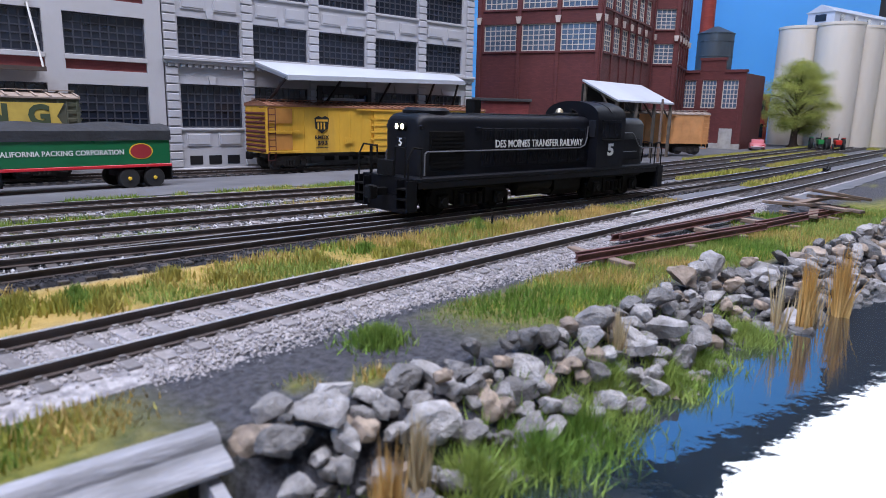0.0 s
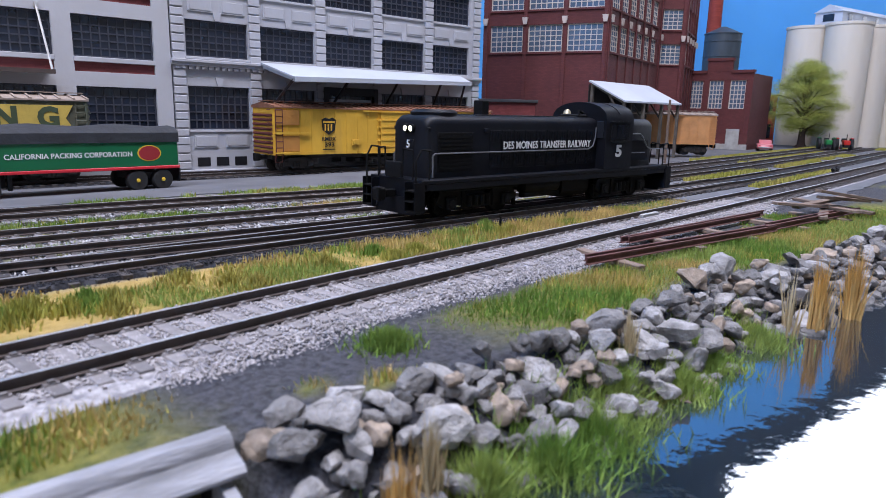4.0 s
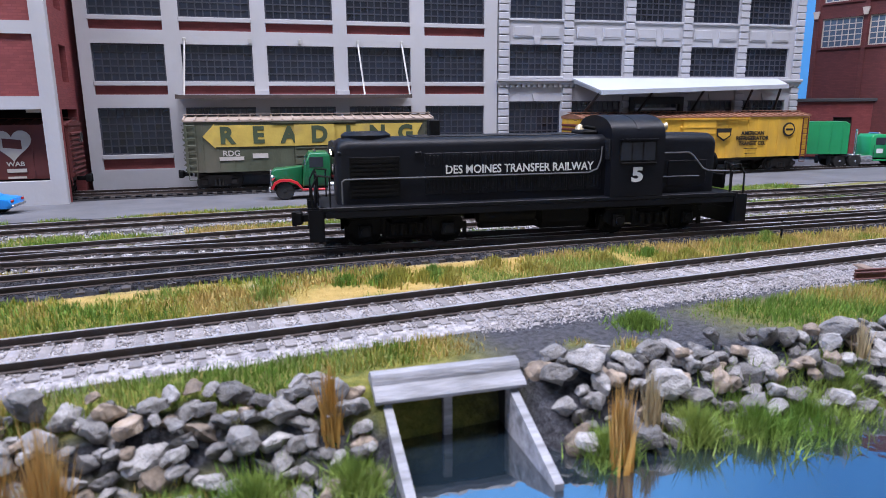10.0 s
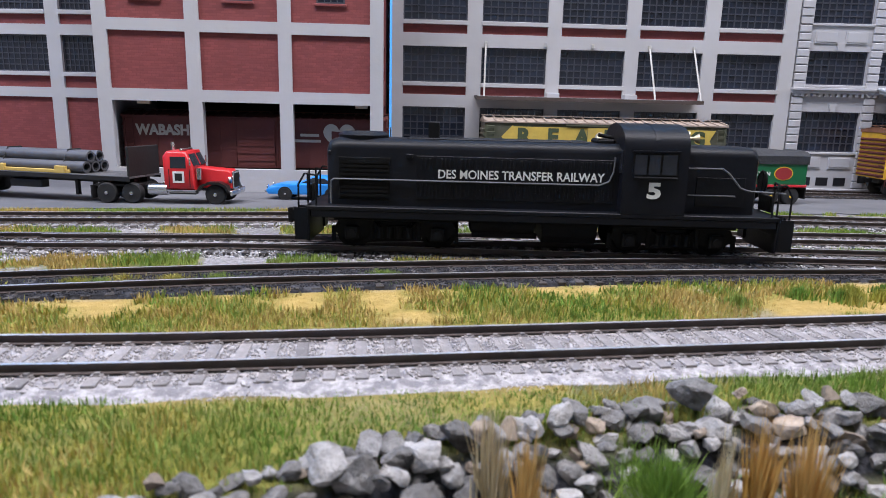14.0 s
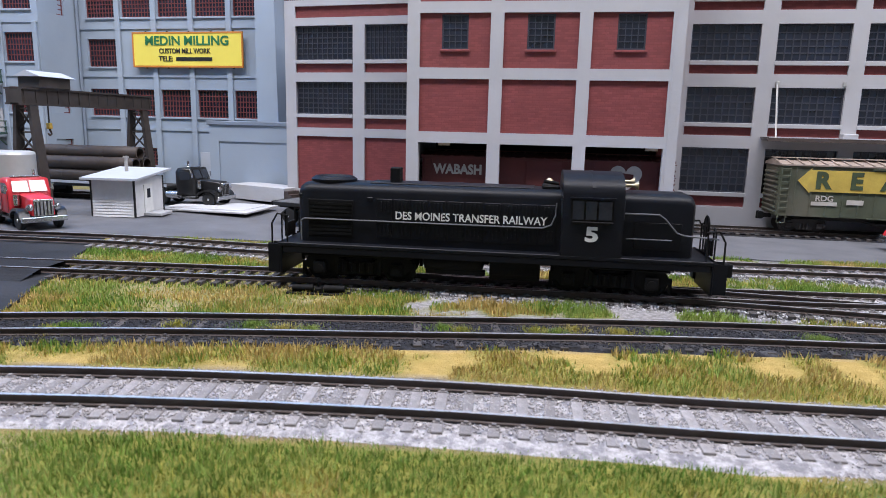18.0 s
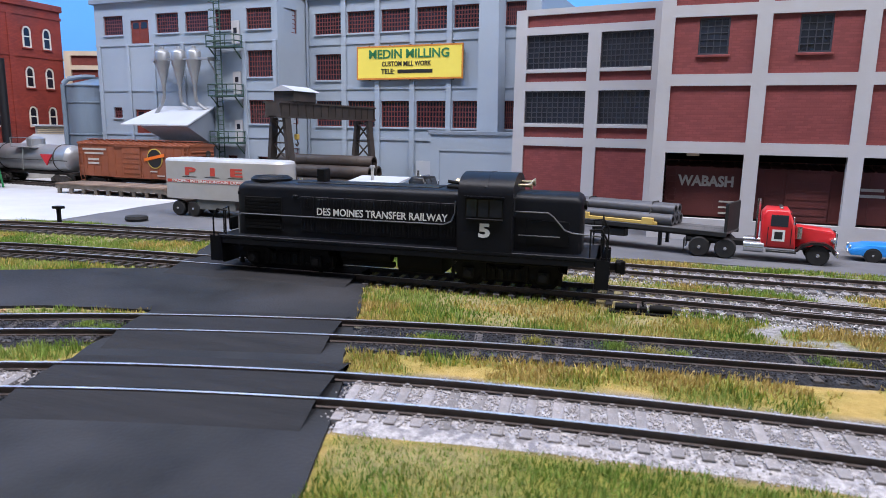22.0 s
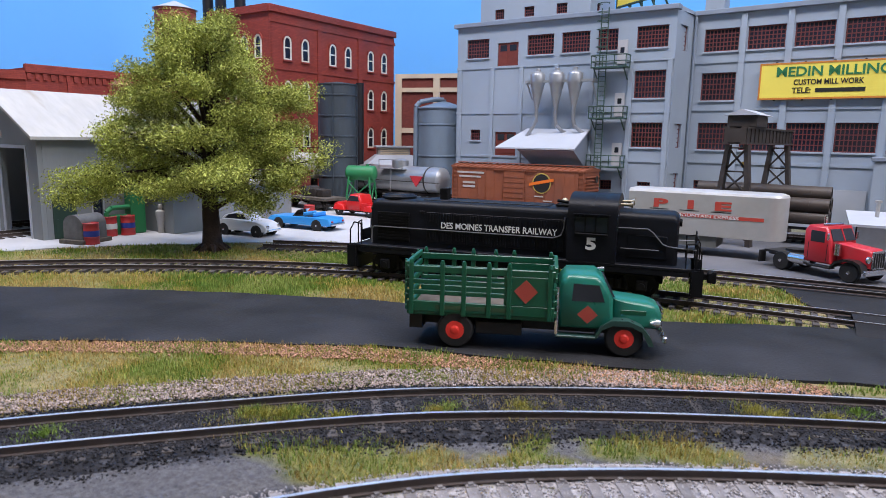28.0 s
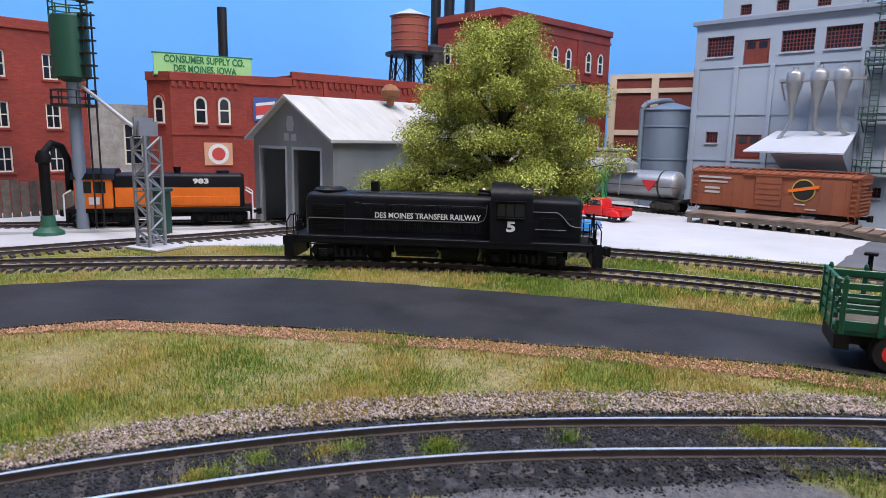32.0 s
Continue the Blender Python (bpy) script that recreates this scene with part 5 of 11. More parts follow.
    lettering("lettering", "LUMBER CO.", 0.55, SIGN_G, r, place(0.6, -0.07, 2.05), bold=0.02, width=3.3)
    part("name_bar", Shape().box(-2.35, -0.09, 1.9, -1.35, -0.06, 2.25), SIGN_G, r)
    # fire escape
    f = thing("fire_escape", l_at @ place(1.35, 0, 0), "dark green iron fire escape with cages and platforms", "fire escape")
    for k, z in enumerate((4.35, 8.45, 12.65)):
        q = part("platform", Shape().box(13.0, -1.3, z, 16.0, -0.17, z + 0.12), GREEN_IRON, f)
        for hz in (0.55, 1.05):
            part("rail", Shape().wire([(13.0, -0.2, z + hz), (13.0, -1.3, z + hz), (16.0, -1.3, z + hz), (16.0, -0.2, z + hz)], 0.05), GREEN_IRON, q)
        for x, y in ((13, -1.3), (14, -1.3), (15, -1.3), (16, -1.3), (13, -0.3), (16, -0.3)):
            part("railing_post", Shape().tube((x, y, z), (x, y, z + 1.08), 0.045, n=6), GREEN_IRON, q)
        for x in (13.2, 15.8):
            part("bracket", Shape().tube((x, -1.2, z), (x, -0.17, z - 0.9), 0.06, n=6), GREEN_IRON, q)
        o = (1.35, 1.45, 1.6)[k]
        d = part("door", Shape().box(14.8, -0.12, z + 0.14 + o - 1.35, 15.65, -0.02, z + 0.75 + o, 0.02), WHITE, f, "white escape door")
        part("pane", Shape().box(15.05, -0.14, z + 1.3, 15.4, -0.11, z + 1.75), GLASS, d)
    s2 = Shape()
    for x in (13.5, 14.1):
        s2.tube((x, -0.75, 2.6), (x, -0.75, 17.6), 0.05, n=6)
    for z in np.arange(2.8, 17.5, 0.4):
        s2.tube((13.5, -0.75, z), (14.1, -0.75, z), 0.035, n=5)
    part("ladder", s2, GREEN_IRON, f)
    s2 = Shape()
    for z in np.arange(14.4, 18.4, 0.7):
        s2.wire([(13.5, -0.75, z), (13.3, -1.2, z), (13.8, -1.5, z), (14.3, -1.2, z), (14.1, -0.75, z)], 0.035, n=5)
    part("cage", s2, GREEN_IRON, f)
    # dust collectors over the loading hood
    for i, u in enumerate((9.45, 11.3, 13.0)):
        c2 = thing("dust_collector", l_at @ place(u, -1.4, 0), "silver cyclone dust collector with a cone and pipe", "dust collector", "dust collectors of the mill")
        part("drum", Shape().turn([(0.1, 12.85), (0.2, 12.8), (0.22, 12.6), (0.58, 12.4), (0.66, 12.25), (0.66, 11.6)], 20), ALU, c2)
        part("cone", Shape().turn([(0.66, 11.6), (0.17, 9.4), (0.14, 8.2)], 20), ALU, c2)
        part("pipe", Shape().wire([(0, 0, 8.5), (0.05, 0.1, 7.9), (0.5, 0.5, 7.4), (0.9, 0.9, 7.2)] if i else [(0, 0, 8.5), (-0.2, -0.1, 7.8), (-1.2, -0.5, 6.2)], 0.16, n=10), ALU, c2)
    c2 = thing("collector_frame", l_at @ place(2.1, -0.0, -0.4), "grey bracket frame carrying the dust collectors", "frame")
    part("beam", Shape().box(6.2, -1.6, 12.0, 12.6, -1.2, 12.2).box(6.2, -1.3, 11.95, 6.45, -0.17, 12.25).box(12.3, -1.3, 11.95, 12.55, -0.17, 12.25), ALU, c2)
    part("strut", Shape().tube((6.3, -1.4, 12.0), (6.3, -0.17, 10.6), 0.08, n=6).tube((12.45, -1.4, 12.0), (12.45, -0.17, 10.6), 0.08, n=6), ALU, c2)
    h = thing("loading_hood", l_at, "pale sloped loading hood over a dark bay", "canopy")
    s2 = Shape().loft([[(6.9, -4.2, 5.8), (14.45, -4.2, 5.8), (14.1, -0.2, 7.45), (8.0, -0.2, 7.5)], [(6.9, -4.2, 5.92), (14.45, -4.2, 5.92), (14.1, -0.2, 7.6), (8.0, -0.2, 7.65)]])
    part("hood_sheet", s2, ROOF_PALE, h)
    part("cheek", Shape().add([(14.3, -4.0, 5.75), (14.0, -0.2, 7.4), (14.0, -0.2, 4.0), (9.0, -4.0, 5.75), (9.0, -0.2, 7.4), (9.0, -0.2, 4.0)], [(0, 1, 2), (3, 5, 4), (0, 3, 4, 1), (0, 2, 5, 3)]), MILL_D, h)


RED_DOOR = mat("maroon_door_paint", (0.17, 0.035, 0.025), 0.6, var=0.2, size=0.8)
SIGN_Y = mat("yellow_sign_paint", (0.80, 0.66, 0.10), 0.6, var=0.06, size=4)
SIGN_O = mat("orange_sign_edge", (0.55, 0.20, 0.03), 0.6, var=0.1)
SIGN_G = mat("green_sign_ink", (0.02, 0.16, 0.06), 0.6, var=0.1, bump=0)
INK = mat("black_ink", (0.012, 0.012, 0.012), 0.6, var=0.1, bump=0)
GREEN_IRON = mat("dark_green_ironwork", (0.035, 0.075, 0.06), 0.55, var=0.3, size=0.6)
ALU = mat("dull_silver_sheet", (0.36, 0.37, 0.385), 0.36, 0.6, var=0.12, size=1.2, fine=0.2, bump=0.08)
mill()


# ---- buildings by the engine shed ----
SHED_GREY = mat("grey_shed_boards", (0.22, 0.235, 0.24), 0.7, var=0.12, size=2.5, fine=0.2, bump=0.1, stretch=(1, 1, 0.3))


def round_tank(name, at, r, z0, z1, material, label, category, bands=4, roof=0.5, band_mat=None):
    t = thing(name, at, label, category)
    part("shell", Shape().turn([(r, z0), (r, z1)], 28), material, t)
    part("roof", Shape().turn([(r * 1.04, z1), (r * 1.04, z1 + 0.1), (r * 0.15, z1 + roof), (0.05, z1 + roof)], 28), material, t)
    for i in range(bands):
        z = z0 + (z1 - z0) * (i + 0.5) / bands
        part("band", Shape().turn([(r + 0.005, z - 0.08), (r + 0.07, z - 0.06), (r + 0.07, z + 0.06), (r + 0.005, z + 0.08)], 28), band_mat or material, t)
    return t


def engine_shed():
    at, ln = frame_of((-94.0, 17.75), (-84.0, 16.79))
    t = thing("engine_shed", at, "grey engine shed with a weathered white gable roof and open doors", "shed")
    deep = 17
    s = Shape()
    half, eave, peak = ln / 2, 6.3, 8.95
    doors = [(1.0, 4.4), (5.45, 8.65)]
    solid_wall([(a, b, 0, 5.5) for a, b in doors], 0, ln, 0, eave, 0, 0.3, s)
    s.add([(0, 0, eave), (ln, 0, eave), (half, 0, peak), (0, 0.3, eave), (ln, 0.3, eave), (half, 0.3, peak)], [(0, 1, 2), (3, 5, 4), (0, 2, 5, 3), (1, 4, 5, 2)])
    part("gable_wall", s, SHED_GREY, t)
    part("wall", Shape().box(0, 0.31, 0, 0.3, deep, eave), SHED_GREY, t)
    part("wall", Shape().box(0.3, deep - 0.3, 0, ln - 0.3, deep, eave), SHED_GREY, t)
    h = [(3.1, 3.75, 1.15, 3.5), (5.5, 6.1, 1.05, 3.4)]
    part("wall", solid_wall(h, 0.31, deep, 0, eave, 0, 0.3), SHED_GREY, t, at=place(ln, 0, 0, 90))
    for a, b, z0, z1 in h:
        q = part("window_frame", Shape().box(a - 0.08, -0.06, z0 - 0.08, a, 0.2, z1 + 0.08).box(b, -0.06, z0 - 0.08, b + 0.08, 0.2, z1 + 0.08).box(a, -0.06, z1, b, 0.2, z1 + 0.08).box(a, -0.06, z0 - 0.08, b, 0.2, z0), ROOF_GREY, t, at=place(ln, 0, 0, 90))
        part("pane", Shape().box(a, 0.1, z0, b, 0.14, z1), GLASS, q)
    for k, (x0, x1) in enumerate(((-0.5, half), (half, ln + 0.5))):
        z0, z1 = (eave - 0.25, peak + 0.02) if k == 0 else (peak + 0.02, eave - 0.25)
        s = Shape().loft([[(x0, -0.5, z0), (x1, -0.5, z1), (x1, deep + 0.3, z1), (x0, deep + 0.3, z0)], [(x0, -0.5, z0 + 0.18), (x1, -0.5, z1 + 0.18), (x1, deep + 0.3, z1 + 0.18), (x0, deep + 0.3, z0 + 0.18)]])
        part("roof", s, ROOF_OLD, t, "weathered white sheet roof")
    for a, b in doors:
        part("door_frame", Shape().box(a - 0.2, -0.06, 0, a, 0.1, 5.5).box(b, -0.06, 0, b + 0.2, 0.1, 5.5).box(a - 0.2, -0.06, 5.5, b + 0.2, 0.1, 5.7), ROOF_GREY, t)
    # Black sheet across the shed, in place of the shade behind its open doors.
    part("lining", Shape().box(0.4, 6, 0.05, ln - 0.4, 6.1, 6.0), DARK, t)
    part("roof_vent", Shape().turn([(0.25, 0), (0.3, 0.4), (0.7, 0.7), (0.75, 1.1), (0.4, 1.5), (0.05, 1.6)], 16), RUST, t, at=place(half + 1.0, 8.0, 8.75))
    # worn white marking on the gable
    part("wall_marking", Shape().prism([(half - 0.35, 6.75), (half + 0.35, 6.75), (half + 0.5, 7.2), (half + 0.3, 7.75), (half - 0.3, 7.75), (half - 0.5, 7.2)], "y", -0.02, 0.01).box(half - 0.75, -0.02, 6.1, half - 0.2, 0.01, 6.6).box(half + 0.15, -0.02, 6.1, half + 0.8, 0.01, 6.55), WHITE, t, "worn white painted marking")
    # lean-to with a low roof
    n = thing("lean_to", at @ place(ln, 6.5, 0, 0), "grey lean-to with a pale low roof beside the shed", "shed")
    part("wall", Shape().box(0.02, 0, 0, 3.4, 10.3, 3.1), SHED_GREY, n)
    part("roof", Shape().loft([[(0.02, -0.4, 3.9), (3.8, -0.4, 3.05), (3.8, 10.7, 3.05), (0.02, 10.7, 3.9)], [(0.02, -0.4, 4.05), (3.8, -0.4, 3.2), (3.8, 10.7, 3.2), (0.02, 10.7, 4.05)]]), ROOF_OLD, n)


RUST = mat("rusty_sheet", (0.22, 0.09, 0.04), 0.8, var=0.4, size=0.5)
engine_shed()


def supply_building():
    red = OLD_BRICK
    a, b = (-104.1, 16.8), (-101.9, 22.4)
    at, ln = frame_of(a, b)
    t = thing("supply_building", at, "low red brick warehouse with arched windows and a corbelled parapet", "building")
    part("wall", Shape().box(0, 0, 0, ln, 8, 11.15), red, t)
    part("plinth_band", Shape().box(-0.05, -0.12, 6.3, ln + 0.05, -0.004, 6.55), red, t)
    part("parapet", Shape().box(-0.05, -0.18, 10.65, ln + 0.05, 0.3, 11.35, 0.05), red, t)
    for i in range(int(ln / 0.55)):
        part("corbel", Shape().box(0.1 + i * 0.55, -0.15, 10.2, 0.38 + i * 0.55, -0.004, 10.63), red, t)
    for u in (2.4, 4.3):
        arch_window(t, u - 0.1, 7.2, -0.03, 1.25, 2.4)
    bay, bl = frame_of((-106.2, 15.9), (-104.1, 16.8))
    side = part("side_bay", Shape().box(0, 0.02, 0, bl, 1.5, 11.15).box(0, -0.14, 10.65, bl, 0.019, 11.35), red, t, at=at.inverted() @ bay)
    arch_window(side, bl * 0.5, 7.2, -0.01)
    p = thing("poster", at @ place(3.6, -0.05, 0), "pale orange square poster with a round emblem", "poster")
    part("sheet", Shape().box(-1.15, -0.08, 3.8, 1.15, -0.01, 5.7), mat("pale_orange_paper", (0.62, 0.33, 0.20), 0.7, var=0.1), p)
    part("emblem", Shape().turn([(0.85, -0.11), (0.85, -0.08)], 24, (0, 0, 4.75), axis="y"), LETTER, p, "white round emblem")
    part("emblem_core", Shape().turn([(0.55, -0.13), (0.55, -0.11)], 24, (0, 0, 4.75), axis="y"), mat("red_ink", (0.5, 0.06, 0.05), 0.6, var=0.1, bump=0), p)
    q = thing("roof_sign", at, "pale green roof sign with dark green lettering", "sign")
    part("board", Shape().box(-1.1, 0.6, 11.1, 6.7, 0.8, 12.85, 0.03), mat("pale_green_sign", (0.33, 0.62, 0.26), 0.6, var=0.06), q)
    part("frame", Shape().box(-1.2, 0.58, 11.05, 6.8, 0.82, 11.15).box(-1.2, 0.58, 12.8, 6.8, 0.82, 12.9), SIGN_G, q)
    lettering("lettering", "CONSUMER SUPPLY CO.", 0.56, SIGN_G, q, place(2.9, 0.58, 12.4), bold=0.02, width=6.4)
    lettering("lettering", "DES MOINES, IOWA", 0.56, SIGN_G, q, place(2.9, 0.58, 11.65), bold=0.02, width=5.0)
    # the long wing towards the tall brick house
    at2, ln2 = frame_of((-101.9, 22.4), (-99.9, 25.7))
    c = part("wall", Shape().box(0, 0.02, 0, ln2, 8, 11.15).box(0, -0.15, 10.65, ln2, 0.018, 11.35), red, t)
    c.matrix_basis = at.inverted() @ at2
    g = thing("round_sign_panel", at2, "blue and red painted sign panel without lettering", "sign")
    part("panel", Shape().box(0.6, -0.1, 7.6, 2.6, -0.02, 9.6), mat("blue_sign_enamel", (0.05, 0.10, 0.32), 0.5, var=0.1), g)
    part("emblem", Shape().prism([(0.8, 8.1), (2.4, 8.35), (2.4, 9.0), (0.8, 8.8)], "y", -0.13, -0.1), mat("red_sign_enamel", (0.55, 0.06, 0.05), 0.5, var=0.1), g)
    part("stripe", Shape().prism([(0.8, 8.85), (2.4, 9.05), (2.4, 9.3), (0.8, 9.1)], "y", -0.12, -0.1).prism([(0.8, 7.75), (2.4, 7.95), (2.4, 8.3), (0.8, 8.05)], "y", -0.12, -0.1), LETTER, g)
    at3, ln3 = frame_of((-99.9, 25.7), (-97.0, 43.6))
    w = thing("long_warehouse", at3, "long low red brick warehouse with a corbelled parapet", "building")
    part("wall", Shape().box(0, 0, 0, ln3, 14, 11.6), red, w)
    part("parapet", Shape().box(0, -0.18, 11.2, ln3, 0.3, 11.9, 0.05), red, w)
    for i in range(int(ln3 / 0.6)):
        part("corbel", Shape().box(0.1 + i * 0.6, -0.15, 10.7, 0.4 + i * 0.6, -0.004, 11.18), red, w)
    for u in (3.4, 6.8, 10.2):
        part("pilaster", Shape().box(u - 0.25, -0.14, 0, u + 0.25, -0.004, 10.7), red, w)
    part("roof_chimney", Shape().tube((5.2, 5, 11.5), (5.2, 5, 17.6), 0.42, n=12), MUNTIN, t, "slender black stack")
    # brick house at the yard's end, and a low stone one beside it
    at4, ln4 = frame_of((-111.5, -9.0), (-109.8, 12.6))
    h = thing("brick_house", at4, "tall plain red brick house with small sash windows", "building")
    wins = [(u, u + 1.1, z, z + 2.0) for u in (4.5, 8.0, 11.5, 15.0, 18.6) for z in (3.2, 6.6, 10.4)]
    part("wall", solid_wall(wins, 0, ln4, 0, 14.5, 0, 0.4), red, h)
    part("parapet", Shape().box(0, -0.2, 14.0, ln4, 0.4, 14.8, 0.05), red, h)
    body(h, 0, ln4, 14.4, 0.41, 8, back=red)
    for a0, b0, z0, z1 in wins:
        grid_window(h, a0, b0, z0, z1, 0.15, 2, 2, CREAM_W, GLASS, 0.12, 0.08)
        part("sill", Shape().box(a0 - 0.12, -0.12, z0 - 0.16, b0 + 0.12, 0.1, z0 - 0.01), red, h)
    at5, ln5 = frame_of((-112.5, 12.7), (-108.0, 20.0))
    k = thing("stone_house", at5, "low grey stone house with a tall sash window", "building")
    part("wall", solid_wall([(3.6, 5.1, 3.6, 7.2)], 0, ln5, 0, 8.8, 0, 0.4), GREY_STONE, k)
    body(k, 0, ln5, 8.6, 0.41, 6, back=GREY_STONE)
    grid_window(k, 3.6, 5.1, 3.6, 7.2, 0.15, 2, 3, CREAM_W, GLASS, 0.14, 0.09)
    f = thing("board_fence", place(-108.3, -8, 0, 85), "weathered grey board fence beside the brick house", "fence")
    for i in range(36):
        part("board", Shape().box(i * 0.6, -0.03, 0, i * 0.6 + 0.52, 0.03, 2.6 + 0.25 * rng.random(), 0.01), FENCE_WOOD, f)
    part("rail", Shape().box(0, 0.035, 0.7, 21.6, 0.12, 0.85).box(0, 0.035, 2.0, 21.6, 0.12, 2.15), FENCE_WOOD, f)


FENCE_WOOD = mat("greyed_board", (0.10, 0.085, 0.07), 0.85, var=0.35, size=0.5, rand=0.3)
supply_building()


def arched_brick_house():
    """Four storeys of round-headed windows in pairs."""
    at, ln = frame_of((-90.4, 43.6), (-88.4, 62.6))
    t = thing("brick_mill_house", at, "four-storey red brick building with pairs of arched windows", "building")
    part("wall", Shape().box(0, 0, 0, ln, 9, 18.9), OLD_BRICK, t)
    part("cornice", Shape().box(-0.2, -0.25, 18.3, ln + 0.2, 0.4, 19.0, 0.06), OLD_BRICK, t)
    part("string_course", Shape().box(-0.1, -0.1, 17.4, ln + 0.1, -0.004, 17.7).box(-0.1, -0.1, 13.0, ln + 0.1, -0.004, 13.2), OLD_BRICK, t)
    for u in (2.2, 4.6, 8.6, 11.0, 14.8, 17.2):
        for z in (1.2, 5.4, 9.7, 14.0):
            arch_window(t, u, z, -0.03)
    for u in (6.6, 12.9):
        part("pilaster", Shape().box(u - 0.3, -0.15, 0, u + 0.3, -0.004, 17.4), OLD_BRICK, t)
    side = part("side_wall", Shape().box(-9, -0.02, 0, 0, 0.3, 18.9).box(-9, -0.25, 18.3, 0.0, -0.03, 19.0), OLD_BRICK, t, at=place(-0.02, 0, 0, -90))
    for u in (-3.6, -1.6, -7.4, -5.6):
        for z in (5.4, 9.7, 14.0):
            arch_window(side, u, z, -0.05)
    for x, y, h in ((0.9, 10.4, 31), (0.9, 8.3, 31), (0.9, 5.3, 31)):
        part("chimney", Shape().tube((x, y, 18.9 if y < 9 else 0), (x, y, h), 0.55, n=14), MUNTIN, t, "tall black steel chimney")
    # low brick and cream works behind the silo
    at, ln = frame_of((-88.0, 62.4), (-66, 66.5))
    w = thing("brick_works", at, "low brick works with a cream pilaster frame", "building")
    part("wall", Shape().box(0, 0.1, 0, ln, 8, 13.9), RED_BRICK, w)
    part("frame", Shape().box(0, -0.1, 13.6, ln, 0.12, 14.1).box(0, -0.12, 12.0, ln, 0.09, 12.5).box(0, -0.1, 7.2, ln, 0.09, 7.8), CREAM, w)
    for u in (0.4, 5.2, 10.2, 15.0):
        part("pilaster", Shape().box(u - 0.4, -0.15, 0, u + 0.4, 0.08, 13.6), CREAM, w)
    # water tower behind the warehouse
    t = thing("water_tower", place(-99.9, 40.7, 0), "red roof-top water tank on a black steel trestle", "water tower")
    part("tank", Shape().turn([(1.9, 15.0), (1.92, 15.1), (1.92, 18.6)], 28), RED_TANK, t)
    part("tank_roof", Shape().turn([(2.1, 18.6), (0.15, 19.4), (0.05, 19.4)], 28), ROOF_GREY, t)
    for z in (15.5, 16.2, 16.9, 17.6, 18.3):
        part("hoop", Shape().turn([(1.925, z - 0.05), (1.97, z), (1.925, z + 0.05)], 28), RUST, t)
    part("deck", Shape().turn([(2.5, 14.7), (2.5, 15.0)], 24), MUNTIN, t)
    for a in range(6):
        c, s2 = math.cos(a * math.pi / 3), math.sin(a * math.pi / 3)
        c2, s3 = math.cos((a + 1) * math.pi / 3), math.sin((a + 1) * math.pi / 3)
        part("leg", Shape().tube((2.3 * c, 2.3 * s2, 10), (1.9 * c, 1.9 * s2, 14.7), 0.13, n=8), MUNTIN, t)
        part("brace", Shape().tube((2.25 * c, 2.25 * s2, 11.2), (1.95 * c2, 1.95 * s3, 14.4), 0.05, n=6), MUNTIN, t)
        part("counter_brace", Shape().tube((2.25 * c2, 2.25 * s3, 11.2), (1.95 * c, 1.95 * s2, 14.4), 0.05, n=6), MUNTIN, t)
    part("riser_pipe", Shape().tube((0, 0, 10), (0, 0, 14.7), 0.3, n=10), MUNTIN, t)
    part("base_block", Shape().box(-2.6, -2.6, 0, 2.6, 2.6, 10.0), OLD_BRICK, t)
    v = round_tank("small_roof_tank", place(-98.6, 43.0, 0), 1.1, 13.0, 15.6, ROOF_DARK, "small dark riveted roof tank", "tank", 3)
    part("stand", Shape().tube((0, 0, 11.5), (0, 0, 13.0), 0.8, n=12), MUNTIN, v)


RED_TANK = mat("faded_red_tank_paint", (0.28, 0.07, 0.05), 0.6, var=0.2, size=2, stretch=(1, 1, 0.3))
arched_brick_house()
DARK_STEEL = mat("dark_blue_steel", (0.055, 0.07, 0.085), 0.5, 0.1, var=0.25, size=2, stretch=(1, 1, 0.3))
GREY_STEEL = mat("blue_grey_steel", (0.17, 0.22, 0.28), 0.5, 0.1, var=0.15, size=2.5, stretch=(1, 1, 0.3))
t = round_tank("storage_silo", place(-83.9, 45.6), 1.8, 0, 11.4, DARK_STEEL, "tall dark steel silo with ring joints", "silo", 6, 0.3)
for a in range(4):
    c, s_ = math.cos(a * 1.57 + 0.4) * 1.85, math.sin(a * 1.57 + 0.4) * 1.85
    part("seam", Shape().box(c - 0.06, s_ - 0.06, 0, c + 0.06, s_ + 0.06, 11.4), DARK_STEEL, t)
t = round_tank("storage_silo", place(-78.0, 56.0), 2.75, 0, 9.6, GREY_STEEL, "blue-grey steel silo with a bent duct", "silo", 3, 0.8)
part("duct", Shape().wire([(-2.1, -2.1, 0.2), (-2.1, -2.1, 9.8), (-1.8, -1.8, 10.3), (-0.8, -0.8, 10.6), (0, 0, 10.6), (0.1, 0.1, 10.2)], 0.25, n=10), GREY_STEEL, t)
solo("chimney", Shape().tube((0, 0, 0), (0, 0, 12.2), 0.42, n=12).box(-0.9, -0.9, 0, 0.9, 0.9, 3.6), MUNTIN, place(-86.0, 52.2), "slender black chimney on a square foot", "chimney")
t = thing("pump_house", place(-85.1, 57.4, 0, 42), "small shed with a grey hipped roof and louvred roof vent", "shed")
part("wall", Shape().box(-3.0, -2.2, 0, 3.0, 2.2, 3.4), GREY_STONE, t)
part("roof", Shape().loft([[(-3.5, -2.8, 3.4), (3.5, -2.8, 3.4), (3.5, 2.8, 3.4), (-3.5, 2.8, 3.4)], [(-2.0, -0.8, 4.7), (2.0, -0.8, 4.7), (2.0, 0.8, 4.7), (-2.0, 0.8, 4.7)]]), ROOF_GREY, t)
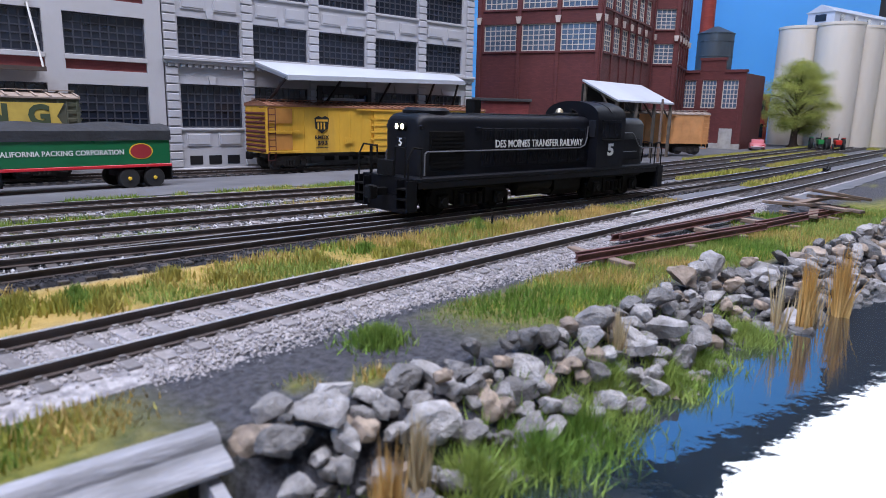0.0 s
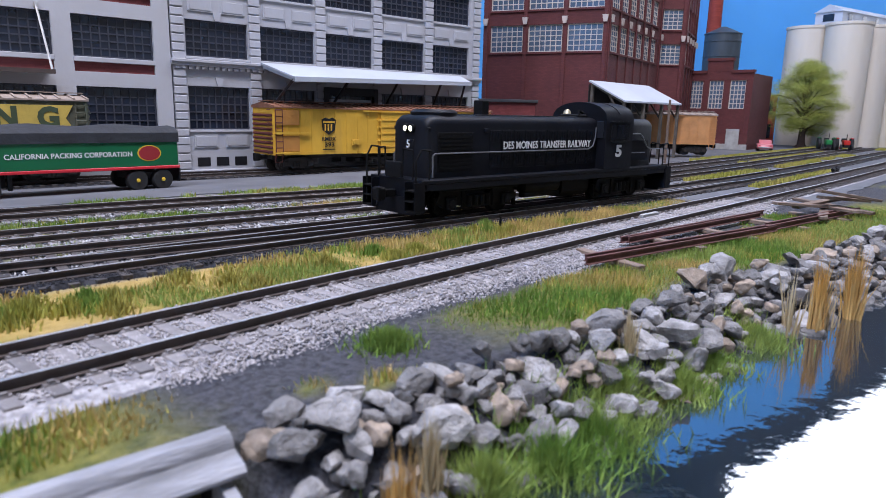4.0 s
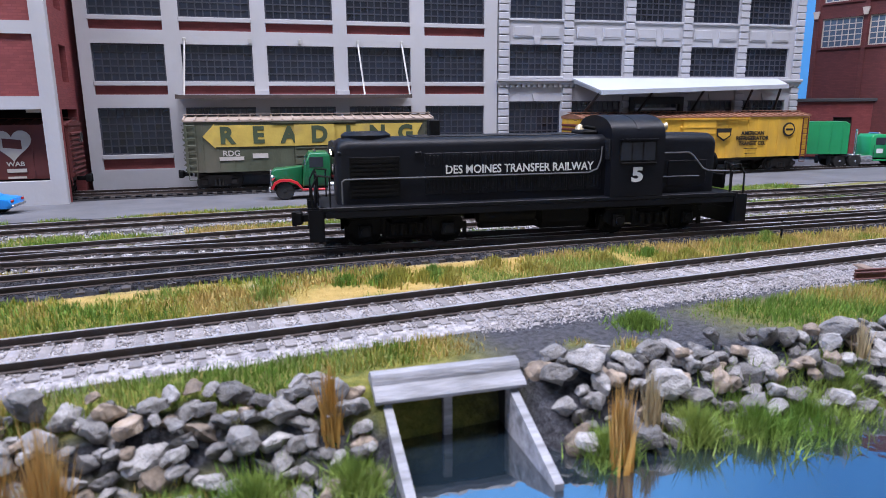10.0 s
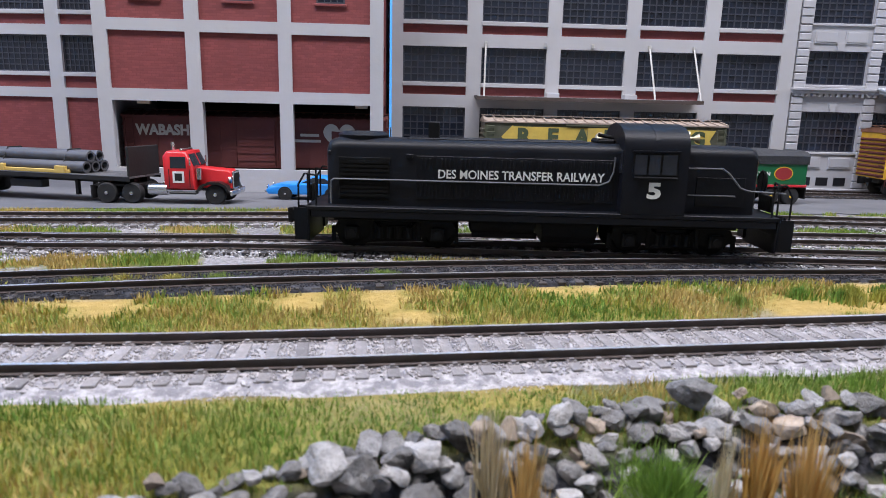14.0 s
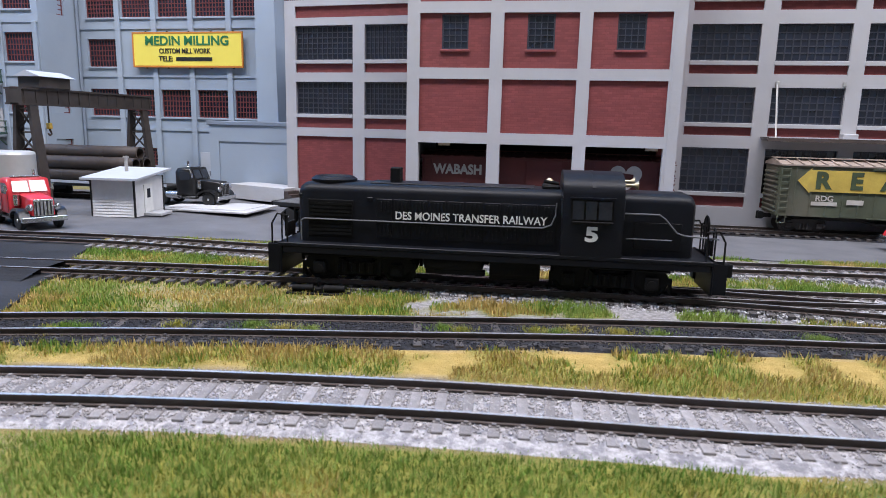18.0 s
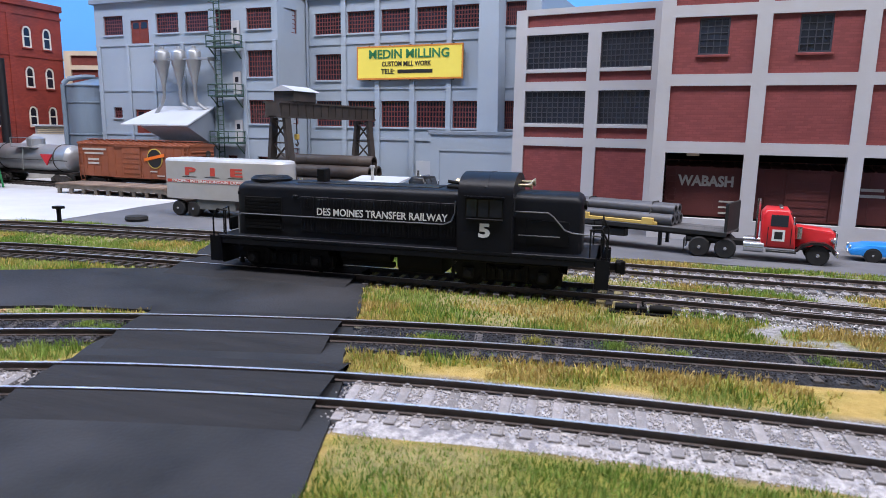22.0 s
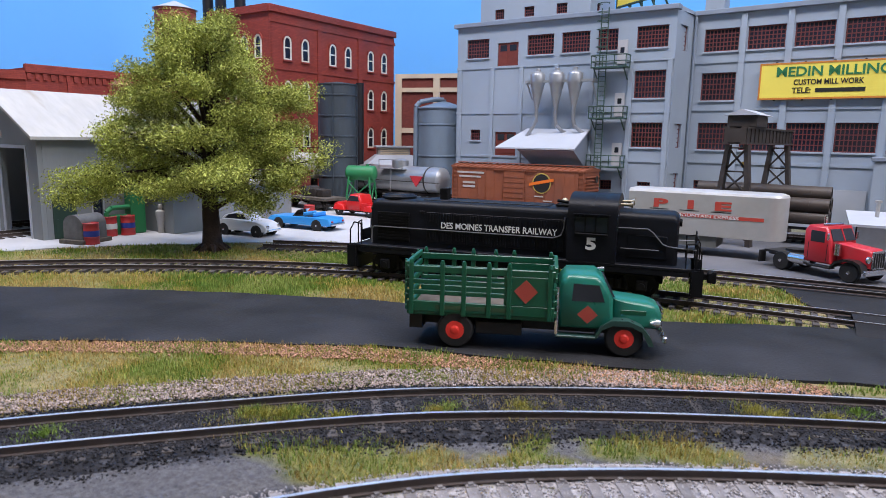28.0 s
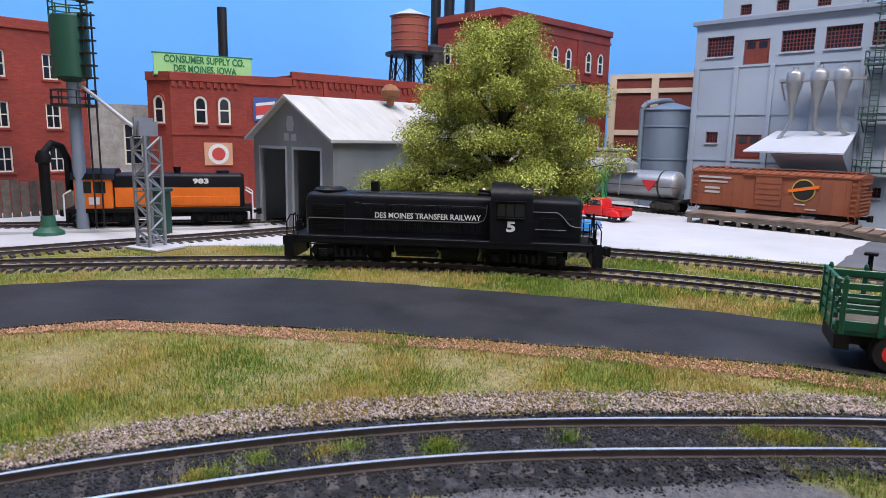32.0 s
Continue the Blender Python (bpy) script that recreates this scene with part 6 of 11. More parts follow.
v = part("roof_vent", Shape().box(-1.8, -0.8, 4.6, 1.8, 0.8, 5.5), GREY_STONE, t)
for k in range(4):
    part("slat", Shape().box(-1.6, -0.88, 4.72 + k * 0.19, 1.6, -0.80, 4.84 + k * 0.19), CREAM, v)
part("vent_cap", Shape().box(-2.1, -1.1, 5.5, 2.1, 1.1, 5.7, 0.03), ROOF_GREY, v)

# ---- buildings beyond the warehouse ----


DARK_BRICK = brick_mat("sooty_maroon_brick", (0.105, 0.026, 0.026), 0.80, var=0.14, rough=0.75)


def big_brick_works():
    red = DARK_BRICK
    at, ln = frame_of((56.05, 43.95), (59.68, 31.7))
    t = thing("brick_factory", at, "large dark red brick factory with pale gridded windows", "building")

    def facade(parent, ln, cols, rows, at=None, top=26.0):
        holes = [(u, u + w, z, z + h) for u, w in cols for z, h in rows]
        ob = part("wall", solid_wall(holes, 0, ln, -0.4, top, 0, 0.4), red, parent, at=at)
        for u, w, in cols:
            for z, h in rows:
                grid_window(parent, u, u + w, z, z + h, 0.12, max(4, round(w / 0.55)), 5, MUNTIN_W, GLASS_PALE, 0.1, 0.08, base=at)
                part("sill", Shape().box(u - 0.1, -0.14, z - 0.2, u + w + 0.1, 0.1, z - 0.01), red, ob)
        edges = [0.3] + [(cols[i][0] + cols[i][1] + cols[i + 1][0]) / 2 for i in range(len(cols) - 1)] + [ln - 0.3]
        for e in edges:
            part("pilaster", Shape().box(e - 0.2, -0.12, 0, e + 0.2, -0.004, top, 0.04), red, ob)
            part("pilaster_cap", Shape().prism([(e - 0.16, 12.65), (e + 0.16, 12.65), (e + 0.3, 13.3), (e - 0.3, 13.3)], "y", -0.36, -0.19), STONE_TRIM, ob, "pale stone cap")
        return ob

    facade(t, ln, [(0.8, 3.45), (4.8, 3.5), (8.8, 3.5)], [(10.0, 2.6), (14.05, 2.6), (18.1, 2.6)])
    side = frame_of((59.68, 31.7), (77.5, 34.3))
    facade(t, side[1], [(0.7 + i * 2.65, 2.4) for i in range(6)], [(10.0, 2.6), (14.05, 2.6), (18.1, 2.6)], at.inverted() @ side[0])
    part("roof", Shape().box(0.4, 0.4, 25.2, ln - 0.3, 17, 25.6), ROOF_DARK, t)
    # Sheet coloured as the shade inside the factory.
    lin = Shape().box(0.5, 1.0, 0.05, ln - 0.5, 1.1, 25)
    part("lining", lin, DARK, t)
    # stair tower and the small engine house
    at, ln = frame_of((77.5, 35.75), (79.85, 32.3))
    w = thing("brick_tower", at, "dark red brick stair tower with tall gridded windows", "building")
    facade(w, ln, [(0.35, 3.45)], [(10.05, 2.3), (14.0, 2.3), (17.9, 2.3)], None, 21.5)
    s2 = frame_of((79.85, 32.3), (88.5, 34.4))
    facade(w, s2[1], [(0.8, 1.6), (2.9, 1.6), (5.0, 1.6), (7.1, 1.6)], [(10.05, 2.5), (14.0, 2.5)], at.inverted() @ s2[0], 21.5)
    # The tower's inner shade, as one near-black sheet.
    part("lining", Shape().box(0.5, 0.8, 0.05, ln - 0.5, 0.9, 19.2), DARK, w)
    at, ln = frame_of((88.0, 35.0), (88.0, 26.6))
    e = thing("engine_house", at, "small dark red brick engine house with a stepped parapet", "building")
    hh = [(0.55, 2.3, 5.1, 8.6), (3.1, 4.9, 5.1, 8.6), (5.7, 7.6, 5.1, 8.6)]
    part("wall", solid_wall(hh, 0, ln, 0, 9.7, 0, 0.4), red, e)
    part("parapet", Shape().box(2.7, -0.02, 9.7, 5.8, 0.4, 11.1).box(-0.1, -0.15, 9.5, 2.7, 0.5, 9.85).box(5.8, -0.15, 9.5, ln + 0.1, 0.5, 9.85).box(2.6, -0.12, 11.0, 5.9, 0.5, 11.35), red, e)
    for q in hh:
        grid_window(e, *q, 0.12, 4, 6, MUNTIN_W, GLASS_PALE, 0.1, 0.09)
    for u0, u1 in ((0.3, 2.5), (2.9, 5.1), (5.5, 7.9)):
        part("recess_panel", Shape().box(u0, -0.05, 2.1, u1, -0.004, 4.5), red, e)
    part("footing", Shape().box(-0.1, -0.3, 0, ln + 0.1, -0.004, 0.7), GREY_STONE, e)
    part("door", Shape().box(5.9, -0.4, 0, 7.5, -0.305, 2.6), GREY_STONE, e)
    body(e, 0, ln, 9.4, 0.41, 8, back=red)
    at, ln = frame_of((104.0, 31.8), (106.2, 28.4))
    l = thing("brick_annex", at, "low bright red brick annex with small windows", "building")
    part("wall", Shape().box(0, 0, 0, ln, 6, 7.4), OLD_BRICK, l)
    for i in range(3):
        for z in (1.2, 4.6):
            part("window", Shape().box(0.4 + i * 1.3, -0.05, z, 0.9 + i * 1.3, 0.02, z + 2.0), GLASS, l)
    # low brick hut and sheds by the dock
    at, ln = frame_of((52.0, 42.0), (60.5, 36.5))
    h = thing("dock_office", at, "low red brick dock office with a doorway", "building")
    part("wall", solid_wall([(3.6, 5.2, 0.3, 3.6)], 0, ln, 0, 5.0, 0, 0.4), RED_PANEL, h)
    part("wall", Shape().box(ln - 0.4, 0.42, 0, ln, 7, 5.0), RED_PANEL, h)
    part("roof", Shape().box(-0.2, -0.2, 5.0, ln + 0.2, 7, 5.3, 0.03), ROOF_DARK, h)
    # Doorway filled with the near-black of the interior sheets.
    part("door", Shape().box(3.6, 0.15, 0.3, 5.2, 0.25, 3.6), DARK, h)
    t = round_tank("roof_tank", place(111.5, 39), 2.75, 10, 16.9, DARK_STEEL, "weathered dark steel tank behind the engine house", "tank", 3, 1.2)
    part("stand", Shape().tube((0, 0, 0), (0, 0, 10), 2.3, n=20), DARK_STEEL, t)
    solo("brick_chimney", Shape().tube((0, 0, 0), (0, 0, 42), 1.25, 1.0, n=18), OLD_BRICK, place(117.5, 42.8), "tall round red brick chimney", "chimney")
    # open shed over the far siding
    s = thing("open_shed", place(58.0, 27.2, 0, -1.5), "open loading shed with a pale sloped roof on posts", "shed")
    part("roof", Shape().loft([[(-6, -1.7, 5.0), (5.2, -1.7, 5.0), (5.2, 1.8, 6.7), (-6, 1.8, 6.7)], [(-6, -1.7, 5.15), (5.2, -1.7, 5.15), (5.2, 1.8, 6.85), (-6, 1.8, 6.85)]]), ROOF_GREY, s)
    for x in (-5.7, -2.2, 1.4, 4.9):
        for y, z in ((-1.5, 5.0), (1.6, 6.5)):
            part("post", Shape().box(x - 0.12, y - 0.12, 0, x + 0.12, y + 0.12, z), FENCE_WOOD, s)
        part("rafter", Shape().tube((x, -1.5, 4.95), (x, 1.6, 6.5), 0.10, n=6), FENCE_WOOD, s)
        part("knee_brace", Shape().tube((x, -1.5, 3.6), (x, 0, 5.6), 0.08, n=6), FENCE_WOOD, s)
    # Rear wall is coloured near-black for the shade under the roof.
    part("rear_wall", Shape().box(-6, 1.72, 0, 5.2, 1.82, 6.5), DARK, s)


STONE_TRIM = mat("pale_stone_trim", (0.45, 0.38, 0.34), 0.8, var=0.2)
big_brick_works()


def grain_silos():
    t = thing("grain_elevator", place(113.6, 21.9, 0, -16.3), "row of tall cream concrete grain silos with a head house", "grain elevator")
    for i in range(7):
        for j in range(2):
            part("silo", Shape().turn([(3.05, 0), (3.05, 17.3), (3.15, 17.32), (3.15, 17.7), (2.9, 17.75), (0.05, 17.8)], 32), SILO, t, at=place(i * 6.2 + 0.15 * j, j * 6.0, 0))
    h = part("head_house", Shape().box(0, 1.2, 17.8, 40, 5.2, 19.6).prism([(1.0, 19.6), (5.4, 19.6), (3.2, 20.7)], "x", -0.2, 40.2), mat("pale_blue_sheet", (0.46, 0.50, 0.58), 0.6, var=0.1, size=3), t)
    part("window", Shape().box(-0.08, 2.4, 18.3, 0.04, 4.0, 19.3), GLASS, h)
    for i in range(10):
        part("window", Shape().box(1.6 + i * 4, 1.12, 18.4, 2.6 + i * 4, 1.25, 19.3), GLASS, h)
    part("roof_ventilator", Shape().turn([(0.5, 17.8), (0.5, 20.5), (0.9, 20.7), (0.9, 21.4), (0.4, 22.0), (0.05, 22.0)], 16), ROOF_GREY, t, at=place(27, -1.0, 0))


grain_silos()


# ---- rolling stock ----
WHEEL = Shape().turn([(0.12, -0.09), (0.40, -0.07), (0.44, -0.10), (0.50, -0.10), (0.50, 0.03), (0.58, 0.04), (0.58, 0.09), (0.12, 0.09)], 20, axis="y")


def wheelset(r=0.5):
    k = r / 0.5
    s = Shape()
    for y in (-0.72, 0.72):
        s.join(WHEEL, Matrix.LocRotScale((0, y, 0), Euler((0, 0, math.pi if y > 0 else 0)), (k, 1, k)))
        for a in range(6):
            c, d = math.cos(a * math.pi / 3) * 0.28 * k, math.sin(a * math.pi / 3) * 0.28 * k
            s.box(c - 0.05, y - 0.11 if y < 0 else y + 0.05, d - 0.05, c + 0.05, y - 0.05 if y < 0 else y + 0.11, d + 0.05)
    s.tube((0, -1.0, 0), (0, 1.0, 0), 0.09, n=10)
    return s


LOCO_WHEELS = wheelset(0.5).mesh("wheelset", BLACK_D)
CAR_IRON = mat("rusty_black_truck_iron", (0.035, 0.030, 0.028), 0.7, var=0.4, size=0.4, fine=0.1, bump=0.2)
CAR_WHEELS = wheelset(0.42).mesh("wheelset", CAR_IRON)


def loco_truck(parent, x):
    """A two-axle road-switcher truck: side frames with journal boxes, springs and brake gear, and two wheelsets that turn."""
    s = Shape()
    for y in (-1.05, 1.05):
        o = 1 if y > 0 else -1
        s.prism([(-1.95, 0.55), (-1.6, 0.35), (-0.9, 0.42), (-0.6, 0.30), (0.6, 0.30), (0.9, 0.42), (1.6, 0.35), (1.95, 0.55), (1.8, 0.88), (0.75, 0.92), (0.55, 0.75), (-0.55, 0.75), (-0.75, 0.92), (-1.8, 0.88)], "y", y - 0.09, y + 0.09)
        for ax in (-1.35, 1.35):
            s.box(ax - 0.22, y + o * 0.08, 0.30, ax + 0.22, y + o * 0.24, 0.74, 0.04)
            s.tube((ax, y + o * 0.2, 0.5), (ax, y + o * 0.3, 0.5), 0.14, n=10)
        for sx in (-0.45, -0.15, 0.15, 0.45):
            s.tube((sx, y + o * 0.1, 0.36), (sx, y + o * 0.1, 0.72), 0.11, n=8)
        for sx in (-0.75, 0.75):
            s.box(sx - 0.07, y + o * 0.06, 0.28, sx + 0.07, y + o * 0.15, 0.95, 0.02)
        s.tube((-1.9, y + o * 0.18, 0.95), (1.9, y + o * 0.18, 0.95), 0.045, n=6)
        s.box(-2.0, y - 0.06, 0.22, -1.88, y + 0.06, 0.7).box(1.88, y - 0.06, 0.22, 2.0, y + 0.06, 0.7)
    s.box(-0.5, -1.0, 0.45, 0.5, 1.0, 0.9, 0.05)
    t = part("truck", s, BLACK_D, parent, at=place(x, 0, 0))
    return t, [part("wheelset", LOCO_WHEELS, None, t, at=place(ax, 0, 0.5)) for ax in (-1.35, 1.35)]


def hood_ring(x, half, z0, z1, r):
    pts = [(-half, z0)]
    for a in np.linspace(180, 90, 6):
        pts.append((-half + r + r * math.cos(radians(a)), z1 - r * 0.75 + r * 0.75 * math.sin(radians(a))))
    for a in np.linspace(90, 0, 6):
        pts.append((half - r + r * math.cos(radians(a)), z1 - r * 0.75 + r * 0.75 * math.sin(radians(a))))
    return [(x, y, z) for y, z in pts + [(half, z0)]]


def coupler(parent, x, z=0.86):
    o = 1 if x > 0 else -1
    s = Shape().box(x - o * 0.75, -0.11, z - 0.12, x - o * 0.25, 0.11, z + 0.12, 0.02).box(x - o * 0.3, -0.24, z - 0.22, x, 0.2, z + 0.22, 0.06)
    s.box(x - o * 0.12, 0.05, z - 0.24, x + o * 0.05, 0.2, z + 0.24, 0.03)
    return part("coupler", s, BLACK_D, parent)


def road_switcher():
    e = thing("locomotive", place(19.8, 13.55, 0.35, 180), "black diesel road switcher with white lettering, running light", "locomotive")
    # frame and walkway
    part("walkway", Shape().box(-7.6, -1.42, 1.22, 7.0, 1.42, 1.36, 0.02), BLACK, e)
    part("underframe", Shape().box(-7.5, -0.75, 0.92, 7.0, 0.75, 1.215), BLACK_D, e)
    for y in (-1.36, 1.36):
        part("side_sill", Shape().box(-7.4, y - 0.05, 1.02, 6.9, y + 0.05, 1.217), BLACK, e)
    # hoods
    part("long_hood", Shape().loft([hood_ring(x, h, 1.36, z, r) for x, h, z, r in ((-2.65, 0.98, 3.44, 0.42), (6.1, 0.98, 3.44, 0.42), (6.30, 0.95, 3.41, 0.42), (6.44, 0.88, 3.32, 0.38), (6.50, 0.78, 3.20, 0.32))]), BLACK, e, smooth=40)
    part("short_hood", Shape().loft([hood_ring(x, h, 1.36, z, r) for x, h, z, r in ((-6.92, 0.80, 3.22, 0.35), (-6.84, 0.92, 3.34, 0.38), (-6.7, 0.96, 3.42, 0.42), (-4.5, 0.98, 3.43, 0.42))]), BLACK, e, smooth=40)
    # cab
    cab = Shape()
    ring = [(-1.42, 1.36), (-1.42, 3.36)] + [(-1.42 + 1.42 * (1 - math.cos(a)), 3.36 + 0.72 * math.sin(a) ** 0.8) for a in np.linspace(0.25, math.pi / 2, 6)]
    ring = ring + [(-y, z) for y, z in ring[::-1][1:]]
    part("cab", cab.loft([[(x, y, z) for y, z in ring] for x in (-4.58, -2.62)]), BLACK, e, smooth=40)
    for side in (-1, 1):
        y = 1.42 * side
        w = part("window_frame", Shape().box(-4.25, y - 0.02 * side, 2.52, -2.9, y + 0.035 * side, 3.22), BLACK_D, e)
        for a, b in ((-4.2, -3.78), (-3.72, -3.37), (-3.31, -2.95)):
            part("pane", Shape().box(a, y + 0.03 * side, 2.58, b, y + 0.05 * side, 3.18), CAB_GLASS, w)
    part("arm_rest", Shape().box(-4.25, 1.42, 2.45, -2.95, 1.52, 2.52, 0.02), BLACK_D, e)
    part("sunshade", Shape().box(-4.3, 1.40, 3.26, -2.85, 1.56, 3.30), BLACK, e)
    for x0, x1 in ((-2.64, -2.58), (-4.62, -4.56)):
        for y in (-1.15, 1.15):
            part("end_window", Shape().box(x0, y - 0.17, 2.6, x1, y + 0.17, 3.3, 0.01), CAB_GLASS, e)
    part("cab_roof_rib", Shape().loft([[(x, y * 1.01, z + 0.015) for y, z in ring[2:-2]] + [(x, y * 0.98, z - 0.04) for y, z in ring[2:-2][::-1]] for x in (-3.65, -3.55)]), BLACK, e)
    # hood doors, grille and louvres
    for side in (-1, 1):
        y = 0.98 * side
        for x in np.arange(-2.45, 3.4, 0.62):
            part("hood_door", Shape().box(x, y - 0.01, 1.6, x + 0.54, y + 0.034 * side, 2.95, 0.014), BLACK, e)
            for zl in (1.72, 2.52):
                for q in range(3):
                    part("louvre", Shape().box(x + 0.09 + q * 0.13, y + 0.03 * side, zl, x + 0.15 + q * 0.13, y + 0.062 * side, zl + 0.36, 0.01), BLACK, e)
        part("radiator_grille", Shape().box(4.5, y - 0.01, 1.55, 6.1, y + 0.03 * side, 2.86, 0.01), BLACK_D, e)
        for k in range(9):
            part("shutter", Shape().box(4.55, y + 0.03 * side, 1.64 + k * 0.13, 6.05, y + 0.055 * side, 1.72 + k * 0.13), BLACK_D, e)
        part("sand_filler", Shape().box(3.78, y, 2.86, 4.0, y + 0.06 * side, 3.0, 0.02), BLACK, e)
        for x in np.arange(-2.45, 3.4, 0.62):
            part("latch", Shape().box(x + 0.44, y + 0.02 * side, 1.85, x + 0.5, y + 0.045 * side, 1.98), BLACK_D, e)
        part("hood_door", Shape().box(-6.5, y - 0.01, 1.6, -5.0, y + 0.022 * side, 2.5, 0.01), BLACK, e)
    # roof fittings
    part("fan_shroud", Shape().turn([(0.80, 3.38), (0.82, 3.52), (0.68, 3.62), (0.66, 3.62), (0.58, 3.56), (0.05, 3.56)], 24), BLACK, e, at=place(5.45, 0, 0))
    part("exhaust_pipe", Shape().box(3.0, -0.24, 3.40, 3.36, 0.24, 3.98, 0.03), BLACK_D, e)
    part("roof_hatch", Shape().box(-1.7, -0.6, 3.42, 4.0, 0.6, 3.475, 0.02), BLACK, e)
    part("bell", Shape().turn([(0.05, 0.3), (0.14, 0.22), (0.18, 0.08), (0.24, 0)], 14), BRASS, e, at=place(-2.2, -0.3, 3.46))
    part("air_intake", Shape().box(-2.55, -0.5, 3.40, -1.95, 0.5, 3.58, 0.06).tube((-2.5, 0.3, 3.62), (-2.0, 0.45, 3.70), 0.06, n=8), BLACK_D, e)
    h = Shape().turn([(0.05, 0), (0.06, 0.35), (0.16, 0.5)], 12, axis="x")
    part("horn", h, BRASS, e, "dull brass air horn", at=place(-4.6, 0.5, 3.66, 180))
    part("horn", h, BRASS, e, "dull brass air horn", at=place(-4.6, -0.4, 3.72, 180))
    # lights and number boards
    for y in (-0.15, 0.15):
        l = part("headlight", Shape().turn([(0.15, 0), (0.15, 0.1), (0.12, 0.12)], 16, axis="x"), BLACK_D, e, at=place(6.48, y, 2.98))
        part("lens", Shape().turn([(0.115, 0.11), (0.05, 0.135), (0.01, 0.14)], 14, axis="x"), GLOW, l, "lit warm headlight lens")
    n = part("number_board", Shape().box(6.48, -0.24, 2.28, 6.54, 0.24, 2.62, 0.02), BLACK, e)
    lettering("numeral", "5", 0.26, LETTER, n, place(6.56, 0, 2.45, 90), depth=0.01)
    part("rear_lamp", Shape().turn([(0.16, 0), (0.16, 0.12)], 14, axis="x"), BLACK_D, e, at=place(-7.02, 0, 3.0))
    part("marker", Shape().box(6.3, 0.78, 2.9, 6.46, 0.93, 3.05, 0.03).box(6.3, -0.93, 2.9, 6.46, -0.78, 3.05, 0.03), BLACK, e)
    # handrails and stanchions
    for side in (-1, 1):
        y = 1.36 * side
        yh = 1.05 * side
        part("handrail", Shape().wire([(6.35, yh, 1.4), (6.35, yh, 2.1), (6.25, yh, 2.18), (-2.0, yh, 2.18), (-2.3, yh, 2.3), (-2.42, yh, 2.6), (-2.45, yh, 3.05)], 0.028), HANDRAIL, e)
        part("handrail", Shape().wire([(-4.62, yh, 2.78), (-5.75, yh, 2.78), (-5.95, yh, 2.65), (-6.35, yh, 2.2), (-6.6, yh, 2.12), (-7.6, y, 2.1)], 0.028), HANDRAIL, e)
        part("grab_iron", Shape().wire([(-4.75, yh, 1.95), (-6.2, yh, 1.95)], 0.022), HANDRAIL, e)
        for o in (-1, 1):
            rear = -0.5 if o < 0 else 0.0
            part("stanchion", Shape().wire([(o * 7.3 + rear, y, 0.5), (o * 7.3 + rear, y, 2.0), (o * 7.1 + rear, y, 2.35), (o * 6.7 + rear, y, 2.3)], 0.032), BLACK_D, e)
            part("stanchion", Shape().wire([(o * 6.75 + rear, y, 1.3), (o * 6.75 + rear, y, 2.3)], 0.03), BLACK_D, e)
            w = part("step_well", Shape().box(o * 6.95 + rear, y - 0.42 * side, 0.3, o * 7.05 + rear, y + 0.05 * side, 1.36), BLACK, e)
            for z in (0.32, 0.66, 1.0):
                part("step", Shape().box(o * 7.055 + rear, y - 0.42 * side, z, o * 7.42 + rear, y + 0.05 * side, z + 0.05), BLACK_D, w)
            part("step_cheek", Shape().box(o * 7.0 + rear, y - 0.46 * side, 0.3, o * 7.42 + rear, y - 0.425 * side, 1.3), BLACK, w)
            part("step_cheek", Shape().box(o * 7.0 + rear, y + 0.055 * side, 0.3, o * 7.42 + rear, y + 0.09 * side, 1.3), BLACK, w)
    for o in (-1, 1):
        rear = -0.5 if o < 0 else 0.0
        part("end_beam", Shape().box(o * 6.95 + rear, -1.42, 0.75, o * 7.1 + rear, 1.42, 1.36, 0.02), BLACK, e)
        part("pilot", Shape().prism([(-1.3, 0.75), (1.3, 0.75), (1.05, 0.18), (-1.05, 0.18)], "x", o * 7.02 + rear, o * 7.14 + rear), BLACK, e)
        part("end_rail", Shape().wire([(o * 7.1 + rear, -0.95, 1.36), (o * 7.1 + rear, -0.95, 2.3), (o * 7.15 + rear, -0.5, 2.35), (o * 7.15 + rear, -0.45, 1.4)], 0.03).wire([(o * 7.1 + rear, 0.95, 1.36), (o * 7.1 + rear, 0.95, 2.3), (o * 7.15 + rear, 0.5, 2.35), (o * 7.15 + rear, 0.45, 1.4)], 0.03), BLACK_D, e)
        part("drop_step", Shape().box(o * 7.1 + rear, -0.42, 1.38, o * 7.2 + rear, 0.42, 1.9, 0.02), BLACK_D, e)
        part("brake_hose", Shape().wire([(o * 7.15 + rear, -0.55, 0.8), (o * 7.35 + rear, -0.58, 0.7), (o * 7.42 + rear, -0.6, 0.4)], 0.04), BLACK_D, e)
        part("cut_lever", Shape().wire([(o * 7.16 + rear, -1.2, 0.95), (o * 7.22 + rear, -0.3, 0.95), (o * 7.4 + rear, 0, 1.0)], 0.02), BLACK_D, e)
        coupler(e, o * 7.9 + rear)
    part("brake_wheel", Shape().turn([(0.34, -0.03), (0.38, 0), (0.34, 0.03), (0.30, 0)], 20, axis="x").box(-0.02, -0.34, -0.03, 0.02, 0.34, 0.03).box(-0.02, -0.03, -0.34, 0.02, 0.03, 0.34), BLACK_D, e, at=place(-7.6, -0.3, 2.3))
    # under the frame
    part("fuel_tank", Shape().prism([(-1.15, 0.95), (1.15, 0.95), (1.15, 0.55), (0.95, 0.32), (-0.95, 0.32), (-1.15, 0.55)], "x", -2.0, -0.3), BLACK_D, e)
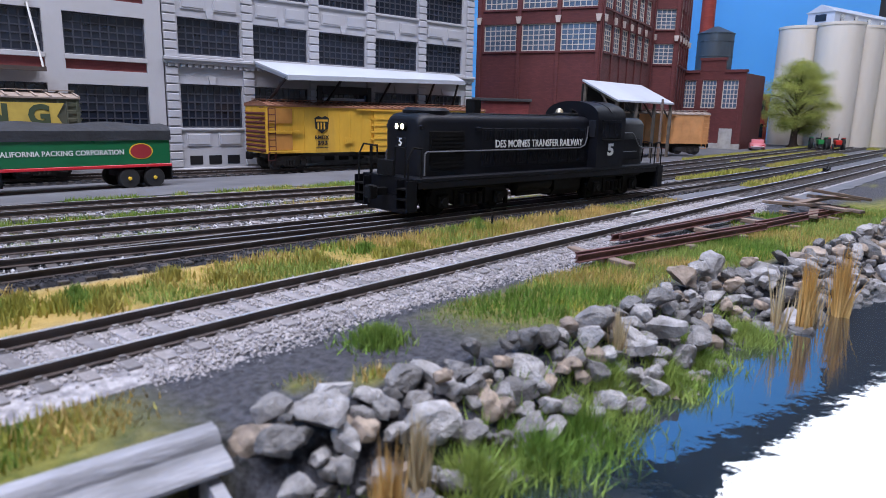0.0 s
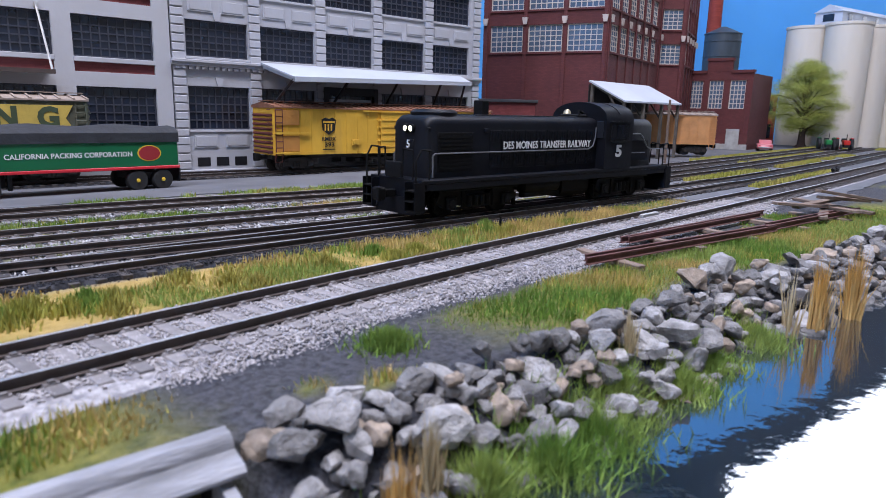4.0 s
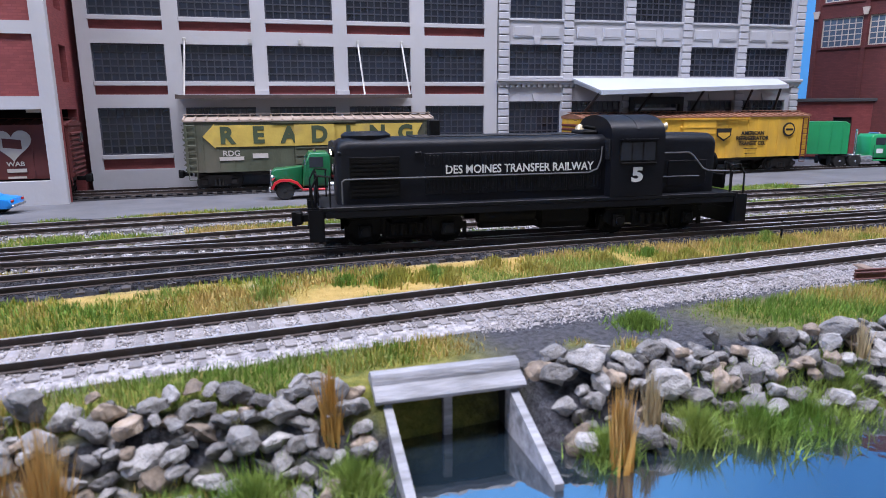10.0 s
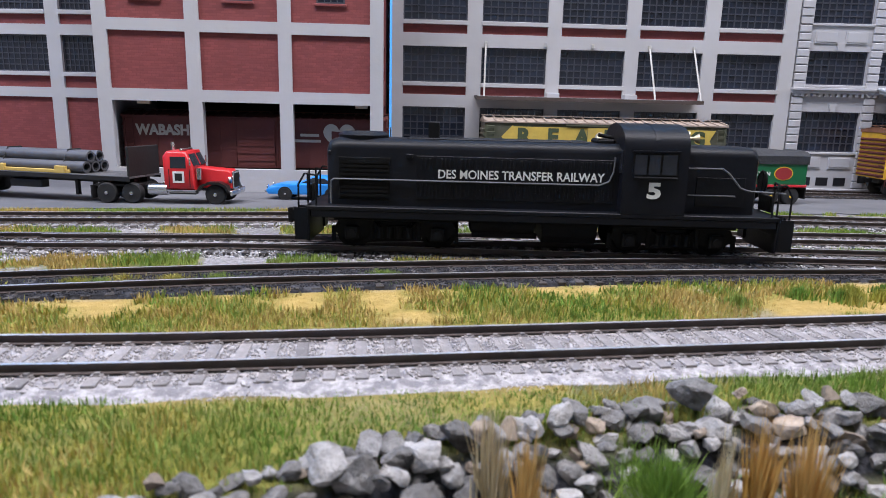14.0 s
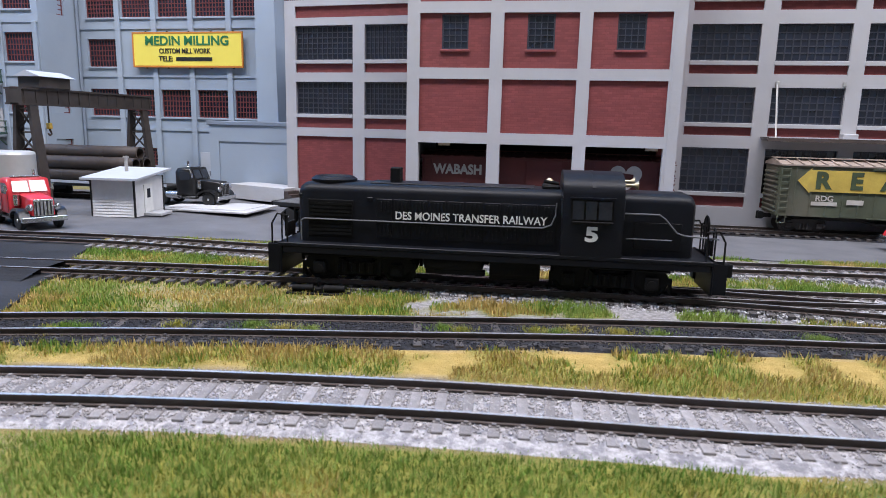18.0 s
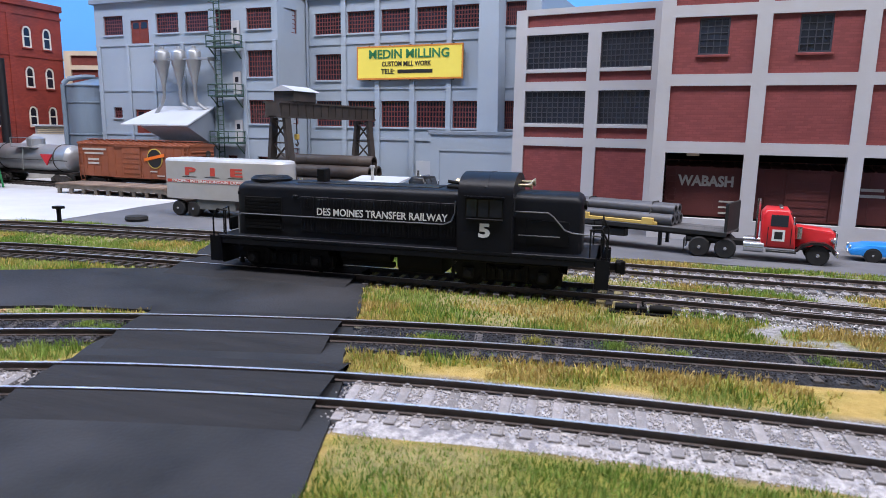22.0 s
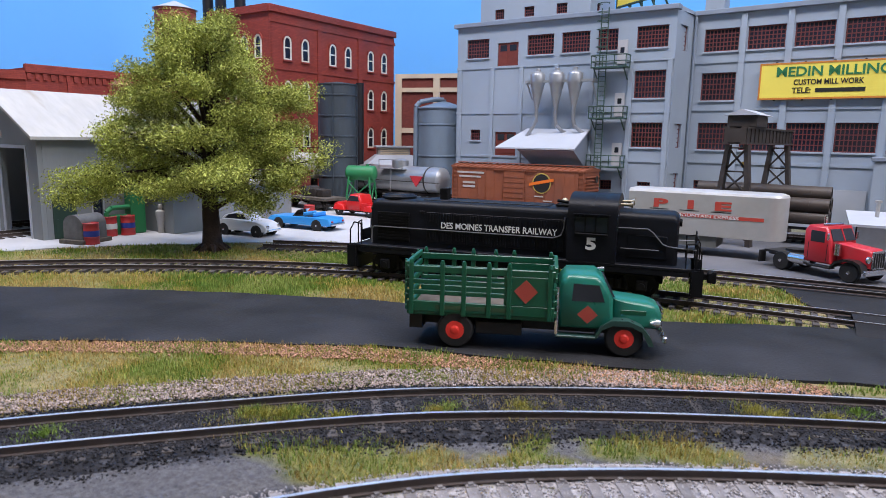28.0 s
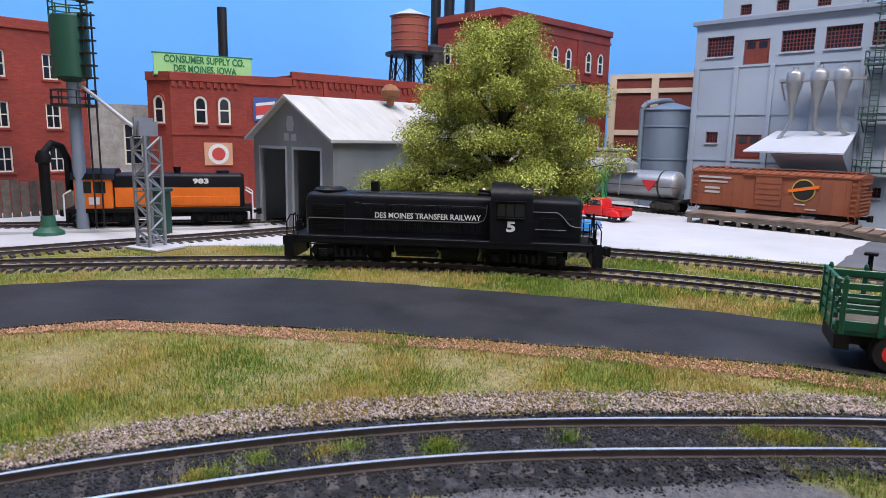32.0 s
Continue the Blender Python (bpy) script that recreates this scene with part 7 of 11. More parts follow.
    for y in (-1.0, 1.0):
        part("air_reservoir", Shape().turn([(0.1, -1.05), (0.26, -0.98), (0.28, -0.9), (0.28, 0.9), (0.26, 0.98), (0.1, 1.05)], 16, axis="x"), BLACK_D, e, at=place(0.95, y, 0.86))
        part("battery_box", Shape().box(-0.15, y - 0.15, 0.45, 1.9, y + 0.15, 0.62, 0.02), BLACK_D, e)
        part("sill_pipe", Shape().wire([(-6.6, y * 1.25, 1.0), (6.6, y * 1.25, 1.0)], 0.03), BLACK_D, e)
    # lettering
    lettering("lettering", "DES MOINES TRANSFER RAILWAY", 0.27, LETTER, e, place(0.43, 1.028, 2.39, 180), depth=0.008, bold=0.010, width=5.15, label="white railway lettering")
    lettering("numeral", "5", 0.46, LETTER, e, place(-3.6, 1.435, 2.07, 180), depth=0.008, bold=0.03, width=0.42, label="white cab numeral")
    trucks = [loco_truck(e, x) for x in (4.32, -4.36)]
    e.scale = (LOCO_SIZE,) * 3
    return e, trucks


BRASS = mat("dull_brass", (0.45, 0.38, 0.25), 0.4, 0.7, var=0.2, bump=0)
HANDRAIL = mat("worn_black_handrail", (0.13, 0.135, 0.145), 0.4, 0.2, var=0.3, bump=0)
CAB_GLASS = mat("cab_glazing", (0.018, 0.02, 0.026), 0.1, var=0.2, bump=0)
LOCO_SIZE = 1.0
LOCO, LOCO_TRUCKS = road_switcher()


def freight_truck(parent, x):
    s = Shape()
    for y in (-0.98, 0.98):
        o = 1 if y > 0 else -1
        s.prism([(-1.2, 0.36), (-0.5, 0.28), (-0.35, 0.16), (0.35, 0.16), (0.5, 0.28), (1.2, 0.36), (1.2, 0.58), (0.6, 0.82), (-0.6, 0.82), (-1.2, 0.58)], "y", y - 0.07, y + 0.07)
        for ax in (-0.85, 0.85):
            s.box(ax - 0.18, y + o * 0.06, 0.28, ax + 0.18, y + o * 0.18, 0.60, 0.03)
        for sx in (-0.2, 0, 0.2):
            s.tube((sx, y + o * 0.07, 0.24), (sx, y + o * 0.07, 0.55), 0.09, n=8)
    s.box(-0.25, -0.95, 0.4, 0.25, 0.95, 0.75)
    t = part("truck", s, CAR_IRON, parent, at=place(x, 0, 0))
    for ax in (-0.85, 0.85):
        part("wheelset", CAR_WHEELS, None, t, at=place(ax, 0, 0.42))
    return t


def box_car(name, at, label, length, side, roof, end=None, door=1.9, ribs=True, high=4.05, category="boxcar", plug=False):
    """A freight car with panelled sides, sliding door, corrugated ends, roof walk, ladders and trucks. Its -y side is shown."""
    t = thing(name, at, label, category, "freight cars")
    h = length / 2
    end = end or side
    part("underframe", Shape().box(-h + 0.3, -0.5, 0.72, h - 0.3, 0.5, 1.02).box(-1.8, -1.0, 0.55, 1.8, 1.0, 0.72).tube((-1.4, 0.6, 0.6), (0.2, 0.6, 0.6), 0.2, n=10), CAR_IRON, t)
    part("body", Shape().box(-h, -1.42, 1.02, h, 1.42, high - 0.22), side, t)
    part("roof", Shape().prism([(-1.5, high - 0.24), (1.5, high - 0.24), (1.5, high - 0.16), (0, high + 0.08), (-1.5, high - 0.16)], "x", -h - 0.06, h + 0.06), roof, t)
    n = int(length / 0.62)
    for i in range(n + 1):
        x = -h + i * length / n
        part("roof_rib", Shape().prism([(-1.5, high - 0.15), (0, high + 0.1), (1.5, high - 0.15), (1.5, high - 0.09), (0, high + 0.15), (-1.5, high - 0.09)], "x", x - 0.05, x + 0.05), roof, t)
    part("running_board", Shape().box(-h - 0.1, -0.36, high + 0.16, h + 0.1, -0.13, high + 0.2).box(-h - 0.1, -0.11, high + 0.16, h + 0.1, 0.11, high + 0.2).box(-h - 0.1, 0.13, high + 0.16, h + 0.1, 0.36, high + 0.2), roof, t)
    if ribs:
        k = int((h - door / 2) / 0.85)
        for sgn in (-1, 1):
            for i in range(k + 1):
                x = sgn * (door / 2 + 0.12 + i * (h - door / 2 - 0.2) / k)
                part("rib", Shape().box(x - 0.04, -1.455, 1.08, x + 0.04, -1.415, high - 0.26), side, t)
    d = part("door", Shape().box(-door / 2, -1.52, 1.08, door / 2, -1.43, high - 0.3, 0.01), side, t)
    for i in range(5 if not plug else 3):
        z = 1.4 + i * (high - 1.9) / (5 if not plug else 3)
        part("door_rib", Shape().box(-door / 2 + 0.05, -1.56, z, door / 2 - 0.05, -1.52, z + 0.09), side, d)
    part("door_track", Shape().box(-door * 1.05, -1.57, high - 0.36, door * 1.05, -1.43, high - 0.28).box(-door * 1.05, -1.55, 1.0, door * 1.05, -1.43, 1.07), side, t)
    for o in (-1, 1):
        s = Shape()
        for i in range(9):
            z = 1.2 + i * (high - 1.6) / 9
            s.tube((o * (h + 0.02), -1.3, z), (o * (h + 0.02), 1.3, z), 0.085, n=8)
        part("end_corrugation", s, end, t)
        l = Shape()
        for i in range(8):
            l.tube((o * (h - 0.12), -1.5, 1.1 + i * 0.38), (o * (h - 0.58), -1.5, 1.1 + i * 0.38), 0.025, n=5)
            l.tube((o * (h + 0.13), -1.3, 1.1 + i * 0.38), (o * (h + 0.13), -0.85, 1.1 + i * 0.38), 0.025, n=5)
        l.box(o * (h - 0.1), -1.51, 0.9, o * (h - 0.15), -1.44, high - 0.35).box(o * (h - 0.55), -1.51, 0.9, o * (h - 0.6), -1.44, high - 0.35)
        part("ladder", l, end, t)
        part("stirrup", Shape().wire([(o * (h - 0.1), -1.4, 1.0), (o * (h - 0.1), -1.4, 0.6), (o * (h - 0.55), -1.4, 0.6), (o * (h - 0.55), -1.4, 1.0)], 0.025), end, t)
        coupler(t, o * (h + 0.6), 0.86)
        freight_truck(t, o * (h - 1.75))
    part("brake_wheel", Shape().turn([(0.28, -0.02), (0.31, 0), (0.28, 0.02), (0.25, 0)], 16, axis="x"), CAR_IRON, t, at=place(h + 0.2, 0.5, 3.2))
    return t


CAR_GREEN = mat("weathered_green_car_paint", (0.075, 0.085, 0.055), 0.7, var=0.25, size=1.2, col2=(0.13, 0.11, 0.085), lo=0.5, hi=0.75, stretch=(1, 1, 0.5))
REEFER_TAN = mat("tan_patched_paint", (0.42, 0.19, 0.04), 0.65, var=0.15, size=0.8)
CAR_YELLOW = mat("reefer_yellow_paint", (0.62, 0.36, 0.035), 0.6, var=0.12, size=1.0, col2=(0.36, 0.22, 0.05), lo=0.56, hi=0.78, stretch=(1, 1, 0.4))
BAND_YELLOW = mat("faded_yellow_band", (0.50, 0.36, 0.07), 0.65, var=0.15, size=0.8, col2=(0.25, 0.20, 0.09), lo=0.55, hi=0.8)
CAR_BROWN = mat("boxcar_red_paint", (0.25, 0.075, 0.035), 0.65, var=0.15, size=1.2, col2=(0.15, 0.06, 0.04), lo=0.56, hi=0.8, stretch=(1, 1, 0.5))
CAR_MAROON = mat("dark_boxcar_maroon", (0.10, 0.024, 0.022), 0.65, var=0.15, size=1.2)
CAR_ROOF = mat("grimy_car_roof", (0.30, 0.24, 0.20), 0.7, var=0.25, size=1)
ROOF_BROWN = mat("brown_car_roof", (0.22, 0.10, 0.06), 0.7, var=0.25, size=1)
OLIVE = mat("dark_olive_letter", (0.05, 0.07, 0.035), 0.7, var=0.2, bump=0)
PALE = mat("dusty_white_letter", (0.45, 0.42, 0.38), 0.7, var=0.2, bump=0)
ORANGE = mat("orange_paint", (0.75, 0.16, 0.015), 0.5, var=0.1, size=1.0)
DEEP_BLACK_INK = INK


def bars(parent, material, x, y, z, rows, label=""):
    """Unreadable small print as plain bars: rows of (offset, width, height)."""
    s = Shape()
    for i, (o, w, h) in enumerate(rows):
        s.box(x + o, y - 0.012, z - i * 0.34, x + o + w, y, z - i * 0.34 + h)
    return part("small_print", s, material, parent, label)


# green car with a yellow arrow band
t = box_car("boxcar", place(6.6, 38.55, 0.05, -7), "weathered olive boxcar with a yellow arrow and large lettering", 14.9, CAR_GREEN, CAR_ROOF, door=2.4, high=4.2)
part("arrow_band", Shape().prism([(-6.45, 3.12), (-5.75, 3.85), (-5.75, 3.75), (6.75, 3.75), (6.4, 3.12), (6.75, 2.5), (-5.75, 2.5), (-5.75, 2.4)], "y", -1.49, -1.46), BAND_YELLOW, t, "faded yellow arrow band")
part("arrow_band", Shape().box(-1.2, -1.59, 2.5, 1.2, -1.562, 3.75), BAND_YELLOW, t, "faded yellow band across the door")
for i, ch in enumerate("READING"):
    lettering("letter", ch, 0.92, OLIVE, t, place(-5.1 + i * 1.79, -1.60 if i == 3 else -1.5, 3.12), depth=0.012, bold=0.035)
lettering("lettering", "RDG", 0.32, PALE, t, place(-4.9, -1.46, 2.1), depth=0.012, width=0.95)
bars(t, PALE, -5.6, -1.46, 1.7, [(0, 1.4, 0.22)])
bars(t, PALE, -3.7, -1.46, 1.8, [(0, 0.9, 0.28)])

# yellow refrigerator cars
t = box_car("refrigerator_car", place(32.85, 34.45, 0.05, -8.8), "long weathered yellow refrigerator car with maroon ends and black lettering", 18.2, CAR_YELLOW, ROOF_BROWN, CAR_MAROON, door=2.6, high=4.1, category="refrigerator car")
part("shield", Shape().prism([(-5.75, 2.55), (-5.3, 2.25), (-4.85, 2.55), (-4.78, 3.2), (-5.05, 3.34), (-5.3, 3.24), (-5.55, 3.34), (-5.82, 3.2)], "y", -1.48, -1.45), INK, t, "black shield emblem")
for x in (-5.62, -5.4, -5.18):
    part("shield_stripe", Shape().box(x, -1.495, 2.5, x + 0.1, -1.48, 2.92), CAR_YELLOW, t)
part("shield_stripe", Shape().box(-5.72, -1.495, 2.99, -4.88, -1.48, 3.12), CAR_YELLOW, t)
lettering("lettering", "RMDX", 0.24, INK, t, place(-5.3, -1.46, 1.98), depth=0.012, width=1.0)
lettering("lettering", "393", 0.26, INK, t, place(-5.25, -1.46, 1.62), depth=0.012, width=0.7)
bars(t, INK, -5.75, -1.462, 1.3, [(0, 0.9, 0.06), (0.1, 0.7, 0.05)])
part("placard", Shape().box(-9.0, -1.5, 2.85, -7.4, -1.44, 3.75, 0.01), REEFER_TAN, t, "tan patched panel")
part("placard", Shape().box(-9.0, -1.5, 1.25, -7.4, -1.44, 2.2, 0.01), REEFER_TAN, t, "tan patched panel")
part("handrail", Shape().box(-9.05, -1.6, 2.32, -6.7, -1.5, 2.42), CAR_YELLOW, t)
part("handrail", Shape().box(-9.05, -1.6, 1.12, -6.7, -1.5, 1.2), CAR_YELLOW, t)
part("hatch", Shape().box(-3.6, -1.52, 1.55, -2.95, -1.44, 1.95, 0.01).box(-3.5, -1.54, 1.63, -3.05, -1.52, 1.87), CAR_YELLOW, t)
for z in (1.35, 1.8, 2.25, 2.7, 3.15):
    part("latch_bar", Shape().box(-1.55, -1.57, z, -1.35, -1.45, z + 0.12, 0.01), CAR_YELLOW, t)
part("door_rail", Shape().box(-1.6, -1.6, 3.72, 4.0, -1.5, 3.8), CAR_YELLOW, t)
for i, w in enumerate(("AMERICAN", "REFRIGERATOR", "TRANSIT CO.")):
    lettering("lettering", w, 0.27, INK, t, place(4.35, -1.47, 2.72 - i * 0.36), depth=0.012, bold=0.02, width=(1.9, 2.7, 2.2)[i])
bars(t, INK, 3.7, -1.462, 1.62, [(0, 1.1, 0.06), (0.1, 0.9, 0.05)])
part("emblem", Shape().turn([(0.5, -1.50), (0.5, -1.44)], 24, (7.35, 0, 2.95), axis="y"), INK, t, "black round emblem")
part("emblem_core", Shape().turn([(0.38, -1.52), (0.38, -1.50)], 24, (7.35, 0, 2.95), axis="y"), CAR_YELLOW, t)
part("emblem_bar", Shape().box(7.05, -1.535, 2.88, 7.65, -1.52, 3.02), INK, t)
part("shield", Shape().prism([(1.35, 2.55), (1.9, 2.2), (2.45, 2.55), (2.5, 3.1), (1.3, 3.1)], "y", -1.60, -1.56), INK, t, "black shield emblem")
part("shield_field", Shape().prism([(1.45, 2.6), (1.9, 2.33), (2.35, 2.6), (2.38, 2.8), (1.42, 2.8)], "y", -1.62, -1.60), CAR_YELLOW, t)

# dark red car inside the loading bays
t = box_car("boxcar", place(-14.4, 40.8, 0.03, -6.2), "dark red boxcar with white lettering, standing inside the bays", 15.4, CAR_MAROON, CAR_MAROON, door=2.2, high=4.1)
lettering("lettering", "WABASH", 0.58, PALE, t, place(-5.4, -1.48, 3.1), depth=0.012, bold=0.03, width=3.1)
s = Shape()
heart = [(4.9 + 0.95 * 0.0625 * 16 * math.sin(a) ** 3, 2.95 + 0.06 * (13 * math.cos(a) - 5 * math.cos(2 * a) - 2 * math.cos(3 * a) - math.cos(4 * a))) for a in np.linspace(0, 2 * math.pi, 32, endpoint=False)]
part("heart_emblem", Shape().prism(heart, "y", -1.49, -1.46), PALE, t, "dusty white heart emblem")
part("heart_flag", Shape().prism([(4.45, 2.75), (5.35, 2.65), (5.35, 3.15), (4.45, 3.25)], "y", -1.51, -1.49), CAR_MAROON, t)
lettering("lettering", "WAB", 0.24, PALE, t, place(4.95, -1.47, 1.85), depth=0.012, width=0.9)
bars(t, PALE, 4.5, -1.46, 1.4, [(0, 0.95, 0.2), (0, 0.9, 0.12)])
bars(t, PALE, 2.0, -1.46, 2.9, [(0.6, 1.1, 0.16), (0, 1.8, 0.16)])
bars(t, PALE, -4.6, -1.46, 1.9, [(0, 0.9, 0.1), (0, 1.4, 0.1), (0, 0.9, 0.1)])
part("roof_hanger", Shape().box(-6.6, -1.9, 4.6, -5.9, -1.6, 5.2).box(5.9, -1.9, 4.6, 6.6, -1.6, 5.2), CREAM, t)

# brown car and silver tank car by the mill
t = box_car("boxcar", place(-65.5, 47.45, 0.3, -7), "red-brown boxcar with a round black and yellow emblem", 12.8, CAR_BROWN, CAR_BROWN, door=2.0)
part("emblem", Shape().turn([(0.85, -1.48), (0.85, -1.44)], 28, (2.6, 0, 2.75), axis="y"), BAND_YELLOW, t, "yellow rim of the round emblem")
part("emblem_disc", Shape().turn([(0.76, -1.50), (0.76, -1.48)], 28, (2.6, 0, 2.75), axis="y"), INK, t, "black emblem disc")
part("emblem_band", Shape().prism([(1.5, 2.5), (3.7, 2.95), (3.7, 3.2), (1.5, 2.75)], "y", -1.53, -1.50), ORANGE, t)
for i, w in enumerate(("CHICAGO GREAT", "WESTERN LINES")):
    part("small_print", Shape().box(-5.9 if i == 0 else -5.6, -1.475, 3.3 - i * 0.36, -3.0 if i == 0 else -3.3, -1.46, 3.46 - i * 0.36), PALE, t)
bars(t, PALE, -5.2, -1.46, 2.4, [(0, 1.3, 0.18), (0, 1.3, 0.18)])
bars(t, PALE, 2.0, -1.46, 1.6, [(0, 0.8, 0.1), (0.8, 0.8, 0.1)])
t = thing("tank_car", place(-78.8, 48.85, 0.3, -8), "silver tank car with a red triangle emblem and black trucks", "tank car", "freight cars")
t.scale = (1.12, 1.0, 1.0)
part("tank", Shape().turn([(0.3, -5.0), (0.9, -4.85), (1.22, -4.6), (1.25, -4.4), (1.25, 4.4), (1.22, 4.6), (0.9, 4.85), (0.3, 5.0)], 28, (0, 0, 2.35), axis="x"), ALU, t)
part("dome", Shape().turn([(0.75, 3.4), (0.75, 4.1), (0.5, 4.3), (0.1, 4.35)], 20), ALU, t)
part("dome_platform", Shape().box(-1.3, -1.5, 3.3, 1.3, -0.8, 3.36).wire([(-1.3, -1.5, 3.3), (-1.3, -1.5, 4.2), (1.3, -1.5, 4.2), (1.3, -1.5, 3.3)], 0.04).wire([(0, -1.4, 3.3), (0, -1.5, 1.2)], 0.05), ALU, t)
part("emblem", Shape().prism([(2.0, 2.75), (3.4, 2.75), (2.7, 1.75)], "y", -1.36, -1.24), mat("red_emblem", (0.5, 0.03, 0.04), 0.6, var=0.1), t, "red triangle emblem")
for z in (-3.4, 3.4):
    part("band", Shape().turn([(1.26, z - 0.08), (1.3, z), (1.26, z + 0.08)], 28, (0, 0, 2.35), axis="x"), CAR_IRON, t)
part("frame", Shape().box(-5.4, -0.6, 0.85, 5.4, 0.6, 1.1).box(-5.4, -1.3, 1.0, -5.1, 1.3, 1.15).box(5.1, -1.3, 1.0, 5.4, 1.3, 1.15), CAR_IRON, t)
part("handrail", Shape().wire([(-5.1, -1.3, 2.2), (5.1, -1.3, 2.2)], 0.04), CAR_IRON, t)
for x in (-3.9, 3.9):
    freight_truck(t, x)
    coupler(t, 6.0 if x > 0 else -6.0)
# cars on the far siding, under the open shed
t = box_car("boxcar", place(64.2, 28.0, 0.3, -50), "weathered orange boxcar half under the open shed", 10.5, mat("faded_orange_car", (0.50, 0.24, 0.09), 0.7, var=0.2, size=1.2), CAR_ROOF)
t = box_car("boxcar", place(58.4, 29.9, 0.3, -3), "dark weathered boxcar under the open shed", 10.5, mat("sooty_car_paint", (0.05, 0.04, 0.035), 0.8, var=0.3, size=1.2), CAR_ROOF)


def end_cab_switcher():
    """The orange and black switcher waiting outside the shed."""
    a = math.degrees(math.atan2(18.2 - 6.6, -92.2 + 100))
    e = thing("switcher_locomotive", place(-95.0, 11.2, 0.33, a), "orange and black diesel switcher standing at the shed", "locomotive")
    e.scale = (0.92,) * 3
    part("frame", Shape().box(-6.2, -1.45, 1.0, 6.2, 1.45, 1.3, 0.03).box(-5.0, -0.8, 0.6, 5.0, 0.8, 1.0), BLACK_D, e)
    part("hood", Shape().loft([hood_ring(x, 1.0, 1.3, 3.75, 0.35) for x in (-3.2, 5.5)] + [hood_ring(5.7, 0.9, 1.3, 3.6, 0.3)]), BLACK, e)
    for y in (-1.0, 1.0):
        o = 1 if y > 0 else -1
        part("side_panel", Shape().box(-3.1, y, 1.35, 5.4, y + 0.03 * o, 2.75), ORANGE, e, "orange hood panel")
        for i in range(6):
            part("hood_door", Shape().box(-0.6 + i, y + 0.03 * o, 1.45, 0.3 + i, y + 0.06 * o, 2.1, 0.01), ORANGE, e)
    part("cab", Shape().box(-5.6, -1.45, 1.3, -3.2, 1.45, 3.4, 0.03), ORANGE, e)
    part("cab_roof", Shape().prism([(-1.55, 3.35), (1.55, 3.35), (1.35, 3.75), (0.7, 4.05), (-0.7, 4.05), (-1.35, 3.75)], "x", -5.8, -3.0), BLACK, e)
    for a0, b0 in ((-5.3, -4.5), (-4.3, -3.6)):
        for y in (-1.47, 1.47):
            part("cab_window", Shape().box(a0, y - 0.02, 2.4, b0, y + 0.02, 3.2), CAB_GLASS, e)
    part("cab_window", Shape().box(-5.64, -1.2, 2.4, -5.58, -0.3, 3.2).box(-5.64, 0.3, 2.4, -5.58, 1.2, 3.2), CAB_GLASS, e)
    part("emblem", Shape().box(-4.7, -1.5, 1.6, -4.0, -1.46, 2.1), LETTER, e, "white emblem plate")
    lettering("numeral", "983", 0.34, LETTER, e, place(2.7, -1.03, 3.2), depth=0.01, bold=0.03, width=1.1)
    for o in (-1, 1):
        part("pilot", Shape().box(o * 6.1, -1.4, 0.3, o * 6.25, 1.4, 1.3, 0.03), BLACK, e)
        for y in (-1.35, 1.35):
            part("handrail", Shape().wire([(o * 6.3, y, 0.5), (o * 6.3, y, 2.3), (o * 5.8, y, 2.6)], 0.06), LETTER, e, "white corner handrail")
        coupler(e, o * 6.9)
        loco_truck(e, o * 3.9)
    part("roof_fan", Shape().turn([(0.5, 3.7), (0.45, 3.95), (0.05, 3.97)], 16), BLACK, e, at=place(4.2, 0, 0))
    part("stack", Shape().turn([(0.22, 3.7), (0.28, 4.2)], 12), BLACK, e, at=place(1.0, 0, 0))


end_cab_switcher()


# ---- road vehicles ----
RUBBER = mat("black_tyre_rubber", (0.014, 0.014, 0.015), 0.75, var=0.2, size=0.3)
CHROME = mat("chrome_plate", (0.65, 0.66, 0.68), 0.18, 0.95, var=0.05, bump=0)
UNDER = mat("black_chassis", (0.012, 0.012, 0.013), 0.6, var=0.3, size=0.5)
CAR_WINDOW = mat("vehicle_glazing", (0.03, 0.035, 0.045), 0.1, var=0.2, bump=0)
PAINT = {}


def paint(name, col, rough=0.3):
    if name not in PAINT:
        PAINT[name] = mat(name, col, rough, var=0.06, size=1.5, fine=0.3, bump=0.02, spec=0.5)
    return PAINT[name]


TYRES = {}


def wheel(parent, x, y, r, w, hub, label=""):
    key = (round(r, 2), round(w, 2), hub.name)
    if key not in TYRES:
        tyre = Shape().turn([(r * 0.70, -w / 2), (r * 0.9, -w / 2), (r, -w * 0.3), (r, w * 0.3), (r * 0.9, w / 2), (r * 0.70, w / 2)], 22, axis="y").mesh("tyre", RUBBER)
        rim = Shape().turn([(0.03, -w * 0.62), (r * 0.16, -w * 0.60), (r * 0.2, -w * 0.42), (r * 0.5, -w * 0.36), (r * 0.62, -w * 0.48), (r * 0.715, -w * 0.48), (r * 0.715, w * 0.4), (0.03, w * 0.4)], 20, axis="y")
        for a in range(6):
            c, d = math.cos(a * math.pi / 3) * r * 0.32, math.sin(a * math.pi / 3) * r * 0.32
            rim.box(c - r * 0.05, -w * 0.46, d - r * 0.05, c + r * 0.05, -w * 0.34, d + r * 0.05)
        TYRES[key] = (tyre, rim.mesh("rim", hub))
    o = part("wheel", TYRES[key][0], None, parent, at=place(x, y, r, 0 if y < 0 else 180))
    part("rim", TYRES[key][1], None, o, label)
    return o


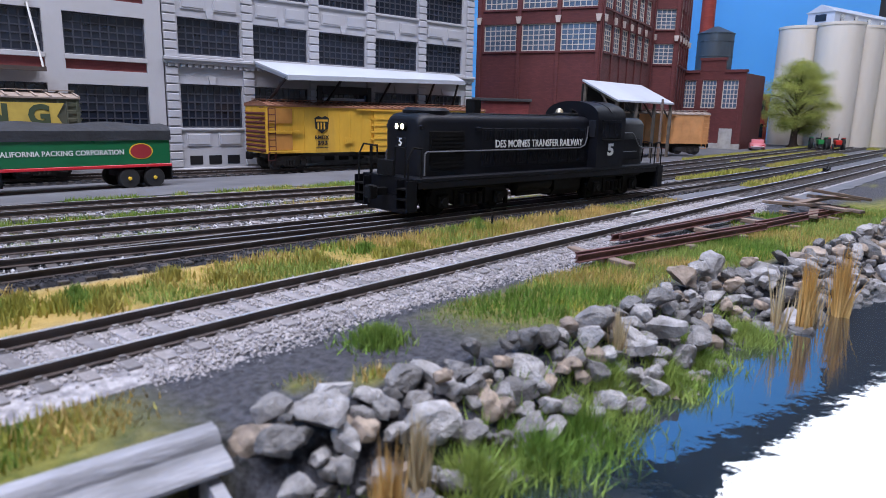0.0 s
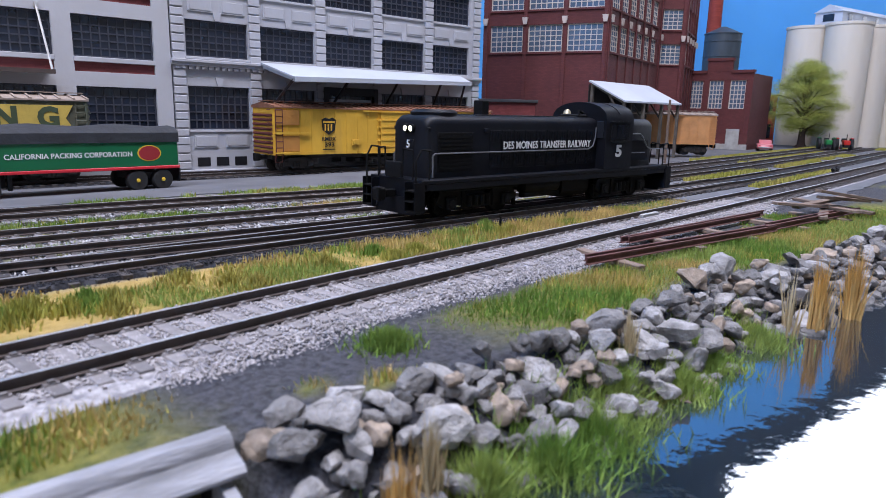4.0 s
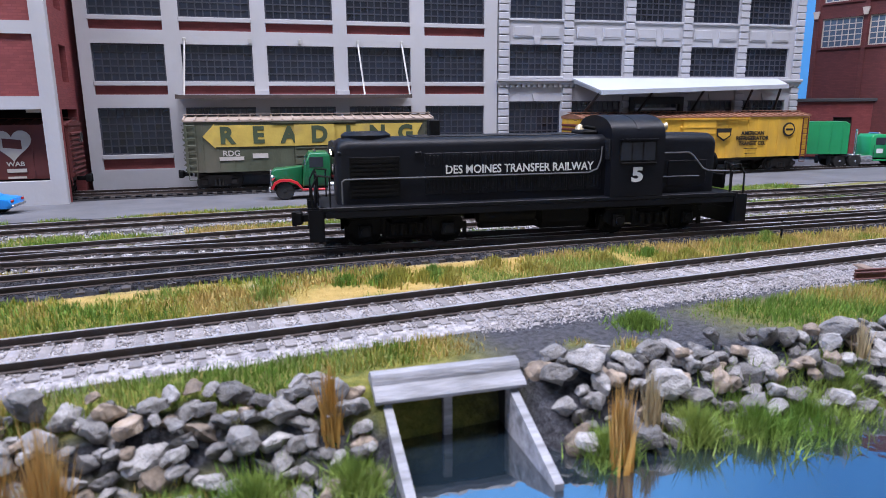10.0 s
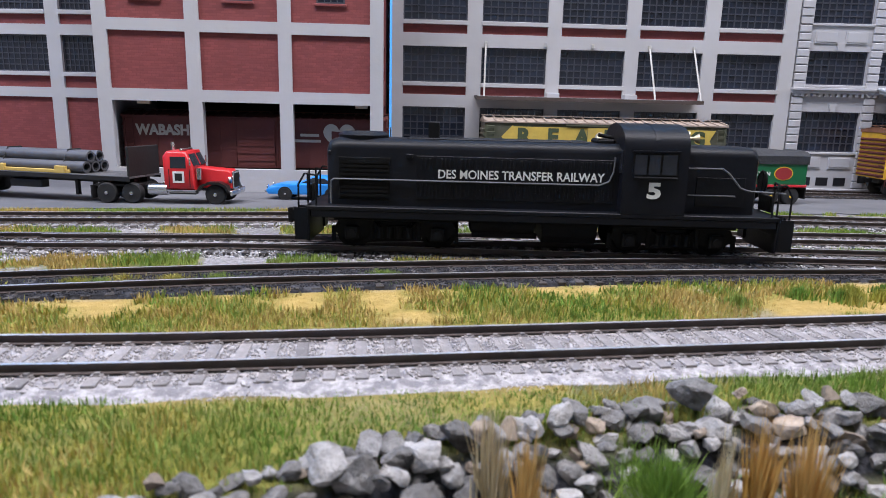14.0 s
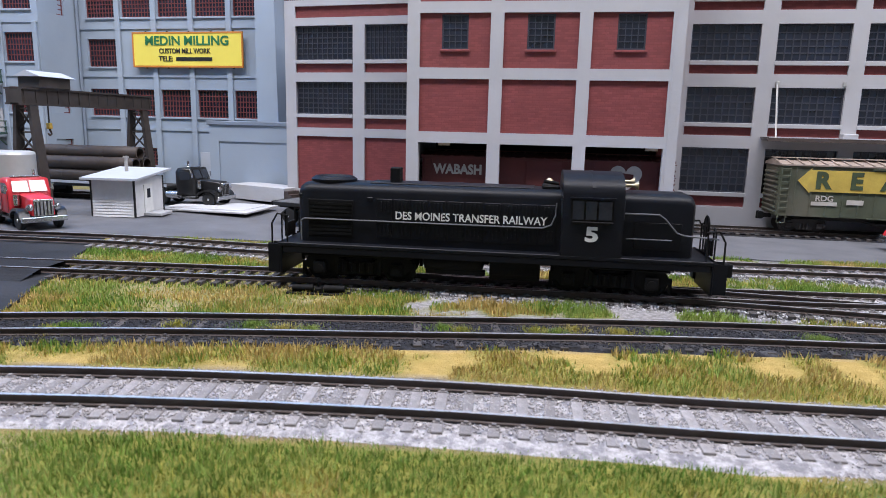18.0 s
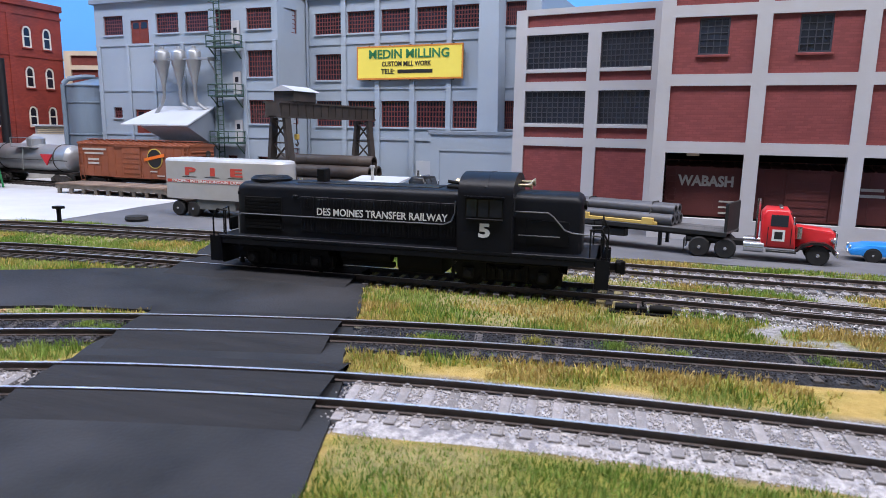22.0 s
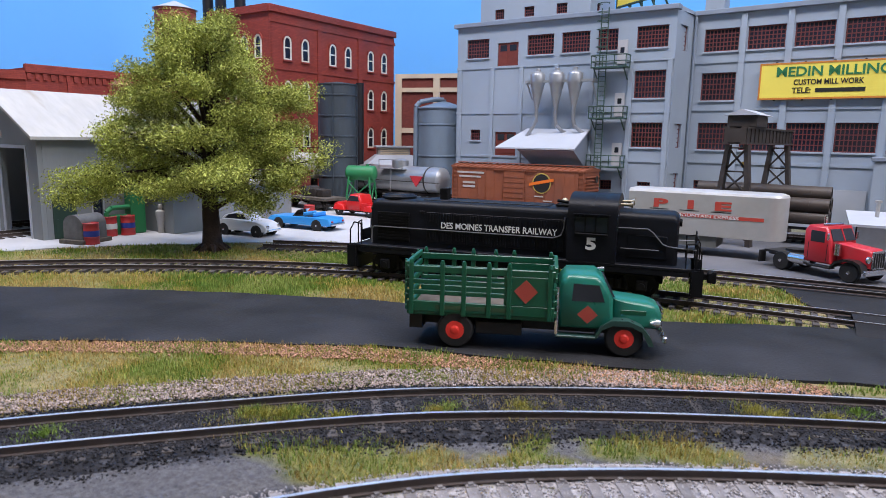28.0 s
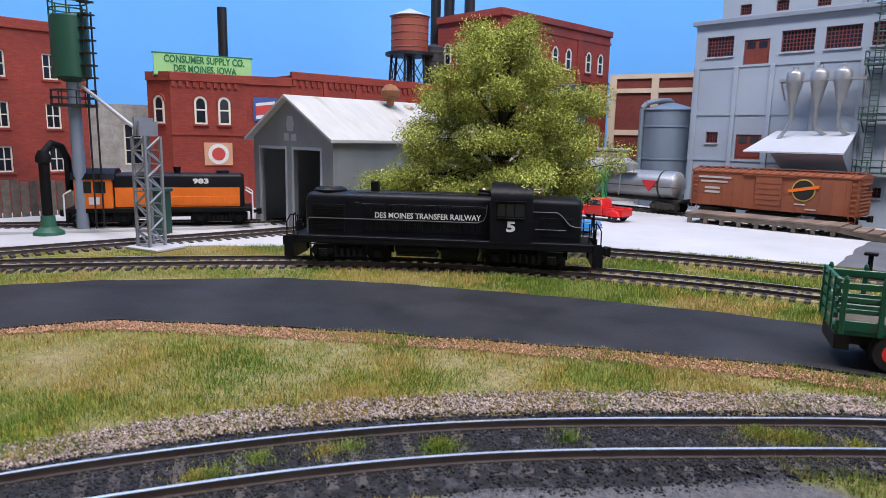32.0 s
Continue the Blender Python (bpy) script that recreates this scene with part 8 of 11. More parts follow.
def shell(prof, hw, inset=0.07, belly=None):
    """A body from its side outline, rounded towards both flanks."""
    c = np.mean(prof, 0)
    rings = []
    for y, k in ((-hw, inset), (-hw + 0.5 * inset, inset * 0.35), (-hw + 1.3 * inset, 0), (hw - 1.3 * inset, 0), (hw - 0.5 * inset, inset * 0.35), (hw, inset)):
        ring = []
        for u, z in prof:
            v = np.array([u, z]) - c
            v = v * (1 - k / max(0.25, np.linalg.norm(v)))
            ring.append((c[0] + v[0], y, c[1] + v[1]))
        rings.append(ring)
    return Shape().loft(rings)


def arch(parent, x, hw, r, material):
    """Dark wheel housings in both flanks."""
    part("wheel_arch", Shape().tube((x, -hw - 0.012, r), (x, -hw + 0.25, r), r * 1.16, n=22).tube((x, hw - 0.25, r), (x, hw + 0.012, r), r * 1.16, n=22), material, parent)


def small_car(name, at, label, col, low, cabin, glass, hw, wheels, r, hub=None, category="car", lamps=None, roof=True):
    t = thing(name, at, label, category, "parked cars")
    part("body", shell(low, hw, 0.1), col, t, smooth=50)
    if cabin:
        part("roof", shell(cabin, hw * 0.80, 0.12), col, t, smooth=50)
        c = part("window", shell(glass, hw * 0.815, 0.05), CAR_WINDOW, t)
    for x in wheels:
        arch(t, x, hw, r, UNDER)
        for y in (-hw + 0.08, hw - 0.08):
            wheel(t, x, y, r, 0.2, hub or CHROME)
    xs = [p[0] for p in low]
    f, b = max(xs), min(xs)
    part("bumper", Shape().box(f - 0.05, -hw * 0.85, 0.38, f + 0.08, hw * 0.85, 0.5, 0.03), CHROME, t)
    part("bumper", Shape().box(b - 0.08, -hw * 0.85, 0.38, b + 0.05, hw * 0.85, 0.5, 0.03), CHROME, t)
    for y in (-hw * 0.68, hw * 0.68):
        part("headlight", Shape().turn([(0.13, 0), (0.12, 0.07), (0.03, 0.1)], 14, axis="x"), CHROME, t, at=place(f - 0.1, y, 0.66))
        part("tail_light", Shape().box(b - 0.03, y - 0.1, 0.6, b + 0.05, y + 0.1, 0.72, 0.02), paint("tail_lamp_red", (0.4, 0.01, 0.01)), t)
    return t


COUPE_LOW = [(-2.15, 0.30), (-2.3, 0.50), (-2.2, 0.74), (-1.4, 0.86), (0.2, 0.90), (1.5, 0.84), (2.1, 0.70), (2.3, 0.5), (2.2, 0.30)]
small_car("sports_car", place(-11.2, 34.75, -0.2, 169), "bright blue two-seat sports coupe parked on the tarmac", paint("bright_blue_paint", (0.02, 0.22, 0.62)), COUPE_LOW,
          [(-1.55, 0.82), (-0.95, 1.22), (-0.2, 1.27), (0.35, 1.02), (0.6, 0.85)], [(-1.35, 0.88), (-0.85, 1.17), (-0.2, 1.2), (0.28, 0.98), (0.45, 0.88)], 0.88, (-1.25, 1.25), 0.33)
small_car("compact_car", place(-76.15, 25.6, 0.06, 6), "silver-grey rounded compact car parked in the yard", paint("silver_grey_paint", (0.60, 0.61, 0.63)),
          [(-2.05, 0.35), (-2.15, 0.55), (-1.85, 0.95), (-1.2, 1.1), (0.7, 1.05), (1.4, 0.98), (1.9, 0.78), (2.1, 0.5), (2.0, 0.33)],
          [(-1.8, 0.95), (-1.3, 1.32), (-0.5, 1.55), (0.25, 1.5), (0.62, 1.2), (0.75, 1.0)], [(-1.35, 1.08), (-1.0, 1.36), (-0.4, 1.46), (0.2, 1.4), (0.5, 1.1)], 0.82, (-1.3, 1.3), 0.36)
t = small_car("convertible_car", place(-75.2, 30.3, 0.06, 183), "bright blue open convertible parked in the yard", paint("sky_blue_paint", (0.03, 0.27, 0.66)),
              [(-2.6, 0.35), (-2.75, 0.6), (-2.6, 0.88), (-1.0, 0.93), (1.0, 0.9), (2.4, 0.86), (2.65, 0.65), (2.6, 0.35)], None, None, 0.95, (-1.6, 1.65), 0.36)
part("cockpit", Shape().box(-1.1, -0.75, 0.9, 0.55, 0.75, 0.96), UNDER, t)
part("windscreen", Shape().loft([[(0.5, -0.75, 0.92), (0.54, -0.75, 0.92), (0.54, 0.75, 0.92), (0.5, 0.75, 0.92)], [(0.12, -0.68, 1.35), (0.16, -0.68, 1.35), (0.16, 0.68, 1.35), (0.12, 0.68, 1.35)]]), CHROME, t)
for x in (-0.35, -1.15):
    part("seat", Shape().box(x - 0.15, -0.7, 0.94, x + 0.05, 0.7, 1.22, 0.05), paint("sky_blue_paint", (0, 0, 0)), t)
small_car("sedan_car", place(89.3, 24.8, 0.06, 18), "faded pink and white sedan parked by the far silos", paint("pink_car_paint", (0.50, 0.14, 0.16)), COUPE_LOW,
          [(-1.5, 0.84), (-1.1, 1.3), (0.3, 1.32), (0.8, 0.86)], [(-1.35, 0.9), (-1.0, 1.24), (0.25, 1.25), (0.65, 0.9)], 0.88, (-1.3, 1.3), 0.33)


def pickup():
    red = paint("pickup_red_paint", (0.62, 0.02, 0.02))
    t = thing("pickup_truck", place(-76.65, 39.0, 0.06, 177), "glossy red pickup truck parked in the yard", "pickup truck", "parked cars")
    part("hood", shell([(0.75, 0.5), (0.75, 1.2), (1.9, 1.12), (2.25, 0.95), (2.3, 0.5)], 0.72, 0.14), red, t, smooth=50)
    part("cab", shell([(-0.75, 0.45), (-0.75, 1.3), (-0.55, 1.78), (0.4, 1.82), (0.85, 1.2), (0.85, 0.45)], 0.86, 0.16), red, t, smooth=50)
    part("window", shell([(-0.62, 1.25), (-0.48, 1.68), (0.36, 1.7), (0.72, 1.25)], 0.875, 0.05), CAR_WINDOW, t)
    part("bed", Shape().box(-2.5, -0.8, 0.5, -0.78, 0.8, 0.62).box(-2.5, -0.86, 0.5, -0.78, -0.78, 1.12, 0.03).box(-2.5, 0.78, 0.5, -0.78, 0.86, 1.12, 0.03).box(-2.5, -0.78, 0.62, -2.42, 0.78, 1.1).box(-0.86, -0.78, 0.62, -0.78, 0.78, 1.1), red, t)
    for x in (-1.7, 1.5):
        for y in (-0.82, 0.82):
            part("fender", shell([(x - 0.62, 0.45), (x - 0.5, 0.85), (x, 1.0), (x + 0.5, 0.85), (x + 0.62, 0.45)], 0.18, 0.08).moved(Matrix.Translation((0, y, 0))), red, t, smooth=50)
            wheel(t, x, y + (0.06 if y > 0 else -0.06), 0.38, 0.22, CHROME)
    part("chassis", Shape().box(-2.4, -0.6, 0.35, 2.2, 0.6, 0.5), UNDER, t)
    part("bumper", Shape().box(2.3, -0.85, 0.45, 2.42, 0.85, 0.6, 0.03), CHROME, t)
    part("grille", Shape().box(2.24, -0.5, 0.6, 2.34, 0.5, 0.9, 0.02), CHROME, t)


pickup()


def tractor(at, label, col, hub, fender=None, rears=2, stack=True, group="trucks", sleeper=False, wheelbase=4.2):
    """A conventional truck tractor: bonnet, cab, wings, radiator, chassis, fuel tanks, lamps and wheels. Its front axle stands at x = 0."""
    t = thing("truck_tractor", at, label, "truck", group)
    fender = fender or col
    part("chassis", Shape().box(-wheelbase - 1.3, -0.42, 0.62, 0.6, 0.42, 0.86).box(-wheelbase - 1.2, -0.9, 0.80, -wheelbase + 0.9, 0.9, 0.92), UNDER, t)
    part("hood", shell([(-1.0, 0.75), (-1.0, 1.78), (0.55, 1.66), (0.68, 1.5), (0.68, 0.75)], 0.55, 0.10), col, t, smooth=50)
    part("radiator_grille", Shape().box(0.66, -0.46, 0.72, 0.76, 0.46, 1.6, 0.04), CHROME, t)
    for i in range(5):
        part("grille_bar", Shape().box(0.76, -0.38 + i * 0.17, 0.8, 0.79, -0.33 + i * 0.17, 1.5), UNDER, t)
    part("cab", shell([(-2.45, 0.7), (-2.5, 2.3), (-2.3, 2.55), (-1.35, 2.55), (-1.05, 1.85), (-0.95, 0.7)], 1.02, 0.12), col, t, smooth=50)
    w = part("side_window", Shape().box(-2.1, -1.035, 1.75, -1.35, -1.0, 2.3, 0.01).box(-2.1, 1.0, 1.75, -1.35, 1.035, 2.3, 0.01), CAR_WINDOW, t)
    part("windscreen", Shape().loft([[(-1.09, -0.82, 1.86), (-1.0, -0.82, 1.86), (-1.0, 0.82, 1.86), (-1.09, 0.82, 1.86)], [(-1.34, -0.78, 2.42), (-1.26, -0.78, 2.42), (-1.26, 0.78, 2.42), (-1.34, 0.78, 2.42)]]), CAR_WINDOW, t)
    part("screen_bar", Shape().loft([[(-1.03, -0.03, 1.86), (-0.97, -0.03, 1.86), (-0.97, 0.03, 1.86), (-1.03, 0.03, 1.86)], [(-1.3, -0.03, 2.44), (-1.23, -0.03, 2.44), (-1.23, 0.03, 2.44), (-1.3, 0.03, 2.44)]]), col, t)
    part("door_line", Shape().box(-2.2, -1.03, 0.85, -2.17, -1.01, 1.7).box(-1.2, -1.03, 0.85, -1.17, -1.01, 1.7), UNDER, t)
    for y in (-0.88, 0.88):
        o = 1 if y > 0 else -1
        prof = [(-0.95, 0.62), (-0.7, 0.95), (-0.3, 1.12), (0.25, 1.12), (0.58, 0.95), (0.72, 0.6), (0.62, 0.6), (0.48, 0.86), (0.2, 1.0), (-0.28, 1.0), (-0.62, 0.86), (-0.85, 0.62)]
        part("fender", Shape().prism(prof, "y", y - 0.24, y + 0.24), fender, t, smooth=50)
        part("running_board", Shape().box(-2.2, y - 0.2, 0.5, -0.9, y + 0.2, 0.6, 0.02), fender, t)
        part("fuel_tank", Shape().tube((-3.2, y, 0.7), (-2.3, y, 0.7), 0.27, n=14), CHROME, t)
        part("headlight", Shape().turn([(0.05, -0.12), (0.17, 0), (0.17, 0.08), (0.03, 0.12)], 14, axis="x"), CHROME, t, at=place(0.62, y * 0.72, 1.2))
        part("mirror", Shape().box(-1.15, y * 1.25 - 0.06, 1.9, -1.1, y * 1.25 + 0.06, 2.25, 0.01).tube((-1.12, y * 1.15, 2.0), (-1.12, y * 1.25, 2.0), 0.02, n=5), CHROME, t)
        wheel(t, 0, y, 0.5, 0.28, hub)
        for k in range(rears):
            wheel(t, -wheelbase - 0.6 + k * 1.2 if rears == 2 else -wheelbase, y, 0.5, 0.5, hub)
        part("mud_flap", Shape().box(-wheelbase - 1.35, y - 0.25, 0.2, -wheelbase - 1.3, y + 0.25, 0.85), UNDER, t)
    part("bumper", Shape().box(0.72, -1.08, 0.45, 0.86, 1.08, 0.72, 0.04), CHROME, t)
    part("roof_lamps", Shape().box(-1.75, -0.7, 2.55, -1.6, 0.7, 2.66, 0.03), CHROME, t)
    if stack:
        part("exhaust_pipe", Shape().tube((-2.62, 0.75, 0.8), (-2.62, 0.75, 2.9), 0.09, n=10), CHROME, t)
        part("air_cleaner", Shape().tube((-0.85, -0.72, 1.2), (-0.85, -0.72, 1.75), 0.16, n=12), CHROME, t)
    part("fifth_wheel", Shape().tube((-wheelbase, 0, 0.92), (-wheelbase, 0, 1.06), 0.5, n=16), UNDER, t)
    return t


def bogie(t, x, hub, two=True):
    part("axle_frame", Shape().box(x - 0.9, -0.8, 0.55, x + 0.9, 0.8, 0.85), UNDER, t)
    for k in ((-0.6, 0.6) if two else (0,)):
        for y in (-0.92, 0.92):
            wheel(t, x + k, y, 0.5, 0.48, hub)


# red tractor with a flatbed of steel pipes
HUB_W = CHROME
tr = tractor(place(-15.55, 32.6, -0.11, -9), "red truck tractor with black wings and chrome bumper", paint("truck_red_paint", (0.55, 0.02, 0.025)), HUB_W, paint("gloss_black_paint", (0.012, 0.012, 0.013)), wheelbase=4.6)
part("door_emblem", Shape().box(-2.0, -1.045, 1.05, -1.45, -1.03, 1.6), LETTER, tr, "white square door emblem")
part("emblem_core", Shape().box(-1.9, -1.055, 1.15, -1.55, -1.045, 1.5), INK, tr)
f = thing("flatbed_trailer", place(-19.8, 33.3, -0.13, -22), "black flatbed trailer with plank deck and bulkhead", "trailer", "trucks")
for i in range(6):
    part("deck_plank", Shape().box(-11.4, -1.15 + i * 0.385, 1.22, 0.6, -0.79 + i * 0.385, 1.32, 0.01), mat("grey_deck_plank", (0.09, 0.09, 0.095), 0.7, var=0.3, size=0.6, rand=0.25) if i == 0 else bpy.data.materials["grey_deck_plank"], f)
part("frame", Shape().box(-11.3, -0.6, 0.92, 0.4, -0.4, 1.22).box(-11.3, 0.4, 0.92, 0.4, 0.6, 1.22).box(-11.4, -1.2, 1.08, -11.3, 1.2, 1.34).box(-11.4, -1.2, 1.1, 0.6, -1.16, 1.3).box(-11.4, 1.16, 1.1, 0.6, 1.2, 1.3), UNDER, f)
part("bulkhead", Shape().box(0.45, -1.15, 1.32, 0.6, 1.15, 2.75, 0.03), UNDER, f, "black steel bulkhead")
part("landing_leg", Shape().box(-2.9, -0.7, 0.25, -2.75, -0.5, 1.0).box(-2.9, 0.5, 0.25, -2.75, 0.7, 1.0), UNDER, f)
part("tool_box", Shape().box(-6.5, -1.0, 0.55, -4.6, -0.5, 0.95, 0.03), UNDER, f)
bogie(f, -9.6, HUB_W)
PIPE = mat("dark_grey_pipe", (0.09, 0.09, 0.10), 0.5, 0.2, var=0.15, size=1)
for k, (y, z) in enumerate(((-0.62, 1.62), (0.0, 1.62), (0.62, 1.62), (-0.31, 2.12), (0.31, 2.12))):
    s = Shape().turn([(0.20, -3.0), (0.29, -3.0), (0.29, 3.0), (0.20, 3.0), (0.20, -3.0)], 16, axis="x")
    solo("steel_pipe", s, PIPE, place(-19.8, 33.3, -0.13, -22) @ place(-5.2, y, z), "dark grey steel pipe strapped on the flatbed", "pipe", "pipes on the flatbed")
t = thing("load_dunnage", place(-19.8, 33.3, -0.13, -22), "yellow timber dunnage and straps holding the pipes", "timber")
part("side_timber", Shape().box(-7.6, -1.05, 1.33, -2.9, -0.92, 1.5, 0.02), paint("yellow_timber", (0.55, 0.38, 0.10), 0.6), t)
for x in (-7.0, -3.4):
    part("strap", Shape().wire([(x, -0.98, 1.35), (x, -0.7, 1.95), (x, -0.4, 2.45), (x, 0.4, 2.45), (x, 0.7, 1.95), (x, 0.95, 1.35)], 0.035), UNDER, t)
    part("chock", Shape().box(x - 0.3, -1.1, 1.33, x + 0.3, -0.9, 1.68, 0.02), bpy.data.materials["yellow_timber"], t)

# green and red tractor with a covered produce trailer
GREEN = paint("dark_green_truck_paint", (0.010, 0.12, 0.045))
HUB_Y = paint("yellow_hub_paint", (0.70, 0.45, 0.03), 0.5)
tractor(place(3.95, 33.7, -0.14, 170), "green truck tractor with red wings", GREEN, UNDER, paint("wing_red_paint", (0.50, 0.02, 0.03)), rears=1, stack=False, wheelbase=3.4)
f = thing("produce_trailer", place(7.2, 33.3, -0.14, 177), "dark green trailer with black tarpaulin and red emblems", "trailer", "trucks")
part("box_body", Shape().box(-9.0, -1.15, 1.15, 0.6, 1.15, 2.35, 0.03), GREEN, f)
part("skirt_rail", Shape().box(-9.05, -1.2, 1.02, 0.65, 1.2, 1.16, 0.02), paint("wing_red_paint", (0, 0, 0)), f, "red skirt rail")
s = Shape().loft([[(x, -1.2, 2.3), (x, -1.2, 2.75), (x, -0.9, 2.98 + 0.05 * math.sin(x * 2.4)), (x, 0, 3.08 + 0.06 * math.sin(x * 1.7)), (x, 0.9, 2.98), (x, 1.2, 2.75), (x, 1.2, 2.3)] for x in np.linspace(-9.05, 0.65, 20)], closed=True)
part("tarpaulin", s, mat("black_tarpaulin", (0.025, 0.027, 0.032), 0.8, var=0.3, size=0.8, fine=0.2, bump=0.3), f, "sagging black tarpaulin")
for x in (-0.8, -7.6):
    part("emblem", Shape().tube((x, 1.15, 1.78), (x, 1.17, 1.78), 0.40, n=24).moved(Matrix.Translation((x, 0, 1.78)) @ Matrix.Diagonal((1.25, 1, 0.85, 1)) @ Matrix.Translation((-x, 0, -1.78))), paint("emblem_red", (0.30, 0.03, 0.035)), f, "red oval emblem with a yellow rim")
    part("emblem_rim", Shape().tube((x, 1.14, 1.78), (x, 1.16, 1.78), 0.45, n=24).moved(Matrix.Translation((x, 0, 1.78)) @ Matrix.Diagonal((1.25, 1, 0.85, 1)) @ Matrix.Translation((-x, 0, -1.78))), HUB_Y, f)
lettering("lettering", "CALIFORNIA PACKING CORPORATION", 0.22, LETTER, f, place(-4.2, 1.158, 1.75, 180), depth=0.008, width=5.2)
bogie(f, -7.6, HUB_Y)
part("rear_flap", Shape().box(-9.1, -1.1, 0.35, -9.04, 1.1, 1.02), UNDER, f)
part("landing_leg", Shape().box(-1.9, -0.7, 0.3, -1.75, -0.5, 1.05).box(-1.9, 0.5, 0.3, -1.75, 0.7, 1.05), UNDER, f)

# green tractor and trailer by the dock office
BRIGHT = paint("bright_green_truck_paint", (0.015, 0.26, 0.09))
tr = tractor(place(51.4, 31.7, -0.1, -24), "bright green truck tractor with chrome fittings", BRIGHT, CHROME)
part("door_emblem", Shape().box(-2.0, -1.045, 1.1, -1.5, -1.03, 1.45), LETTER, tr)
f = thing("box_trailer", place(47.0, 33.6, -0.16, -30), "bright green box trailer", "trailer", "trucks")
part("box_body", shell([(-8.0, 1.1), (-8.0, 3.6), (0.3, 3.6), (0.6, 3.4), (0.6, 1.1)], 1.2, 0.08), BRIGHT, f)
for i in range(10):
    part("side_rib", Shape().box(-7.6 + i * 0.85, -1.235, 1.2, -7.52 + i * 0.85, -1.195, 3.45), BRIGHT, f)
bogie(f, -6.4, CHROME)

# silver van trailer with red tractor
tr = tractor(place(-41.3, 30.8, 0.05, -37), "red truck tractor with black wings and chrome grille", paint("van_red_paint", (0.50, 0.025, 0.035)), CHROME, bpy.data.materials["gloss_black_paint"], rears=1, wheelbase=3.6)
f = thing("van_trailer", place(-45.6, 35.3, 0.06, -4), "silver van trailer with red stripe and rounded nose", "trailer", "trucks")
SILVER = mat("brushed_silver_van", (0.46, 0.45, 0.43), 0.42, 0.3, var=0.12, size=2.5, fine=0.4, bump=0.04)
def van_ring(z, k=0.0):
    pts = [(-7.8, -1.2 + k), (0.0, -1.2 + k)] + [(0.0 + (0.9 - k) * math.sin(a), -(1.2 - k) * math.cos(a)) for a in np.linspace(0.3, math.pi - 0.3, 8)] + [(0.0, 1.2 - k), (-7.8, 1.2 - k)]
    return [(x, y, z) for x, y in pts]
part("van_body", Shape().loft([van_ring(1.15), van_ring(3.55)]), SILVER, f)
part("van_roof", Shape().loft([van_ring(3.55), van_ring(3.68, 0.06), van_ring(3.74, 0.25)]), mat("bright_van_roof", (0.60, 0.60, 0.60), 0.35, 0.4, var=0.1), f)
RED_INK = paint("red_stripe_paint", (0.48, 0.06, 0.04), 0.5)
part("stripe", Shape().box(-7.7, -1.215, 2.2, -0.2, -1.198, 2.4), RED_INK, f, "red side stripe")
for i, ch in enumerate("PIE"):
    lettering("letter", ch, 0.48, RED_INK, f, place(-5.9 + i * 1.75, -1.21, 2.90), depth=0.01, bold=0.03, width=(0.85, 0.35, 0.9)[i], label="red shaded letter")
    part("letter_shadow", Shape().box(-6.5 + i * 1.75, -1.212, 2.56, -5.4 + i * 1.75, -1.2, 2.60), INK, f)
lettering("lettering", "PACIFIC INTERMOUNTAIN EXPRESS", 0.17, LETTER, f, place(-4.4, -1.222, 2.29), depth=0.006, width=5.8)
part("underrun", Shape().box(-5.5, -1.1, 0.5, -2.6, 1.1, 1.15), mat("weathered_skirt", (0.12, 0.125, 0.12), 0.6, var=0.2), f)
bogie(f, -6.4, CHROME)

# black tractor with the log trailer under the crane
tractor(place(-36.6, 42.4, 0.06, -10), "black truck tractor with chrome grille and bumper", bpy.data.materials["gloss_black_paint"], CHROME, stack=True)
f = thing("pipe_trailer", place(-40.2, 43.2, 0.06, -8), "black trailer loaded under the gantry crane", "trailer", "trucks")
part("frame", Shape().box(-12, -1.1, 1.0, 0.4, 1.1, 1.25, 0.03), UNDER, f)
part("side_rail", Shape().box(-12, -1.16, 1.2, 0.4, -1.08, 1.38), ROOF_PALE, f)
bogie(f, -10, CHROME)
BROWN_PIPE = mat("brown_coated_pipe", (0.055, 0.042, 0.035), 0.5, var=0.2, size=1)
for k, (y, z) in enumerate(((-0.62, 1.75), (0.62, 1.75), (-0.62, 2.6), (0.62, 2.6), (-0.1, 3.35))):
    s = Shape().turn([(0.38, -4.2), (0.48, -4.2), (0.48, 4.2), (0.38, 4.2), (0.38, -4.2)], 18, axis="x")
    for x in (-3, -1.5, 1.5, 3):
        s.turn([(0.49, x - 0.06), (0.50, x), (0.49, x + 0.06)], 18, axis="x")
    solo("large_pipe", s, BROWN_PIPE, place(-40.2, 43.2, 0.06, -8) @ place(-6.4, y, z), "large dark brown pipe chained on a trailer", "pipe", "large pipes on the trailer")


